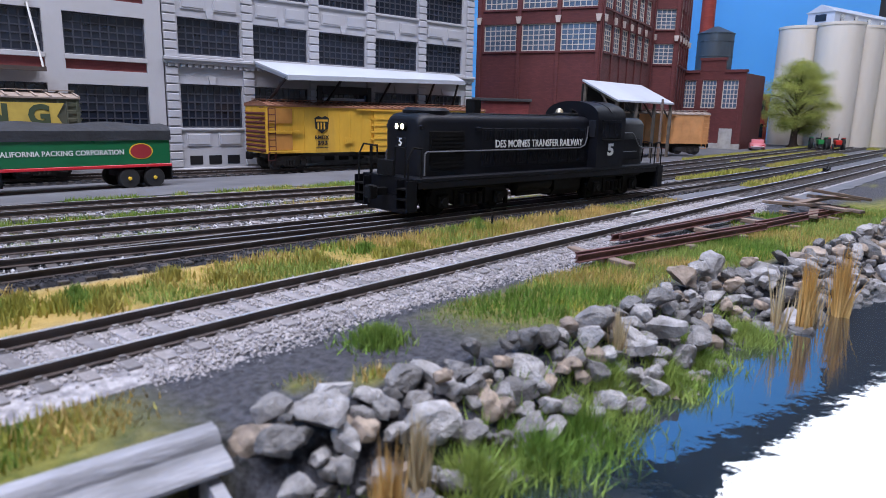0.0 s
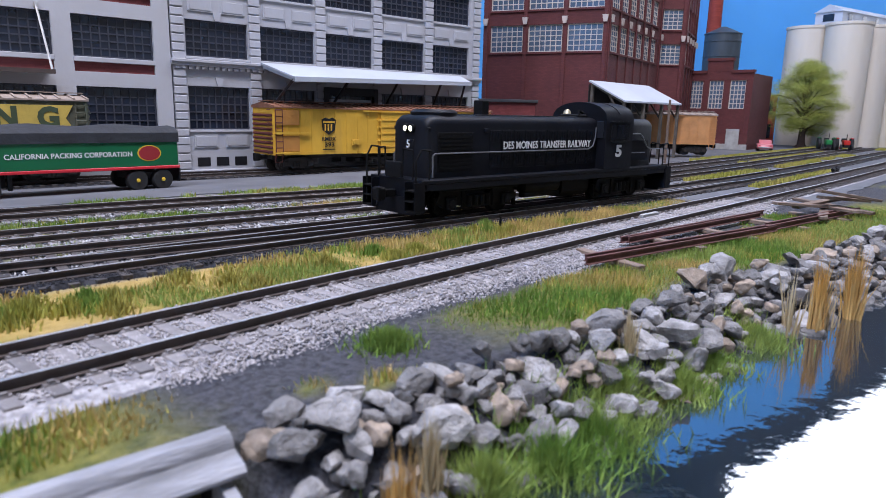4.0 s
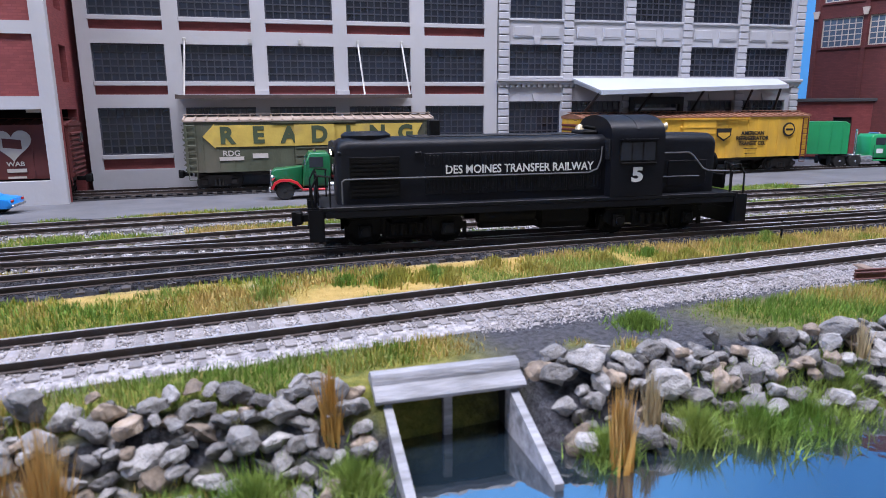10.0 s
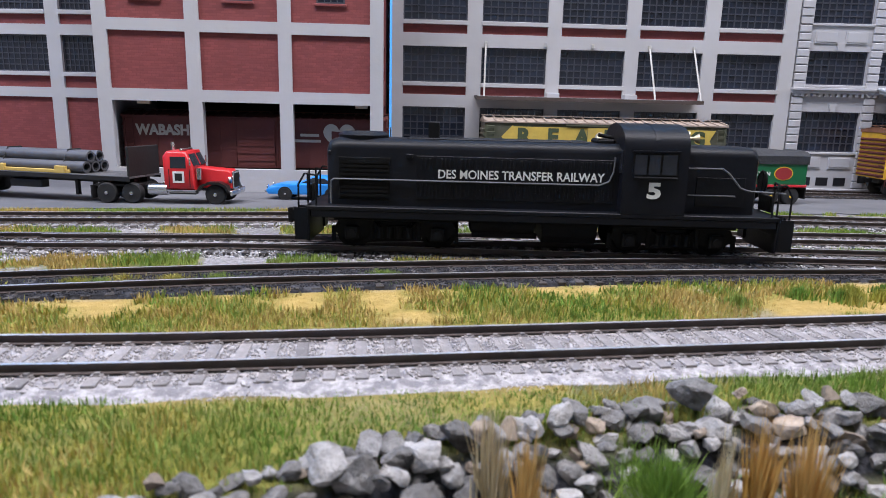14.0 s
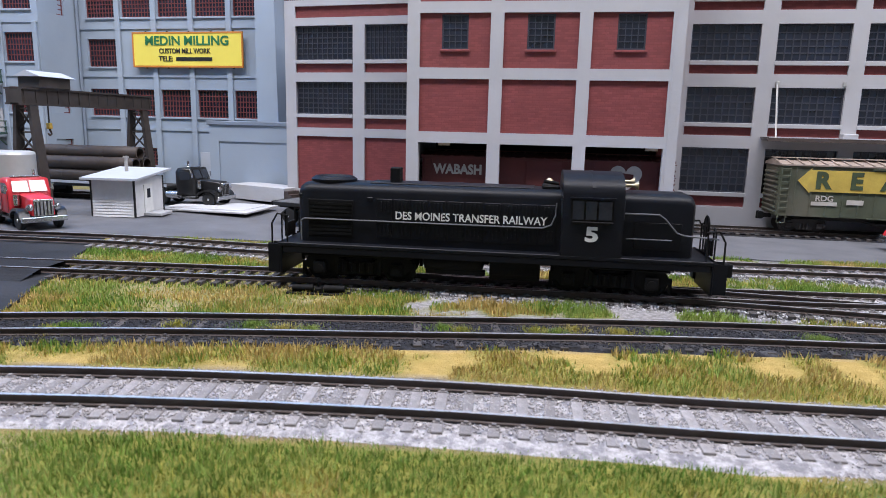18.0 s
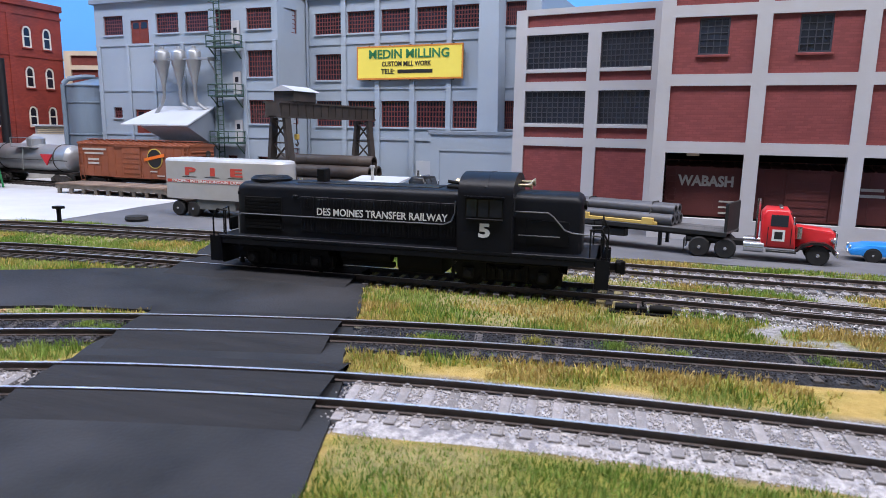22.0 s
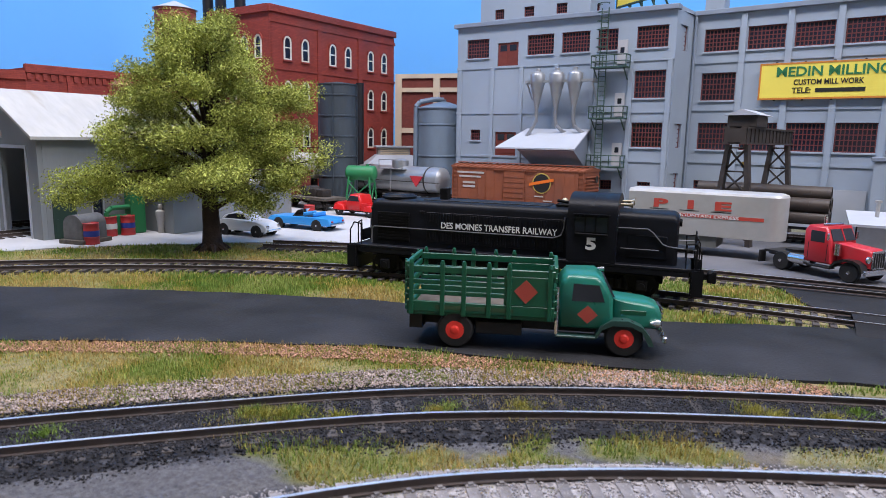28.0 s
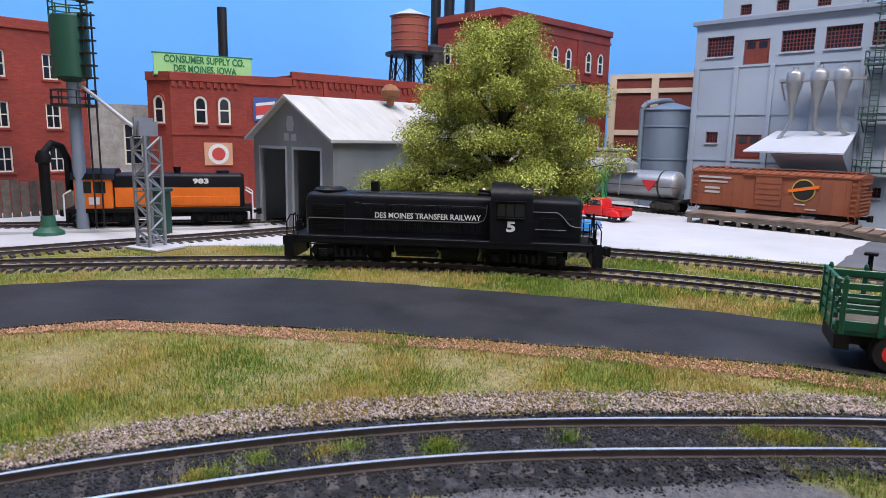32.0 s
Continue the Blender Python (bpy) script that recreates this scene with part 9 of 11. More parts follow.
def stake_truck():
    """The near green lorry with stake sides and red wheels."""
    g = paint("deep_green_lorry_paint", (0.006, 0.085, 0.042), 0.32)
    gt = paint("sea_green_cab_paint", (0.010, 0.14, 0.095), 0.3)
    hub = paint("red_hub_paint", (0.80, 0.04, 0.025), 0.5)
    dia = paint("faded_red_diamond", (0.40, 0.06, 0.04), 0.6)
    t = thing("stake_truck", place(-49.0, 13.95, 0.10, 19), "deep green stake-sided lorry with red wheels on the road", "truck", "trucks")
    t.scale = (1.02,) * 3
    x0, x1 = -6.4, -1.95
    part("chassis", Shape().box(-6.3, -0.45, 0.55, 0.6, 0.45, 0.8).box(-6.35, -0.95, 0.5, -5.95, 0.95, 0.95).box(-4.3, -1.0, 0.45, -2.9, -0.5, 0.85, 0.03), UNDER, t)
    part("bed", Shape().box(x0, -1.15, 0.98, x1, 1.15, 1.14, 0.02), g, t)
    for y in (-1.15, 1.15):
        o = 1 if y > 0 else -1
        part("sideboard", Shape().box(x0, y - 0.05, 1.1, x1, y + 0.05, 1.42, 0.02), g, t)
        part("slat", Shape().box(x0, y - 0.04, 1.62, x1 - 1.45, y + 0.04, 1.76, 0.015), g, t)
        part("slat", Shape().box(x0, y - 0.04, 1.95, x1 - 1.45, y + 0.04, 2.09, 0.015), g, t)
        part("slat", Shape().box(x0, y - 0.04, 2.3, x1, y + 0.04, 2.5, 0.015), g, t)
        part("sign_panel", Shape().box(x1 - 1.5, y - 0.045, 1.42, x1 - 0.2, y + 0.045, 2.3, 0.015), g, t)
        part("diamond", Shape().prism([(x1 - 0.85, 1.5), (x1 - 0.5, 1.87), (x1 - 0.85, 2.22), (x1 - 1.2, 1.87)], "y", y + o * 0.045, y + o * 0.06), dia, t, "faded red diamond emblem")
        for x in (x0 + 0.15, x0 + 1.1, x0 + 1.75, x0 + 2.5, x0 + 3.1, x0 + 4.3):
            part("stake", Shape().box(x - 0.07, y + o * 0.04 - 0.05, 1.0, x + 0.07, y + o * 0.04 + 0.05, 2.6, 0.02).turn([(0.07, 2.58), (0.05, 2.68), (0.01, 2.7)], 8, (x, y + o * 0.04, 0)), g, t)
        part("small_print", Shape().box(x0 + 0.9, y + o * 0.052, 1.2, x1 - 1.2, y + o * 0.058, 1.32), paint("faded_gold_print", (0.03, 0.07, 0.03), 0.7), t, "faded gold lettering bar")
    for x in (x0, x1):
        for z in (1.2, 1.55, 1.9, 2.25, 2.55):
            part("end_slat", Shape().box(x - 0.06, -1.12, z - 0.1, x + 0.06, 1.12, z + 0.06, 0.02), g, t)
        for y in (-0.9, 0, 0.9):
            part("stake", Shape().box(x - 0.1, y - 0.06, 1.1, x - 0.04, y + 0.06, 2.65, 0.02), g, t)
    part("cab", shell([(-1.8, 0.75), (-1.85, 2.1), (-1.6, 2.38), (-0.75, 2.4), (-0.5, 2.2), (-0.25, 1.72), (-0.2, 0.75)], 0.95, 0.16), gt, t, smooth=50)
    part("side_window", Shape().prism([(-1.45, 1.62), (-0.5, 1.62), (-0.68, 2.12), (-1.42, 2.14)], "y", -0.965, -0.93), CAR_WINDOW, t)
    part("side_window", Shape().prism([(-1.45, 1.62), (-0.5, 1.62), (-0.68, 2.12), (-1.42, 2.14)], "y", 0.93, 0.965), CAR_WINDOW, t)
    part("windscreen", Shape().loft([[(-0.27, -0.75, 1.75), (-0.2, -0.75, 1.75), (-0.2, 0.75, 1.75), (-0.27, 0.75, 1.75)], [(-0.52, -0.7, 2.2), (-0.45, -0.7, 2.2), (-0.45, 0.7, 2.2), (-0.52, 0.7, 2.2)]]), CAR_WINDOW, t)
    part("hood", shell([(-0.3, 0.8), (-0.3, 1.7), (0.75, 1.6), (1.1, 1.48), (1.22, 1.2), (1.2, 0.75)], 0.62, 0.16), gt, t, smooth=50)
    part("radiator_grille", Shape().loft([[(1.12, -0.4, 0.7), (1.26, -0.3, 0.7), (1.26, 0.3, 0.7), (1.12, 0.4, 0.7)], [(1.08, -0.4, 1.45), (1.2, -0.3, 1.45), (1.2, 0.3, 1.45), (1.08, 0.4, 1.45)]]), UNDER, t)
    for i in range(5):
        part("grille_bar", Shape().box(1.2, -0.32, 0.8 + i * 0.13, 1.27, 0.32, 0.84 + i * 0.13), CHROME, t)
    part("hood_louvre", Shape().box(0.0, -0.63, 1.2, 0.75, -0.6, 1.34, 0.01), g, t)
    part("diamond", Shape().prism([(-0.98, 0.95), (-0.68, 1.22), (-0.98, 1.5), (-1.28, 1.22)], "y", -0.968, -0.95), dia, t)
    for y in (-0.86, 0.86):
        prof = [(-0.75, 0.55), (-0.6, 0.9), (-0.3, 1.1), (0.2, 1.12), (0.6, 0.95), (0.85, 0.65), (0.95, 0.4), (0.8, 0.4), (0.6, 0.8), (0.3, 0.95), (-0.25, 0.95), (-0.55, 0.8), (-0.68, 0.55)]
        part("fender", Shape().prism(prof, "y", y - 0.22, y + 0.22), paint("grey_green_wing", (0.02, 0.06, 0.05), 0.4), t, smooth=50)
        part("running_board", Shape().box(-1.9, y - 0.2, 0.5, -0.7, y + 0.2, 0.58, 0.02), bpy.data.materials["grey_green_wing"], t)
        part("headlight", Shape().turn([(0.04, -0.2), (0.14, 0), (0.13, 0.08), (0.03, 0.12)], 14, axis="x"), CHROME, t, at=place(1.05, y * 0.8, 1.0))
        part("mirror_post", Shape().tube((-1.88, y * 1.12, 0.6), (-1.88, y * 1.12, 2.0), 0.06, n=8), CHROME, t)
        w = wheel(t, 0.1, y, 0.56, 0.28, hub)
        part("hub_plate", Shape().turn([(0.03, -0.20), (0.10, -0.19), (0.14, -0.145), (0.28, -0.145), (0.31, -0.12)], 20, axis="y"), hub, w, "bright red wheel disc")
        w = wheel(t, -4.9, y + (-0.05 if y < 0 else 0.05), 0.56, 0.5, hub)
        part("hub_plate", Shape().turn([(0.03, -0.30), (0.10, -0.29), (0.14, -0.255), (0.28, -0.255), (0.31, -0.22)], 20, axis="y"), hub, w, "bright red wheel disc")
    part("bumper", Shape().box(1.2, -0.98, 0.48, 1.34, 0.98, 0.68, 0.04), CHROME, t)
    part("horn", Shape().turn([(0.05, 0), (0.08, 0.2)], 10, axis="x"), CHROME, t, at=place(-0.7, 0, 2.44))
    part("bed_floor_board", Shape().box(x0 + 0.1, -1.05, 1.14, x1 - 0.1, 1.05, 1.17), FENCE_WOOD, t)


stake_truck()


def farm_tractor(at, col, label):
    t = thing("farm_tractor", at, label, "tractor", "farm tractors")
    part("engine_hood", Shape().box(-0.2, -0.35, 0.8, 1.7, 0.35, 1.4, 0.08), col, t)
    part("seat", Shape().box(-0.9, -0.3, 1.1, -0.4, 0.3, 1.2, 0.03).box(-0.95, -0.3, 1.2, -0.85, 0.3, 1.6, 0.03), UNDER, t)
    part("chassis", Shape().box(-1.0, -0.3, 0.5, 1.6, 0.3, 0.8), UNDER, t)
    for y in (-0.85, 0.85):
        wheel(t, -0.7, y, 0.85, 0.4, col)
        wheel(t, 1.4, y * 0.75, 0.45, 0.22, col)
        part("fender", Shape().box(-1.3, y - 0.2, 1.55, -0.1, y + 0.2, 1.65, 0.04), col, t)
    part("exhaust", Shape().tube((0.9, 0, 1.4), (0.9, 0, 2.2), 0.05, n=8), UNDER, t)


farm_tractor(place(99.5, 17.9, 0.06, 200), paint("tractor_red", (0.5, 0.03, 0.02)), "red farm tractor by the silos")
farm_tractor(place(98.8, 19.8, 0.06, 200), paint("tractor_green", (0.02, 0.2, 0.05)), "green farm tractor by the silos")


# ---- rocks, water's edge and plants ----
ROCK = mat("grey_granite_rock", (0.25, 0.24, 0.235), 0.88, var=0.4, size=0.3, fine=0.07, bump=1.0, col2=(0.09, 0.085, 0.082), lo=0.48, hi=0.68, rand=0.5, spec=0.2)
ROCK_T = mat("tan_granite_rock", (0.25, 0.20, 0.155), 0.88, var=0.45, size=0.3, fine=0.06, bump=0.5, col2=(0.16, 0.13, 0.11), lo=0.5, hi=0.65, rand=0.35)
BANK = thing("rock_embankment", place(0, 0, 0), "embankment of loose grey granite rocks above the pond", "rocks")


def rock_mesh(seed, material):
    bm = bmesh.new()
    bmesh.ops.create_icosphere(bm, subdivisions=3, radius=0.5)
    r = np.random.default_rng(seed)
    planes = [(Vector(r.normal(size=3)).normalized(), 0.18 + 0.20 * r.random()) for _ in range(9)]
    o = Vector(r.random(3) * 9)
    sx, sy, sz = 1.15 + 0.3 * r.random(), 0.9 + 0.2 * r.random(), 0.72 + 0.2 * r.random()
    for v in bm.verts:
        for nrm, dd in planes:
            e = v.co.dot(nrm) - dd
            if e > 0:
                v.co -= nrm * e
        v.co += v.normal * (0.075 * noise.noise(v.co * 4.5 + o) + 0.03 * noise.noise(v.co * 13 + o))
        v.co = Vector((v.co.x * sx, v.co.y * sy, v.co.z * sz)) * U
    me = bpy.data.meshes.new("rock")
    bm.to_mesh(me)
    bm.free()
    me.materials.append(material)
    me.polygons.foreach_set("use_smooth", [True] * len(me.polygons))
    me.set_sharp_from_angle(angle=radians(16))
    return me


ROCKS = [rock_mesh(k, ROCK_T if k % 5 == 4 else ROCK) for k in range(12)]
r = np.random.default_rng(21)
taken = []
tries = 0
while len(taken) < 1250 and tries < 40000:
    tries += 1
    x = r.uniform(-14.5, 34) if r.random() < 0.85 else r.uniform(-14, 8)
    s_ = r.uniform(0.35, 2.35)
    y = bank(x) - s_ + 0.15
    if x < -13:
        y = r.uniform(0, 5.5)
        s_ = float(bank(np.array(x)) - y)
        if not 0 < s_ < 2.5:
            continue
    if abs(x - 2.3 - 0.13 * (6.8 - y)) < 1.65 and y < 7.2:
        continue
    if 5.5 < x < 15 and s_ > 1.2 and r.random() < 0.75:
        continue
    size = r.choice([r.uniform(0.26, 0.5), r.uniform(0.45, 0.85)]) * (0.95 if s_ > 0.3 else 0.7)
    if any((x - a) ** 2 + (y - b) ** 2 < (0.25 * (size + c)) ** 2 for a, b, c in taken):
        continue
    taken.append((x, y, size))
    z = float(height(np.array(x), np.array(y))) + 0.08 * size + (0.22 if r.random() < 0.3 else 0.0)
    ob = part("rock", ROCKS[r.integers(12)], None, BANK, at=place(x, y, z, r.uniform(0, 360), r.uniform(-30, 30), r.uniform(-30, 30)))
    ob.scale = (size,) * 3

# culvert with its weathered timber head and wings
WEATHERED = mat("weathered_grey_timber", (0.27, 0.27, 0.29), 0.75, var=0.4, size=0.35, fine=0.08, bump=0.5, stretch=(0.3, 2, 2), col2=(0.12, 0.12, 0.125), lo=0.5, hi=0.68)
c = thing("culvert", place(2.33, 6.72, -0.03, -7), "weathered grey box culvert with a rounded headwall and wing walls", "culvert")
c.scale = (0.9, 1.0, 0.9)
part("headwall", Shape().prism([(0.25, -0.14), (-0.46, -0.16), (-0.5, -0.08), (-0.44, 0.0), (-0.24, 0.07), (-0.19, 0.09), (-0.17, 0.2), (-0.10, 0.27), (0.06, 0.29), (0.25, 0.12)], "x", -1.5, 1.5), WEATHERED, c)
for o in (-1, 1):
    s = Shape().add([(o * 1.35, -0.2, -0.12), (o * 1.35, -2.35, -1.0), (o * 1.35, -2.35, -1.6), (o * 1.35, -0.2, -1.6), (o * 1.18, -0.2, -0.12), (o * 1.18, -2.35, -1.0), (o * 1.18, -2.35, -1.6), (o * 1.18, -0.2, -1.6)],
                    [(0, 1, 2, 3), (4, 7, 6, 5), (0, 4, 5, 1), (1, 5, 6, 2), (0, 3, 7, 4), (3, 2, 6, 7)])
    part("wing_wall", s, WEATHERED, c)
# Top, back and cheeks in near-black paint the shade inside the culvert mouth.
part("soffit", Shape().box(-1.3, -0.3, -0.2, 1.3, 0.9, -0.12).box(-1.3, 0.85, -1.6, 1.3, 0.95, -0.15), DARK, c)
part("divider", Shape().box(-0.09, -0.15, -1.6, 0.09, -0.02, -0.14, 0.01), WEATHERED, c)
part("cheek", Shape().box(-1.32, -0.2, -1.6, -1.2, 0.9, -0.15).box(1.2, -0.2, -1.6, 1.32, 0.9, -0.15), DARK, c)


def blades(name, x, y, z, tall, wide, material, label, category="grass", lean=0.35, seed=1):
    """One mesh of single grass blades, each bent to its own side."""
    q = np.random.default_rng(seed)
    n = len(x)
    a = q.uniform(0, 2 * np.pi, n)
    dx, dy = np.cos(a) * wide / 2, np.sin(a) * wide / 2
    b = q.uniform(0, 2 * np.pi, n)
    k = np.abs(q.normal(0, lean, n)) * tall
    v = np.empty((n, 3, 3))
    v[:, 0] = np.stack([x - dx, y - dy, z], 1)
    v[:, 1] = np.stack([x + dx, y + dy, z], 1)
    v[:, 2] = np.stack([x + np.cos(b) * k, y + np.sin(b) * k, z + tall * q.uniform(0.7, 1.15, n)], 1)
    me = bpy.data.meshes.new(name)
    me.vertices.add(3 * n)
    me.vertices.foreach_set("co", (v * U).ravel())
    me.loops.add(3 * n)
    me.loops.foreach_set("vertex_index", np.arange(3 * n))
    me.polygons.add(n)
    me.polygons.foreach_set("loop_start", np.arange(0, 3 * n, 3))
    me.update(calc_edges=True)
    me.materials.append(material)
    return tagged(new(name, me), label, category, kind="stuff")


def grass_mat(name, col, tip):
    m = mat(name, col, 0.7, var=0.25, size=1.2, bump=0, island=0.30, spec=0.2, col2=tip, lo=0.42, hi=0.62)
    p = m.node_tree.nodes["Principled BSDF"]
    p.inputs["Subsurface Weight"].default_value = 0.0
    return m


GRASS_G = grass_mat("fresh_green_grass", (0.13, 0.225, 0.035), (0.25, 0.32, 0.075))
GRASS_Y = grass_mat("yellowing_grass", (0.31, 0.305, 0.055), (0.40, 0.34, 0.09))
GRASS_S = grass_mat("straw_grass", (0.50, 0.36, 0.13), (0.42, 0.30, 0.10))

GXS, GYS = np.arange(-92, 36, 0.3), np.arange(-14, 31, 0.3)
GM = mask(*np.meshgrid(GXS, GYS, indexing="ij"))


def look_up(k, x, y):
    i = np.clip(((x + 92) / 0.3).round().astype(int), 0, len(GXS) - 1)
    j = np.clip(((y + 14) / 0.3).round().astype(int), 0, len(GYS) - 1)
    return GM[k][i, j]


q = np.random.default_rng(77)
N = 1900000
gx, gy = q.uniform(-88, 34, N), q.uniform(-13, 30, N)
turf = look_up(0, gx, gy)
near = np.where(gy < 13, 1.0, 0.62) * np.where(gx < -70, 0.5, 1.0)
keep = (q.random(N) < np.clip(turf * 1.25 - 0.2, 0, 1) * near) & ~((np.abs(gx - 2.3) < 1.8) & (gy < 7.5) & (gy > 3))
gx, gy, turf = gx[keep], gy[keep], turf[keep]
gz = height(gx, gy) - 0.02
tint = fractal(gx, gy, 3.2, 2) + 0.25 * (q.random(len(gx)) - 0.5) + np.where((gy > 11.5) & (gy < 16) & (gx > -42), -0.15, 0.0) + np.where((gx < -44) & (gy < 20), -0.06, 0.02)
tall = np.where((gx < -5) & (gy < 9.5), 0.8, 1.0) * (0.11 + 0.12 * smooth(0.4, 0.9, turf) * (0.5 + fractal(gx, gy, 1.6, 1)))
wide = np.where(gy < 13, 0.030, 0.05)
for k, (lo, hi, mt, lab) in enumerate(((-9, 0.36, GRASS_S, "straw-coloured dry static grass"), (0.36, 0.47, GRASS_Y, "yellowing short static grass"), (0.47, 9, GRASS_G, "fresh green static grass"))):
    sel = (tint >= lo) & (tint < hi)
    blades("grass", gx[sel], gy[sel], gz[sel], tall[sel], wide[sel], mt, lab, seed=k)


fx, fy = q.uniform(40, 112, 90000), q.uniform(11, 23, 90000)
ok = (fractal(fx, fy, 9.0, 1) + 0.25 * (fy - 15) / 8 * np.where(fx > 60, 1, -1) > 0.53) & (off_track(fx, fy, MAIN) > 1.6) & (off_track(fx, fy, SECOND) > 1.5) & (off_track(fx, fy, YARD) > 1.5) & (off_track(fx, fy, BACK) > 1.5)
fx, fy = fx[ok], fy[ok]
blades("grass", fx, fy, np.full(len(fx), 0.03), np.full(len(fx), 0.28), np.full(len(fx), 0.14), GRASS_Y, "thin yellow-green grass between the far tracks", seed=8)


def tuft(x, y, z, n, spread, tall, material, label, name="grass_tuft", lean=0.3, wide=0.05, seed=3, category="grass tuft", group="grass tufts"):
    p = np.random.default_rng(seed)
    rr, aa = np.abs(p.normal(0, 0.5, n)) * spread, p.uniform(0, 6.283, n)
    px, py = x + rr * np.cos(aa), y + rr * np.sin(aa)
    pz = np.maximum(height(px, py), -1.06) if z is None else np.full(n, z)
    b = blades(name, px, py, pz, tall * (1.15 - 0.5 * np.clip(rr / spread, 0, 1)), np.full(n, wide), material, label, category, lean, seed)
    b["group"] = group
    return b


for k, (x, y, sp, h) in enumerate(((7.4, 4.5, 1.0, 0.5), (8.6, 4.4, 1.0, 0.48), (9.8, 4.6, 0.9, 0.42), (11.4, 4.1, 0.8, 0.36), (13.0, 4.2, 0.8, 0.32), (4.5, 4.8, 0.5, 0.45), (-5.3, 6.4, 0.7, 0.85), (-1.2, 5.6, 0.8, 0.5), (-2.4, 5.4, 0.7, 0.5),
                                   (-6.6, 5.5, 0.8, 0.5), (0.3, 5.5, 0.5, 0.5), (7.3, 7.6, 0.6, 0.3), (15.2, 4.0, 0.9, 0.4), (6.2, 4.7, 0.5, 0.6))):
    tuft(x, y, None, 1100, sp, h, GRASS_G, "bright green tuft of long grass by the water", seed=100 + k, lean=0.5, wide=0.03)
for k in range(26):
    p = np.random.default_rng(900 + k)
    x = p.uniform(0, 18)
    tuft(x, float(np.interp(x, [0, 10, 18], [13.6, 13.0, 12.6])) + p.normal(0, 0.45), None, 220, 0.5, 0.3, GRASS_Y if k % 3 else GRASS_G, "bright green tuft of long grass beside the track", seed=300 + k, lean=0.3)
for k in range(44):
    p = np.random.default_rng(1700 + k)
    xy, d = curve(SECOND, 0.5)
    ok = np.flatnonzero((xy[:, 0] > -63) & (xy[:, 0] < -8) & ~inside(xy[:, 0], xy[:, 1], ROAD))
    c = xy[ok[p.integers(len(ok))]] + p.normal(0, 0.2, 2)
    tuft(c[0], c[1], 0.05, 380, 0.75, 0.17, GRASS_Y if k % 2 else GRASS_G, "low green tuft between the rails", seed=1800 + k, lean=0.5, wide=0.03)
REED = grass_mat("dry_reed", (0.45, 0.24, 0.05), (0.58, 0.38, 0.14))
REED_P = grass_mat("pale_dry_reed", (0.50, 0.42, 0.26), (0.40, 0.30, 0.16))
for k, (x, y, n, sp, h, mt) in enumerate(((0.15, 6.3, 170, 0.16, 1.15, REED), (4.5, 4.5, 190, 0.22, 1.3, REED), (5.5, 5.0, 160, 0.16, 1.2, REED_P), (10.6, 4.9, 60, 0.14, 0.8, REED_P), (17.0, 3.2, 150, 0.2, 1.6, REED), (18.9, 2.8, 150, 0.2, 1.7, REED), (17.8, 3.3, 110, 0.35, 1.4, REED_P),
                                          (-7.5, 6.0, 200, 0.2, 1.45, REED), (-7.9, 6.4, 90, 0.25, 1.4, REED_P), (-4.4, 5.6, 260, 0.25, 1.7, REED), (-3.75, 5.5, 250, 0.22, 1.7, REED), (-4.7, 5.9, 60, 0.2, 1.5, REED_P), (16.2, 3.6, 30, 0.2, 1.5, REED_P))):
    tuft(x, y, None, n, sp, h, mt, "upright clump of dry brown reeds at the water", "reed_clump", 0.10, 0.05, 500 + k, "reeds", "reed clumps")


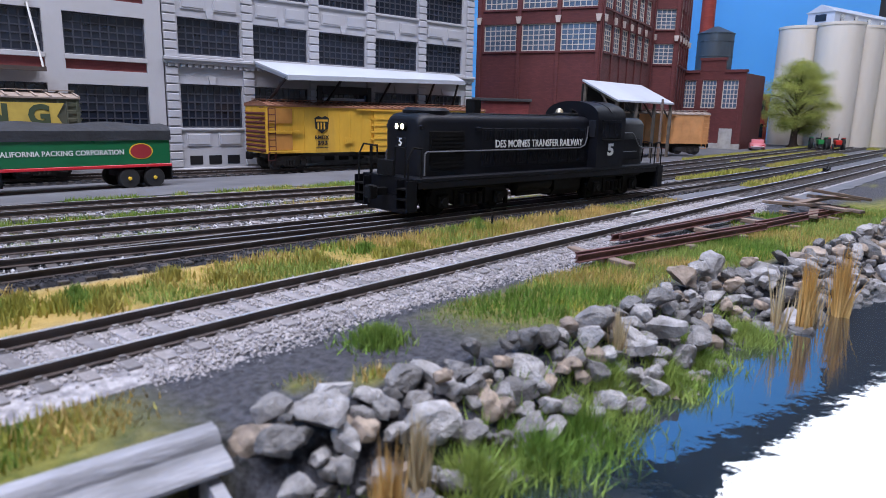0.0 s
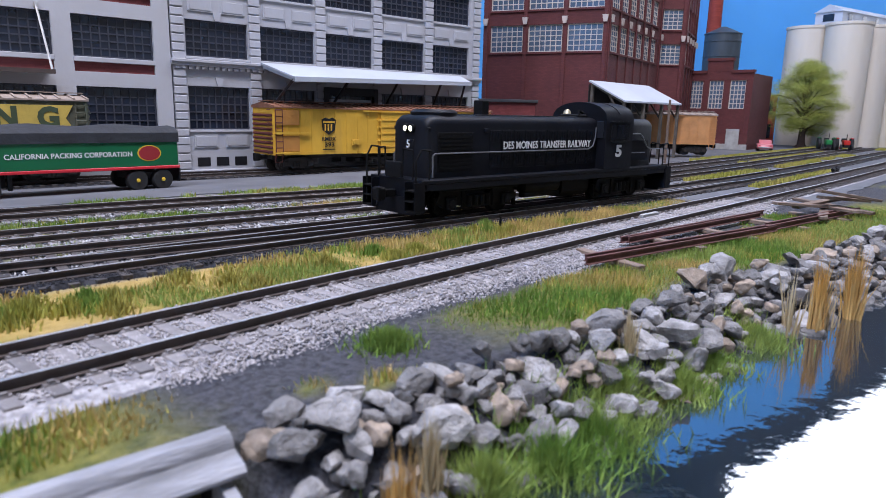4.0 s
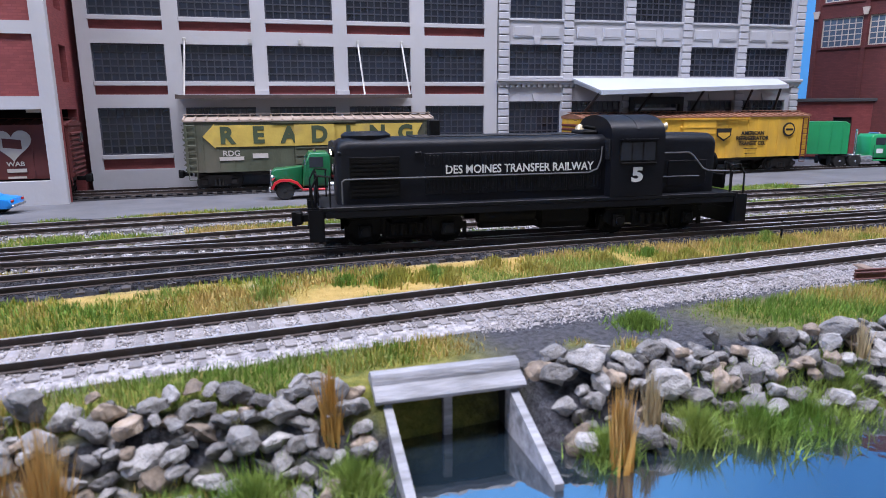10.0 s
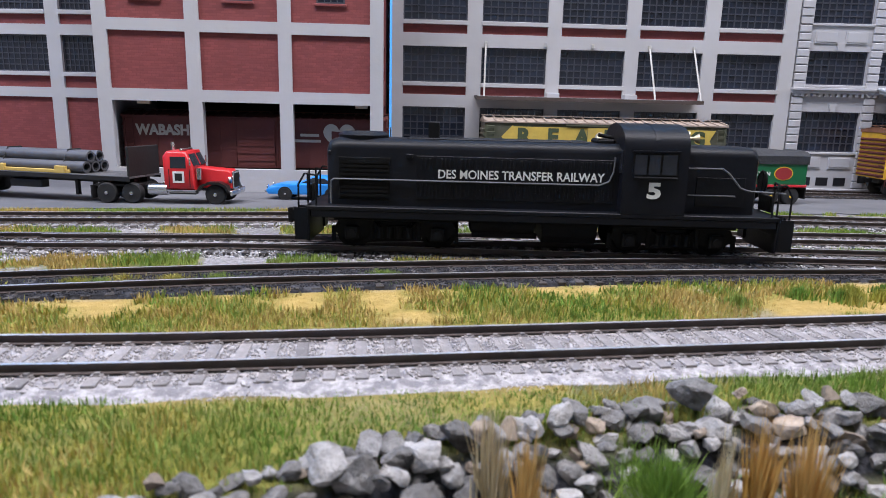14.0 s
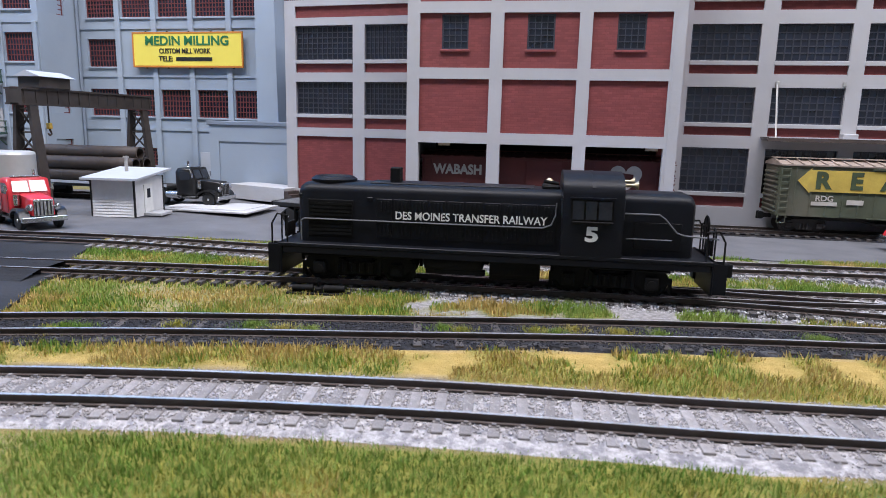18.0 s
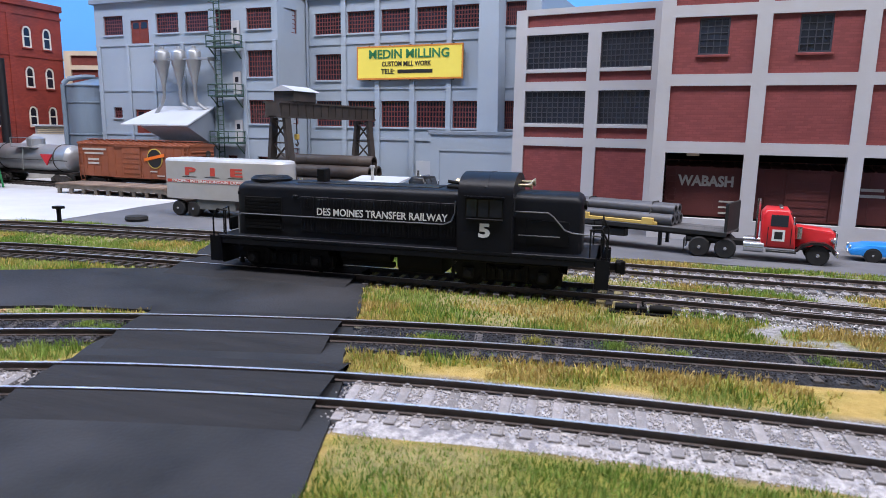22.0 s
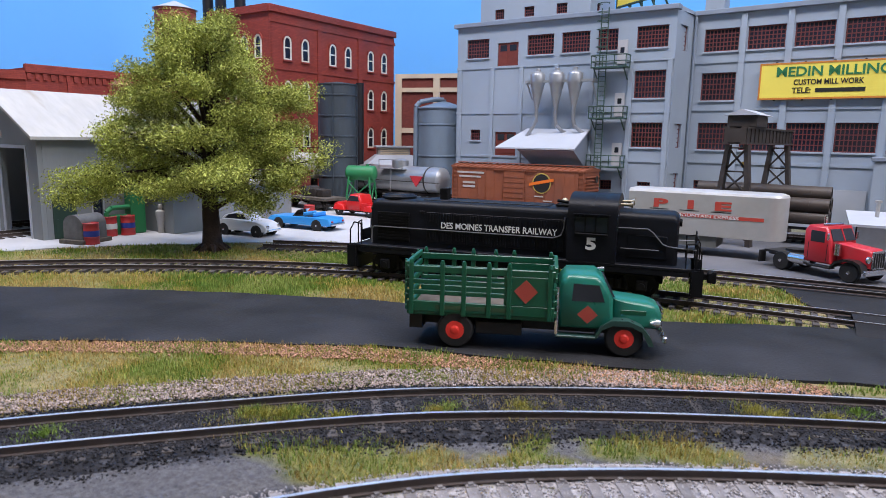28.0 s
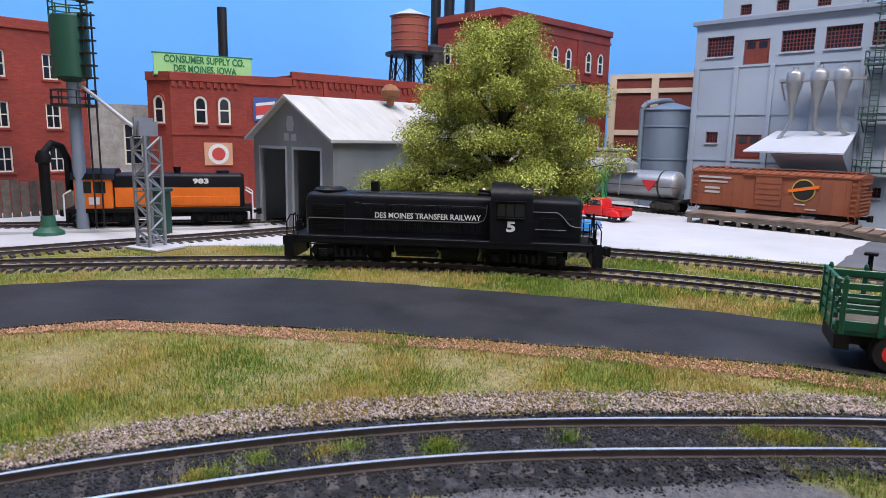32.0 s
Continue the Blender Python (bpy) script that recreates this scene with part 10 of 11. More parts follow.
def stones(points, lift, half, inner, count, material, label, seed, xr=(-64, 32), low=0.075, high=0.15, north=None, cribs=0.0):
    """Loose ballast stones strewn over a track bed."""
    p = np.random.default_rng(seed)
    xy, d = curve(points, 0.2)
    ok = (xy[:, 0] > xr[0]) & (xy[:, 0] < xr[1]) & (xy[:, 1] > -12) & ~inside(xy[:, 0], xy[:, 1], ROAD)
    i = np.flatnonzero(ok)[p.integers(0, ok.sum(), count)]
    off = p.uniform(-(north or half), half, count)
    drop = np.abs(np.abs(off) - 0.75) < 0.13
    if cribs:
        # few stones lie on the ties themselves
        far = np.abs((i * 0.2 + p.uniform(-0.1, 0.1, count)) / cribs - np.round((i * 0.2) / cribs)) * cribs
        drop |= (far < 0.16) & (np.abs(off) < 1.32) & (p.random(count) < 0.88)
    i, off = i[~drop], off[~drop]
    n = len(i)
    side = np.stack([-d[i, 1], d[i, 0]], 1)
    c = xy[i] + side * off[:, None] + p.normal(0, 0.08, (n, 2))
    z = np.interp(np.abs(off), [0, 1.15, half * 0.72, half], [0.135, 0.14, 0.07, 0.0]) + lift
    size = p.uniform(low, high, n)
    base = np.array([(1, 0, 0), (0, 1, 0), (-1, 0, 0), (0, -1, 0), (0.1, 0.1, 0.8), (0, 0, -0.7)])
    a = p.uniform(0, 6.283, n)
    jit = 1 + p.uniform(-0.35, 0.35, (n, 6, 1))
    v = base[None] * jit * size[:, None, None] * 0.5
    rot = np.stack([v[..., 0] * np.cos(a)[:, None] - v[..., 1] * np.sin(a)[:, None], v[..., 0] * np.sin(a)[:, None] + v[..., 1] * np.cos(a)[:, None], v[..., 2]], -1)
    rot += np.stack([c[:, 0], c[:, 1], z + size * 0.12], 1)[:, None]
    f = np.array([(0, 1, 4), (1, 2, 4), (2, 3, 4), (3, 0, 4), (1, 0, 5), (2, 1, 5), (3, 2, 5), (0, 3, 5)])
    idx = (np.arange(n)[:, None, None] * 6 + f[None]).reshape(-1, 3)
    me = bpy.data.meshes.new("ballast_stones")
    me.vertices.add(n * 6)
    me.vertices.foreach_set("co", (rot * U).ravel())
    me.loops.add(idx.size)
    me.loops.foreach_set("vertex_index", idx.ravel())
    me.polygons.add(len(idx))
    me.polygons.foreach_set("loop_start", np.arange(0, idx.size, 3))
    me.update(calc_edges=True)
    me.materials.append(material)
    return tagged(new("ballast_stones", me), label, "ballast", kind="stuff")


stones(MAIN, -0.05, 2.25, 0.7, 45000, STONE_W, "loose pale ballast stones along the main line", 11, (4, 32), 0.035, 0.075, 1.5, 0.56)
stones(MAIN, -0.05, 1.85, 0.7, 80000, STONE_W, "loose pale ballast stones along the main line", 19, (-64, 4), 0.035, 0.075, 1.5, 0.56)
stones(SECOND, -0.045, 1.45, 0.7, 40000, STONE_D, "loose dark cinders along the second track", 12, low=0.045, high=0.09)
EDGE = [(-43, 13.1), (-48, 11.5), (-55.5, 9.4), (-61, 6.8), (-67.5, 3.0), (-71, 0.6), (-74.4, -1.9), (-76.4, -5.2)]
stones(EDGE, -0.10, 0.55, 0.7, 12000, STONE_R, "rusty brown gravel along the road's edge", 16, (-80, -43), 0.05, 0.10)
SIDE = [(-42, 14.4), (-46.3, 12.3), (-52.8, 8.7), (-57.5, 4.9), (-61.4, 1.0), (-64.4, -3.2), (-67, -9)]
stones(SIDE, -0.10, 0.6, 0.7, 14000, STONE_P, "pinkish grey gravel beside the second track", 17, (-70, -44), 0.05, 0.10)
stones(SECOND, -0.05, 2.2, 0.7, 20000, STONE_D, "loose black cinders beside the second track", 18, (-66, -42), 0.045, 0.09)
stones(ENGINE, -0.06, 1.7, 0.7, 24000, STONE_M, "loose grey stones along the engine's track", 13, (-24, 30), 0.07, 0.12)
stones(YARD, -0.07, 1.9, 0.7, 24000, STONE_M, "loose grey stones along the yard track", 14, (-20, 30), 0.07, 0.12)
stones(BACK, -0.07, 1.8, 0.7, 24000, STONE_M, "loose grey stones along the rear track", 15, (-30, 28), 0.07, 0.12)


def tree(at, label, outline, seed, leaf_mats, leaves, trunk_h, boughs=(), thick=1.0, clump=0.86, bark_col=(0.032, 0.019, 0.014)):
    """A tapered trunk with roots, limbs that reach to an outline of (height, reach) and a crown of single leaves in loose clumps."""
    p = np.random.default_rng(seed)
    t = thing("tree", at, label, "tree")
    bark = mat("tree_bark", bark_col, 0.8, var=0.4, size=0.4, fine=0.12, bump=0.8)
    tall = outline[-1][0]
    s = Shape()
    lean = p.normal(0, 0.12, 2)
    for a in np.arange(0, 6.28, 0.9):
        s.tube((0.25 * math.cos(a), 0.25 * math.sin(a), 0.45), (1.15 * thick * math.cos(a + 0.2), 1.15 * thick * math.sin(a + 0.2), -0.08), 0.26 * thick, 0.08, n=7)
    s.tube((0, 0, -0.1), (lean[0] * 0.5, lean[1] * 0.5, trunk_h * 0.5), 0.62 * thick, 0.48 * thick, n=12)
    s.tube((lean[0] * 0.5, lean[1] * 0.5, trunk_h * 0.5), (lean[0], lean[1], trunk_h), 0.48 * thick, 0.44 * thick, n=12)
    s.tube((lean[0], lean[1], trunk_h), (lean[0] * 0.5, 0, tall * 0.93), 0.38 * thick, 0.05, n=9)
    part("trunk", s, bark, t)
    ends = []
    for k in range(30):
        z = trunk_h + (tall - trunk_h) * ((k + 0.5) / 30) ** 0.9
        a = k * 2.4 + p.normal(0, 0.25)
        reach = float(np.interp(z, [q[0] for q in outline], [q[1] for q in outline])) * p.uniform(0.74, 1.04)
        ends.append((a, reach, z, trunk_h * 0.75 + (z - trunk_h) * 0.62))
    ends += [(radians(a), reach, z, root) for a, reach, z, root in boughs]
    tips = []
    for a, reach, z, root in ends:
        end = np.array([math.cos(a) * reach, math.sin(a) * reach, z - 0.3])
        mid = np.array([math.cos(a) * reach * 0.5, math.sin(a) * reach * 0.5, max(z, root) * 0.6 + root * 0.4 + 0.35])
        s = Shape().tube((0, 0, root), mid, 0.17 * thick, 0.10, n=7).tube(mid, end, 0.10, 0.03, n=6)
        for j in range(7):
            b = mid + (end - mid) * p.uniform(-0.2, 0.95)
            e = b + np.array([p.normal(0, 1), p.normal(0, 1), p.uniform(-0.5, 0.7)]) * (0.45 + 0.09 * reach)
            s.tube(b, e, 0.04, 0.015, n=4)
            tips.append(e)
        part("limb", s, bark, t)
        tips += [end, end, mid + (end - mid) * 0.7, mid + (end - mid) * 0.45]
    tips = np.array(tips)
    k = p.integers(0, len(tips), leaves)
    loose = p.normal(0, 1, (leaves, 3))
    loose /= np.maximum(1e-6, np.linalg.norm(loose, axis=1))[:, None]
    rad = p.random(leaves) ** 0.5 * clump * p.uniform(0.7, 1.35, len(tips))[k]
    pos = tips[k] + loose * rad[:, None] * np.array([1.2, 1.2, 0.62])
    pos[:, 2] -= 0.5 * p.random(leaves) ** 3
    pos = pos[pos[:, 2] > trunk_h * 0.55]
    n = len(pos)
    size = p.uniform(0.055, 0.125, n)
    ax = p.normal(size=(n, 3))
    ax /= np.linalg.norm(ax, axis=1)[:, None]
    bx = np.cross(ax, p.normal(size=(n, 3)))
    bx /= np.linalg.norm(bx, axis=1)[:, None]
    v = np.stack([pos - bx * size[:, None] * 0.3, pos + ax * size[:, None] * 0.9, pos + bx * size[:, None] * 0.3, pos - ax * size[:, None] * 0.7], 1)
    part_of = p.integers(0, len(leaf_mats), n)
    for j, lm in enumerate(leaf_mats):
        w = v[part_of == j]
        me = bpy.data.meshes.new("crown")
        me.vertices.add(4 * len(w))
        me.vertices.foreach_set("co", (w * U).ravel())
        me.loops.add(4 * len(w))
        me.loops.foreach_set("vertex_index", np.arange(4 * len(w)))
        me.polygons.add(len(w))
        me.polygons.foreach_set("loop_start", np.arange(0, 4 * len(w), 4))
        me.update(calc_edges=True)
        me.materials.append(lm)
        tagged(part("crown", me, None, t), kind="stuff")
    return t


LEAF = [mat("olive_leaf", (0.23, 0.265, 0.045), 0.7, var=0.3, size=2.5, bump=0, island=0.45, spec=0.25), mat("yellow_green_leaf", (0.44, 0.475, 0.11), 0.7, var=0.3, size=2.5, bump=0, island=0.4, spec=0.25)]
tree(place(-73.3, 20.0, 0), "broad leafy tree with drooping yellow-green foliage and dark trunk", [(2.6, 3.4), (4.0, 4.6), (6.5, 4.6), (9.3, 4.6), (11.0, 3.4), (12.4, 2.3), (13.2, 0.9)], 4, LEAF, 230000, 2.9,
     [(225, 7.2, 3.6, 3.4), (232, 6.3, 4.6, 3.6), (218, 6.0, 4.0, 3.2), (226, 5.0, 6.9, 4.5), (45, 5.2, 9.4, 7.0), (40, 5.0, 5.2, 3.4), (50, 4.8, 7.4, 4.6), (135, 4.4, 4.5, 3.3), (315, 4.6, 4.8, 3.4)])
tree(place(104.5, 24.2, 0), "rounded leafy tree with pale green foliage by the silos", [(3.0, 2.6), (5.0, 4.2), (8.0, 4.4), (10.5, 3.2), (12.2, 0.7)], 9, LEAF, 90000, 2.4, clump=1.15)


# ---- yard fittings ----
OLD_RAIL = mat("rusty_old_rail", (0.10, 0.04, 0.035), 0.75, var=0.35, size=0.6, fine=0.1, bump=0.2)
BOARD = mat("weathered_plank", (0.18, 0.13, 0.10), 0.85, var=0.35, size=0.5, fine=0.08, bump=0.4, rand=0.25, stretch=(0.3, 2, 2))


def loose_rail(a, b, z):
    d = math.hypot(b[0] - a[0], b[1] - a[1])
    s = Shape().prism([(u, w - 0.165) for u, w in RAIL_PROFILE], "x", 0, d)
    return solo("loose_rail", s, OLD_RAIL, place(a[0], a[1], z, math.degrees(math.atan2(b[1] - a[1], b[0] - a[0]))), "rusty spare rail lying on timbers", "rail", "spare rails")


for a, b, z in (((14.6, 8.0), (24.0, 6.05), 0.16), ((14.9, 8.2), (24.2, 6.25), 0.17), ((23.4, 6.2), (31.6, 4.9), 0.2), ((18.0, 8.75), (27.8, 7.55), 0.16), ((18.2, 8.6), (27.0, 7.45), 0.15), ((24.2, 6.45), (31.0, 5.3), 0.18)):
    loose_rail(a, b, z)
for x, y, a in ((16.0, 8.1, 70), (19.5, 7.9, 80), (22.5, 7.3, 75), (26.0, 6.6, 78), (29.5, 5.9, 75)):
    solo("timber", Shape().box(-1.2, -0.14, 0, 1.2, 0.14, 0.16, 0.02), BOARD, place(x, y, 0.0, a), "weathered timber under the spare rails", "timber", "timbers under the rails")
for x, y, z, a, ry in ((29.6, 6.3, 0.5, -35, 4), (30.6, 6.0, 0.62, -25, -6), (31.2, 5.4, 0.72, -20, 5), (30.2, 5.6, 0.42, 40, 3), (31.6, 5.9, 0.35, 70, -3), (30.9, 5.2, 0.9, -30, 8), (29.2, 5.7, 0.3, 10, 0)):
    solo("plank", Shape().box(-1.7, -0.17, -0.06, 1.7, 0.17, 0.06, 0.015), BOARD, place(x, y, z, a, 0, ry), "weathered plank in a loose heap", "plank", "heap of planks")


def switch_stand(x, y, rz, label="black switch stand with a lever and rods beside the track"):
    t = thing("switch_stand", place(x, y, 0, rz), label, "switch stand", "switch stands")
    part("base", Shape().box(-1.1, -0.2, 0, 1.1, 0.2, 0.08, 0.02).box(-0.12, -0.16, 0.08, 0.12, 0.16, 0.26, 0.03), BLACK_D, t)
    for x in (-0.9, 0.2):
        part("coil", Shape().tube((x, 0, 0.2), (x + 0.7, 0, 0.2), 0.13, n=12), BLACK_D, t)
    part("lever", Shape().wire([(0, 0, 0.24), (-0.05, -0.05, 0.42), (0.08, -0.1, 0.5)], 0.03), BLACK_D, t)
    part("throw_rod", Shape().box(-0.2, 0.2, 0.08, -0.1, 1.8, 0.14), RAIL, t)


switch_stand(19.6, 14.6, -8)
switch_stand(-23.8, 19.85, 0)
switch_stand(58.2, 10.9, 0)
# ground throw with a white target
t = thing("ground_throw", place(17.6, 12.9, 0, 30), "small ground throw with a white target", "switch stand")
part("post", Shape().tube((0, 0, 0), (0, 0, 0.5), 0.04, n=8), BLACK_D, t)
part("target", Shape().box(-0.2, -0.02, 0.05, 0.35, 0.02, 0.16, 0.01), LETTER, t)
solo("rail_joint_bar", Shape().box(-0.6, -0.08, 0.3, 0.6, 0.08, 0.42, 0.02), ROD, place(22.6, 9.95, 0.05, -2), "pale joint bar on the main line rail", "joint bar")
solo("bumper_post", Shape().tube((0, 0, 0), (0, 0, 1.0), 0.12, n=8).box(-0.3, -0.2, 1.0, 0.3, 0.2, 1.15, 0.03), BLACK_D, place(-56.2, 28.6), "short black track-end post", "post")
solo("utility_pole", Shape().tube((0, 0, 0), (0, 0, 5.3), 0.13, 0.1, n=10).box(-0.12, -0.12, 4.6, 0.12, 0.12, 4.8), BOARD, place(55.0, 23.1), "plain brown wooden pole beside the yard", "pole")
solo("lorry_tyre", Shape().turn([(0.35, 0), (0.62, 0.02), (0.68, 0.14), (0.62, 0.3), (0.35, 0.32)], 20), RUBBER, place(-53.4, 31.6, 0.06), "loose black tyre lying on the ground", "tyre")


def gantry_crane():
    g = mat("dark_brown_crane_steel", (0.045, 0.036, 0.032), 0.6, var=0.3, size=0.8)
    a, b = (-48.0, 39.9), (-45.9, 50.0)
    at, ln = frame_of(a, b)
    t = thing("gantry_crane", at, "dark brown lattice gantry crane with trolley and hook", "crane")
    for y in (-1, 1):
        part("girder", Shape().box(-0.8, y * 0.55 - 0.08, 6.65, ln + 0.8, y * 0.55 + 0.08, 7.5).box(-0.8, y * 0.55 - 0.2, 7.5, ln + 0.8, y * 0.55 + 0.2, 7.62).box(-0.8, y * 0.55 - 0.2, 6.53, ln + 0.8, y * 0.55 + 0.2, 6.65), g, t)
        for i in range(14):
            u = -0.6 + i * (ln + 1.2) / 13
            part("girder_rib", Shape().box(u - 0.05, y * 0.55 + y * 0.08 - 0.06, 6.65, u + 0.05, y * 0.55 + y * 0.08 + 0.06, 7.5), g, t)
    for u in (-0.72, ln + 0.72):
        part("end_tie", Shape().box(u - 0.08, -0.47, 6.65, u + 0.08, 0.47, 7.5), g, t)
    for u in (0.0, ln):
        for y in (-1, 1):
            part("leg", Shape().loft([[(u - 0.35, y * 1.2 - 0.15, 0), (u + 0.35, y * 1.2 - 0.15, 0), (u + 0.35, y * 1.2 + 0.15, 0), (u - 0.35, y * 1.2 + 0.15, 0)], [(u - 0.3, y * 0.55 - 0.13, 6.5), (u + 0.3, y * 0.55 - 0.13, 6.5), (u + 0.3, y * 0.55 + 0.13, 6.5), (u - 0.3, y * 0.55 + 0.13, 6.5)]]), g, t)
        for k in range(4):
            z0, z1 = 0.3 + k * 1.5, 1.8 + k * 1.5
            f0, f1 = 1.2 - 0.65 * z0 / 6.5, 1.2 - 0.65 * z1 / 6.5
            for o in (-1, 1):
                part("brace", Shape().tube((u, -f0 * o, z0), (u, f1 * o, z1), 0.07, n=6), g, t)
            part("cross_tie", Shape().tube((u, -f1, z1), (u, f1, z1), 0.06, n=6), g, t)
    tr = part("trolley", Shape().box(0.4, -0.9, 7.62, 2.9, 0.9, 8.35, 0.05), g, t)
    part("trolley_roof", Shape().prism([(-1.15, 8.35), (1.15, 8.35), (0, 8.75)], "x", 0.2, 3.1), ROOF_GREY, tr)
    h = part("hook_block", Shape().box(1.6, -0.15, 5.0, 1.9, 0.15, 5.4, 0.04), paint("hook_yellow", (0.5, 0.32, 0.05), 0.5), t)
    part("cable", Shape().tube((1.75, 0, 7.6), (1.75, 0, 5.4), 0.05, n=6), MUNTIN, h)
    part("hook", Shape().wire([(1.75, 0, 5.0), (1.9, 0, 4.7), (1.75, 0, 4.55), (1.6, 0, 4.7)], 0.06), RAIL, h)


gantry_crane()


def hut():
    w = mat("white_clapboard", (0.66, 0.66, 0.66), 0.6, var=0.1, size=1.0, col2=(0.45, 0.45, 0.46), lo=0.55, hi=0.8)
    t = thing("yard_hut", place(-41.4, 35.6, 0.06), "small white clapboard hut with a mono-pitch roof", "hut")
    t.scale = (0.9, 0.9, 0.86)
    part("core", Shape().box(0.05, 0.05, 0, 2.9, 3.85, 2.62), w, t)
    for i in range(13):
        z = i * 0.2
        part("clapboard", Shape().loft([[(0, 0, z), (2.95, 0, z), (2.95, 0.05, z), (0, 0.05, z)], [(0, 0.035, z + 0.2), (2.95, 0.035, z + 0.2), (2.95, 0.05, z + 0.2), (0, 0.05, z + 0.2)]]), w, t)
        part("clapboard", Shape().loft([[(2.9, 0.05, z), (2.955, 0.05, z), (2.955, 3.9, z), (2.9, 3.9, z)], [(2.9, 0.05, z + 0.2), (2.92, 0.05, z + 0.2), (2.92, 3.9, z + 0.2), (2.9, 3.9, z + 0.2)]]), w, t)
    part("corner_board", Shape().box(2.88, -0.03, 0, 3.0, 0.06, 2.62).box(-0.03, -0.03, 0, 0.06, 0.06, 2.62).box(2.9, 3.84, 0, 3.0, 3.93, 2.62), UNDER, t)
    part("roof", Shape().loft([[(-0.4, -0.5, 2.55), (3.4, -0.5, 2.55), (3.4, 4.4, 3.0), (-0.4, 4.4, 3.0)], [(-0.4, -0.5, 2.7), (3.4, -0.5, 2.7), (3.4, 4.4, 3.15), (-0.4, 4.4, 3.15)]]), ROOF_GREY, t)
    d = part("door", Shape().box(2.96, 1.2, 0.1, 3.01, 2.3, 2.15), LETTER, t)
    part("pane", Shape().box(3.0, 1.55, 1.2, 3.03, 1.95, 1.85), CAR_WINDOW, d)
    part("chimney_pipe", Shape().tube((1.2, 2.4, 2.8), (1.2, 2.4, 3.9), 0.12, n=10).tube((1.2, 2.4, 3.9), (1.2, 2.4, 4.05), 0.2, n=10), ROD, t)
    part("step", Shape().box(3.0, 1.0, 0, 4.2, 2.6, 0.2, 0.02), CONCRETE, t)


hut()
solo("scale_plate", Shape().box(-3.2, -2.2, 0, 3.2, 2.2, 0.12, 0.02).box(-2.6, -1.6, 0.12, 2.6, 1.6, 0.15), CONCRETE, place(-35.9, 41.0, 0.05, -8), "pale concrete weighbridge plate in the tarmac", "weighbridge")
t = thing("loading_dock", place(-34.2, 46.6, 0.05, -28), "low concrete loading dock with side steps", "dock")
part("dock_body", Shape().box(-3.2, -1.0, 0, 2.4, 1.2, 1.1, 0.03), CONCRETE, t)
for i in range(4):
    part("step", Shape().box(2.4 + i * 0.35, -1.0, 0, 2.75 + i * 0.35, 0.6, 0.9 - i * 0.22), RAIL, t)
# timber ramp in front of the brown car
t = thing("timber_ramp", place(-70.95, 44.4, 0.06, -3), "long dark timber loading ramp sloping to the yard", "ramp")
for i in range(20):
    z = 0.86 - max(0, i - 13) * 0.11
    part("deck_plank", Shape().box(i * 0.8, -1.4, z - 0.12, i * 0.8 + 0.78, 1.4, z, 0.01), BOARD, t)
for y in (-1.38, 1.2):
    part("side_beam", Shape().prism([(0.0, 0.42), (0.0, 0.73), (11.1, 0.73), (16.0, 0.08), (16.0, -0.02), (13.6, -0.02), (10.8, 0.42)], "y", y, y + 0.18), FENCE_WOOD, t)
    for i in range(9):
        part("post", Shape().box(0.2 + i * 1.3, y - 0.02, -0.02, 0.5 + i * 1.3, y + 0.2, 0.41, 0.01), FENCE_WOOD, t)
# green fuel tank on its stand
GREEN_T = paint("green_tank_paint", (0.02, 0.20, 0.07), 0.5)
t = thing("fuel_tank", place(-79.95, 43.9, 0.06, 14), "green horizontal fuel tank on a steel stand", "tank")
part("drum", Shape().turn([(0.1, -1.45), (0.55, -1.38), (0.66, -1.28), (0.68, -1.2), (0.68, 1.2), (0.66, 1.28), (0.55, 1.38), (0.1, 1.45)], 22, (0, 0, 3.25), axis="x"), GREEN_T, t)
for x in (-1.0, 1.0):
    for y in (-0.6, 0.6):
        part("leg", Shape().tube((x * 1.25, y * 1.5, 0), (x, y, 2.95), 0.09, n=8), GREEN_T, t)
    part("cradle", Shape().box(x - 0.1, -0.7, 2.4, x + 0.1, 0.7, 2.62), GREEN_T, t)
    part("side_brace", Shape().tube((x * 1.2, -0.85, 0.4), (x * 1.03, 0.65, 2.3), 0.06, n=6), GREEN_T, t)
part("brace", Shape().tube((-1.2, -0.85, 0.4), (1.05, -0.66, 2.4), 0.06, n=6), GREEN_T, t)
part("brace", Shape().tube((1.2, -0.85, 0.4), (-1.05, -0.66, 2.4), 0.06, n=6), GREEN_T, t)
part("fill_cap", Shape().tube((0.6, 0, 3.9), (0.6, 0, 4.1), 0.12, n=10), GREEN_T, t)
# wooden crane car and pale tank behind the tree
t = thing("derrick_car", place(-84.8, 41.5, 0.06, -12), "old brown wooden derrick car with gear on its deck", "rail car")
part("deck", Shape().box(-4.5, -1.3, 0.9, 4.5, 1.3, 1.15, 0.02), FENCE_WOOD, t)
part("cabin", Shape().box(-3.6, -1.2, 1.15, -0.4, 1.2, 3.2, 0.03).box(-3.8, -1.4, 3.2, -0.2, 1.4, 3.4, 0.03), RED_DOOR, t)
part("cabin_window", Shape().box(-3.0, -1.23, 2.0, -2.2, -1.19, 2.8).box(-1.6, -1.23, 1.3, -0.9, -1.19, 2.8), DARK, t)
part("winch", Shape().tube((1.0, -0.8, 1.6), (1.0, 0.8, 1.6), 0.45, n=14).tube((2.2, -0.6, 1.5), (2.2, 0.6, 1.5), 0.35, n=14).box(1.4, -0.5, 1.15, 3.4, 0.5, 1.8, 0.05), CAR_IRON, t)
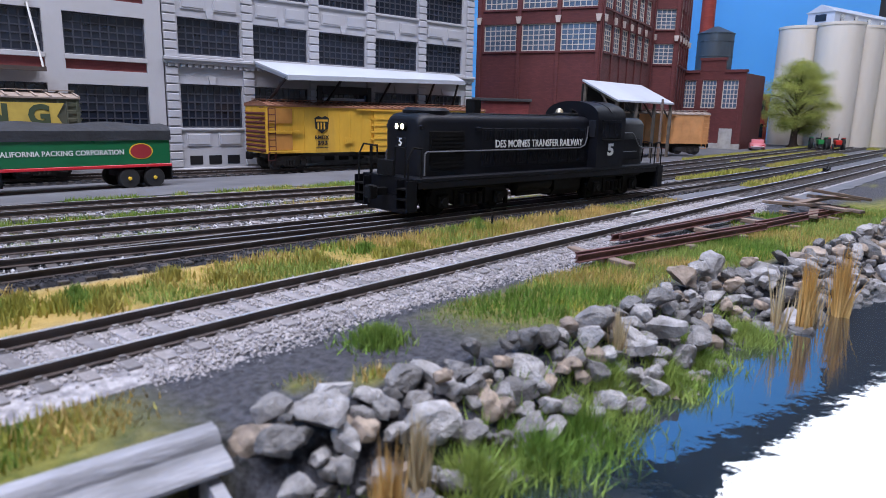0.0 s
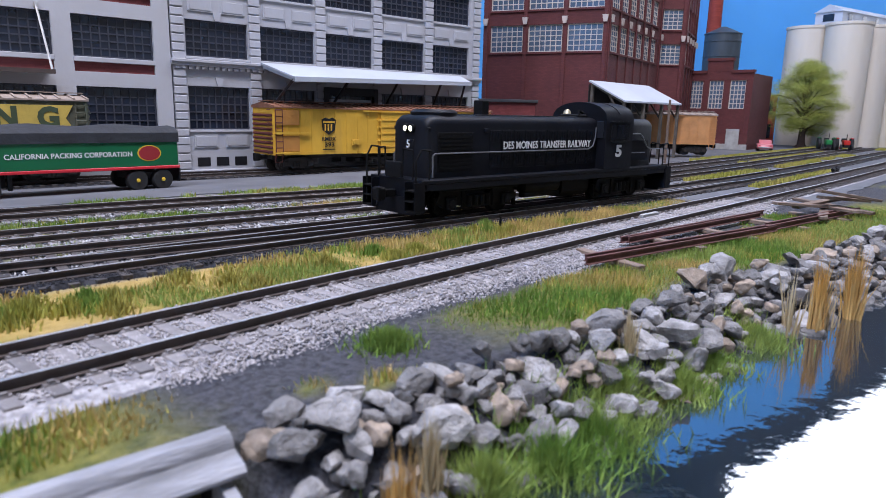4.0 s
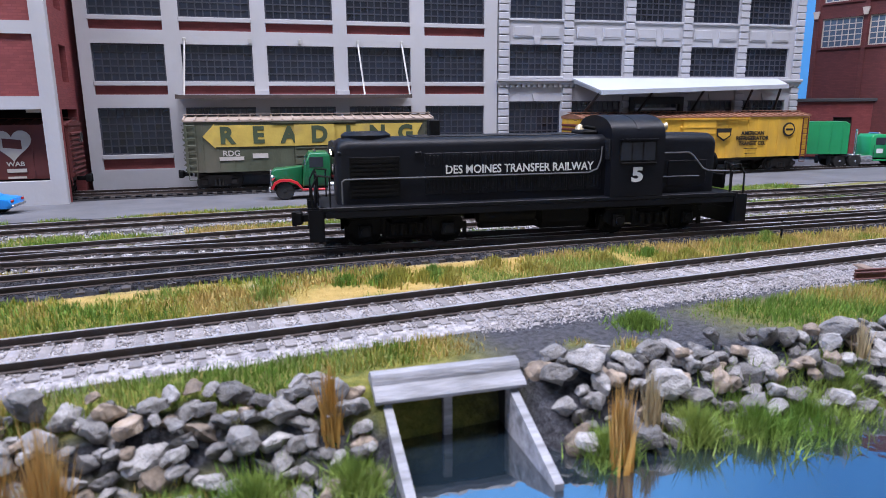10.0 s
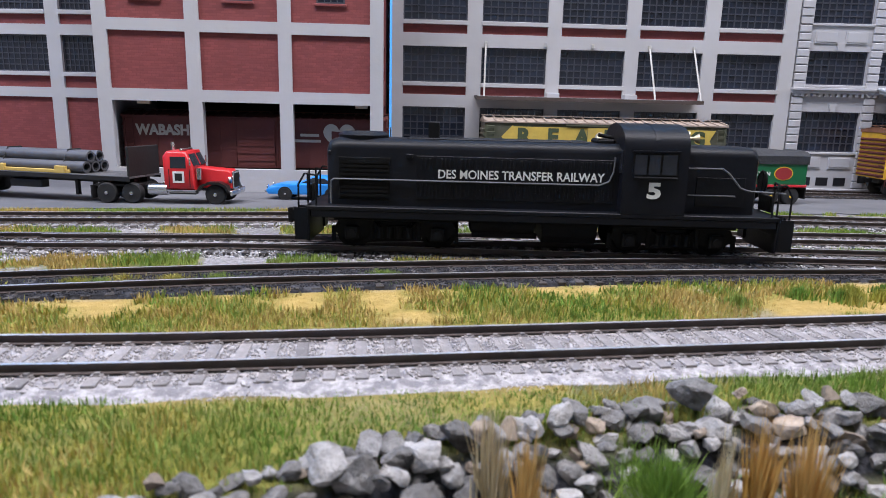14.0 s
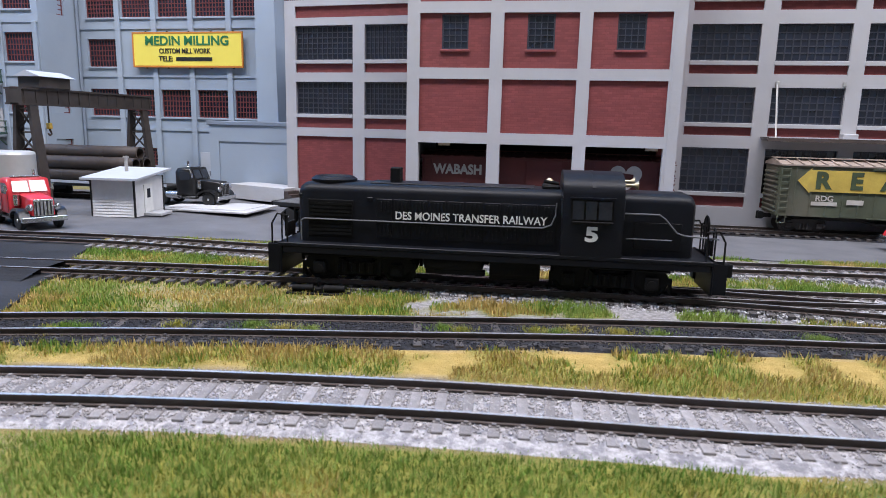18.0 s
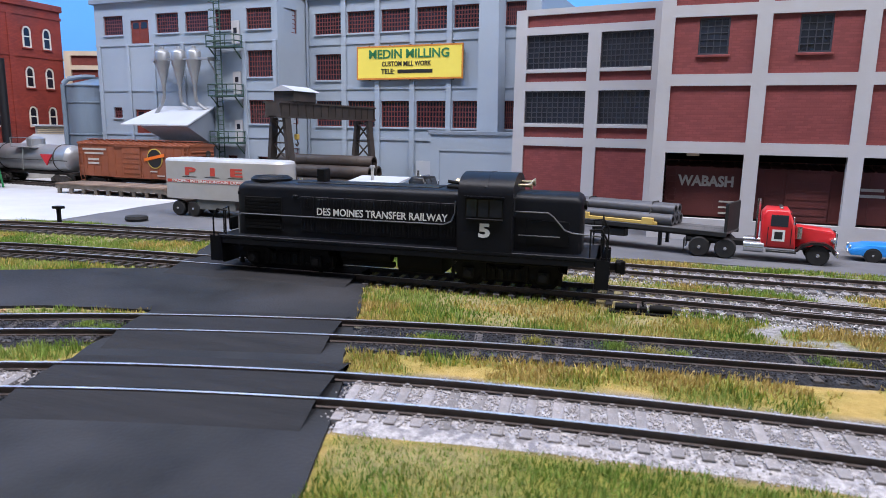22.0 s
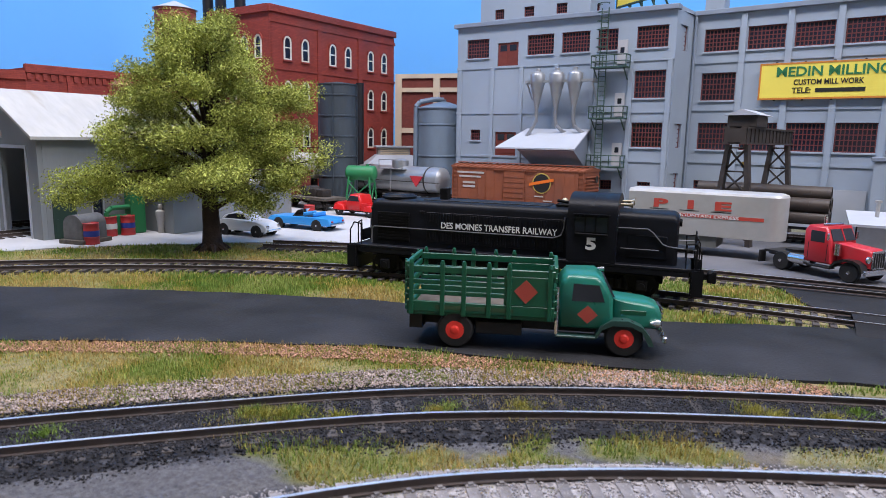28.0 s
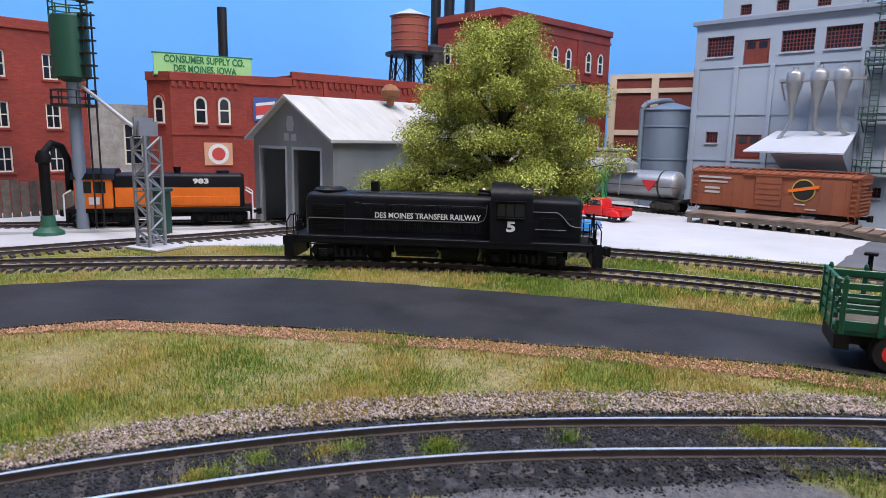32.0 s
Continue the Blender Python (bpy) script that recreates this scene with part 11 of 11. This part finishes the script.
for x in (-3.0, 3.0):
    freight_truck(t, x)
t = thing("tank_car", place(-90.5, 46.5, 0.1, -12), "weathered white tank car behind the brick silo", "tank car", "freight cars")
part("tank", Shape().turn([(0.3, -5), (1.1, -4.7), (1.25, -4.4), (1.25, 4.4), (1.1, 4.7), (0.3, 5)], 24, (0, 0, 3.6), axis="x"), mat("grimy_white_tank", (0.55, 0.53, 0.49), 0.6, var=0.2, size=1), t)
part("dome", Shape().turn([(0.7, 4.6), (0.7, 5.2), (0.1, 5.4)], 18), bpy.data.materials["grimy_white_tank"], t)
part("frame", Shape().box(-5.2, -0.8, 0.9, 5.2, 0.8, 1.2).box(-3, -0.9, 1.2, -2.6, 0.9, 2.6).box(2.6, -0.9, 1.2, 3, 0.9, 2.6), CAR_IRON, t)
freight_truck(t, -3.8), freight_truck(t, 3.8)


# ---- engine yard ----
def sand_tower():
    g = paint("dark_green_tank", (0.012, 0.075, 0.045), 0.45)
    t = thing("sand_tower", place(-96.8, 6.6, 0.06, 20), "dark green sanding tower on a grey column with a ladder", "sand tower")
    part("column", Shape().tube((0, 0, 0), (0, 0, 9.7), 0.38, n=16), MILL_D, t)
    part("tank", Shape().turn([(0.4, 9.4), (1.1, 9.7), (1.1, 13.3), (1.0, 13.4)], 24), g, t)
    s = Shape()
    for a in np.arange(0, 6.28, 0.785):
        s.tube((1.05 * math.cos(a), 1.05 * math.sin(a), 13.3), (1.05 * math.cos(a), 1.05 * math.sin(a), 14.2), 0.05, n=6)
    for z in (13.75, 14.2):
        s.wire([(1.05 * math.cos(a), 1.05 * math.sin(a), z) for a in np.linspace(0, 6.2832, 17)], 0.05)
    part("top_railing", s, g, t)
    part("platform", Shape().turn([(1.35, 7.9), (1.35, 8.05)], 20), UNDER, t)
    s = Shape()
    for z in (8.45, 8.9):
        s.wire([(1.3 * math.cos(a), 1.3 * math.sin(a), z) for a in np.linspace(0, 6.2832, 17)], 0.045)
    for a in np.arange(0, 6.28, 0.63):
        s.tube((1.3 * math.cos(a), 1.3 * math.sin(a), 8.0), (1.3 * math.cos(a), 1.3 * math.sin(a), 8.9), 0.04, n=6)
    part("platform_railing", s, UNDER, t)
    s = Shape()
    for z in np.arange(9.6, 14.2, 0.75):
        s.box(1.1, -0.35, z, 1.8, 0.35, z + 0.1, 0.02)
    part("ladder_cage", s, UNDER, t)
    part("ladder", Shape().tube((1.5, -0.3, 0.3), (1.5, -0.3, 13.6), 0.06, n=6).tube((1.5, 0.3, 0.3), (1.5, 0.3, 13.6), 0.06, n=6), UNDER, t)
    # chute to the lattice mast
    u = thing("sand_pipe", place(0, 0, 0), "pale sand pipe sloping to a lattice mast", "pipe")
    part("pipe", Shape().tube((-96.2, 6.8, 9.3), (-88.0, 6.7, 6.3), 0.11, n=8), ROD, u)


sand_tower()


def lattice_mast():
    m2 = mat("grey_lattice_steel", (0.28, 0.29, 0.32), 0.5, 0.4, var=0.15)
    t = thing("lattice_mast", place(-87.8, 6.7, 0.06, 12), "grey steel lattice mast on a concrete base", "mast")
    part("base", Shape().box(-1.0, -1.0, 0, 1.6, 1.0, 0.12, 0.02), CONCRETE, t)
    for x in (-0.5, 0.5):
        for y in (-0.5, 0.5):
            part("corner_post", Shape().box(x - 0.07, y - 0.07, 0.1, x + 0.07, y + 0.07, 6.2), m2, t)
    for k in range(8):
        z = 0.25 + k * 0.74
        for o in (-0.5, 0.5):
            a0, b0 = ((-0.5, 0.5) if k % 2 else (0.5, -0.5))
            part("brace", Shape().tube((a0, o, z), (b0, o, z + 0.74), 0.055, n=6).tube((o, a0, z), (o, b0, z + 0.74), 0.055, n=6).tube((-0.5, o, z), (0.5, o, z), 0.05, n=6), m2, t)
    part("mast_head", Shape().box(-0.25, -0.6, 6.2, -0.1, 0.6, 7.2).box(0.1, -0.6, 6.2, 0.25, 0.6, 7.0), m2, t)


lattice_mast()
t = thing("water_column", place(-96.6, 4.5, 0.06, 10), "old iron water column with a green base", "water column")
part("base", Shape().turn([(0.9, 0), (0.85, 0.2), (0.45, 0.5), (0.4, 1.2)], 16), paint("green_base_paint", (0.02, 0.10, 0.06), 0.5), t)
part("standpipe", Shape().turn([(0.3, 1.2), (0.3, 4.4), (0.45, 4.5), (0.45, 4.8), (0.25, 5.2)], 16), BLACK_D, t)
part("spout", Shape().wire([(0, 0, 5.0), (-0.3, 0.7, 5.6), (-0.6, 1.5, 5.4), (-0.7, 1.9, 4.6), (-0.7, 1.9, 2.6)], 0.22, n=10), BLACK_D, t)
t = thing("pump_cabinet", place(-92.6, 9.6, 0.06, 20), "green metal pump cabinet beside the shed track", "cabinet")
part("case", Shape().box(-0.6, -0.5, 0, 0.6, 0.5, 2.7, 0.05), paint("dark_cabinet_green", (0.012, 0.055, 0.042), 0.5), t)
part("cap", Shape().box(-0.7, -0.6, 2.7, 0.7, 0.6, 2.9, 0.04), bpy.data.materials["dark_cabinet_green"], t)
t = thing("walkway_slab", place(0, 0, 0), "pale concrete walkway between the shed tracks", "walkway")
part("slab", Shape().prism([(-104, -4), (-102.4, -4.6), (-92.2, 12.6), (-91.4, 17.2), (-93.4, 13.6)], "z", 0.07, 0.22), CONCRETE, t)
# at the shed's side wall
SA = frame_of((-94.0, 17.75), (-84.0, 16.79))[0]
SL = frame_of((-94.0, 17.75), (-84.0, 16.79))[1]
t = thing("pump_station", SA @ place(SL + 0.9, 5.4, 0.06), "green oil pump cabinets with pipes by the wall", "pump")
part("case", Shape().box(-0.4, -0.5, 0, 0.4, 0.5, 3.1, 0.06), GREEN_T, t)
part("pipe_loop", Shape().wire([(0.1, -2.0, 0), (0.1, -2.0, 1.5), (0.1, -1.7, 1.75), (0.1, -0.5, 1.75)], 0.16, n=10), GREEN_T, t)
part("tank_case", Shape().box(-0.3, -1.9, 0, 0.2, -0.6, 1.3, 0.1), GREEN_T, t)
solo("side_door", Shape().box(-0.02, -0.7, 0, 0.06, 0.7, 2.7, 0.01).box(0.05, -0.6, 0.1, 0.09, 0.6, 1.2), paint("dark_green_door", (0.02, 0.05, 0.035), 0.6), SA @ place(SL + 0.01, 1.35, 0.06), "dark green side door of the shed", "door")
t = thing("roof_ventilator", place(-87.4, 27.1, 7.8), "dull gold egg-shaped roof ventilator on the shed", "roof vent")
part("neck", Shape().tube((0, 0, 0), (0, 0, 0.5), 0.2, n=12), RUST, t)
part("bulb", Shape().turn([(0.05, -0.6), (0.3, -0.5), (0.42, -0.2), (0.42, 0.15), (0.3, 0.5), (0.05, 0.6)], 18, (0, 0, 0.72), axis="x"), BRASS, t)
DRUM = Shape().turn([(0.42, 0), (0.44, 0.03), (0.42, 0.06), (0.42, 0.4), (0.44, 0.43), (0.42, 0.46), (0.42, 0.8), (0.44, 0.83), (0.42, 0.86), (0.42, 1.2), (0.44, 1.23), (0.40, 1.26), (0.38, 1.22)], 20)
red_d, blue_d, white_d = paint("drum_red", (0.42, 0.03, 0.03), 0.5), paint("drum_blue", (0.03, 0.05, 0.30), 0.5), LETTER
for x, y, mid in ((-80.6, 17.6, blue_d), (-82.6, 20.2, white_d), (-82.2, 21.2, blue_d), (-77.5, 33.5, white_d)):
    t = thing("oil_drum", place(x, y, 0.06), "red oil drum with a coloured band", "drum", "oil drums")
    part("shell", DRUM, red_d, t)
    part("band", Shape().turn([(0.425, 0.46), (0.432, 0.48), (0.432, 0.78), (0.425, 0.8)], 20), mid, t)
t = thing("tool_locker", place(-81.6, 17.9, 0.06, 10), "weathered grey arched tool locker on a sled", "locker")
part("shell", Shape().prism([(-0.7, 0.25)] + [(0.7 * math.cos(a), 1.1 + 0.6 * math.sin(a)) for a in np.linspace(math.pi, 0, 9)] + [(0.7, 0.25)], "y", -0.9, 0.9), mat("weathered_zinc", (0.14, 0.14, 0.14), 0.6, 0.2, var=0.3, size=0.6), t)
part("sled", Shape().box(-0.9, -1.1, 0, 0.9, 1.1, 0.25, 0.03), FENCE_WOOD, t)


def figurine(name, at, label, rings, col):
    solo(name, Shape().turn(rings, 12), col, at, label, "figurine", "model figures")


figurine("figurine", place(-82.6, 22.2, 0.06), "small crouching model figure in blue", [(0.2, 0), (0.38, 0.15), (0.36, 0.5), (0.22, 0.85), (0.10, 0.92), (0.17, 1.08), (0.12, 1.25), (0.02, 1.3)], paint("figure_blue", (0.12, 0.26, 0.45), 0.7))
figurine("figurine", place(-81.2, 22.9, 0.06), "small standing model figure in grey", [(0.2, 0), (0.22, 0.7), (0.32, 1.2), (0.30, 1.45), (0.10, 1.55), (0.16, 1.7), (0.12, 1.88), (0.02, 1.92)], paint("figure_grey", (0.42, 0.40, 0.37), 0.7))


# ---- what moves ----
def motions():
    line, _ = curve(ENGINE, 0.25)
    along = np.concatenate([[0], np.cumsum(np.linalg.norm(np.diff(line, axis=0), axis=1))])

    def at_s(s):
        return np.array([np.interp(s, along, line[:, 0]), np.interp(s, along, line[:, 1])])

    times = [0, 4.2, 5.0, 5.5, 6, 6.5, 7, 7.5, 8, 8.5, 9, 9.5, 10, 10.5, 11, 11.5, 12, 12.5, 13, 13.5, 14, 14.5, 15, 15.5, 17.5, 19.5, 21.5, 23.5, 25.5, 26.5, 28.5, 30.5, 32]
    places = [22.6, 22.6, 22.0, 21.28, 20.3, 18.85, 17.35, 15.85, 14.53, 13.35, 12.06, 10.77, 9.48, 8.15, 6.83, 5.23, 3.46, 1.75, -0.12, -1.85, -3.66, -5.48, -7.29, -9.05, -16.35, -23.7, -31.05, -38.45, -46.0, -49.75, -57.35, -66.3, -72.9]
    s_keys = np.interp([-x for x in places], [-x for x in line[:, 0]], along)
    rows, front, rear, spins = [], [], [], []
    for t in np.arange(0, 32.01, 0.125):
        k = np.searchsorted(times, t)
        # a smooth pace between the keyed places
        i = min(max(k - 1, 0), len(times) - 2)
        t0, t1, s0, s1 = times[i], times[i + 1], s_keys[i], s_keys[i + 1]
        m0 = (s_keys[i + 1] - s_keys[i - 1]) / (times[i + 1] - times[i - 1]) if i else 0.0
        m1 = (s_keys[i + 2] - s_keys[i]) / (times[i + 2] - times[i]) if i + 2 < len(times) else (s1 - s0) / (t1 - t0)
        if i == 0:
            m0 = m1 = 0.0
        if i == 1:
            m0 = 0.0
        u, d = (t - t0) / (t1 - t0), t1 - t0
        s = (2 * u**3 - 3 * u**2 + 1) * s0 + (u**3 - 2 * u**2 + u) * d * m0 + (-2 * u**3 + 3 * u**2) * s1 + (u**3 - u**2) * d * m1
        a, b = at_s(s + 4.34), at_s(s - 4.34)
        c, head = (a + b) / 2, math.degrees(math.atan2(a[1] - b[1], a[0] - b[0]))
        rows.append((t, place(c[0], c[1], 0.335, head)))
        for store, o in ((front, 4.32), (rear, -4.36)):
            p, q = at_s(s + o + 1.35), at_s(s + o - 1.35)
            own = math.degrees(math.atan2(p[1] - q[1], p[0] - q[0]))
            store.append((t, place(o, 0, 0, (own - head + 180) % 360 - 180)))
        spins.append((t, math.degrees(s / 0.5)))
    walk(LOCO, rows)
    for (truck, sets), keyed in zip(LOCO_TRUCKS, (front, rear)):
        walk(truck, keyed)
        for w, ax in zip(sets, (-1.35, 1.35)):
            walk(w, [(t, place(ax, 0, 0.5, 0, 0, a)) for t, a in spins])


motions()
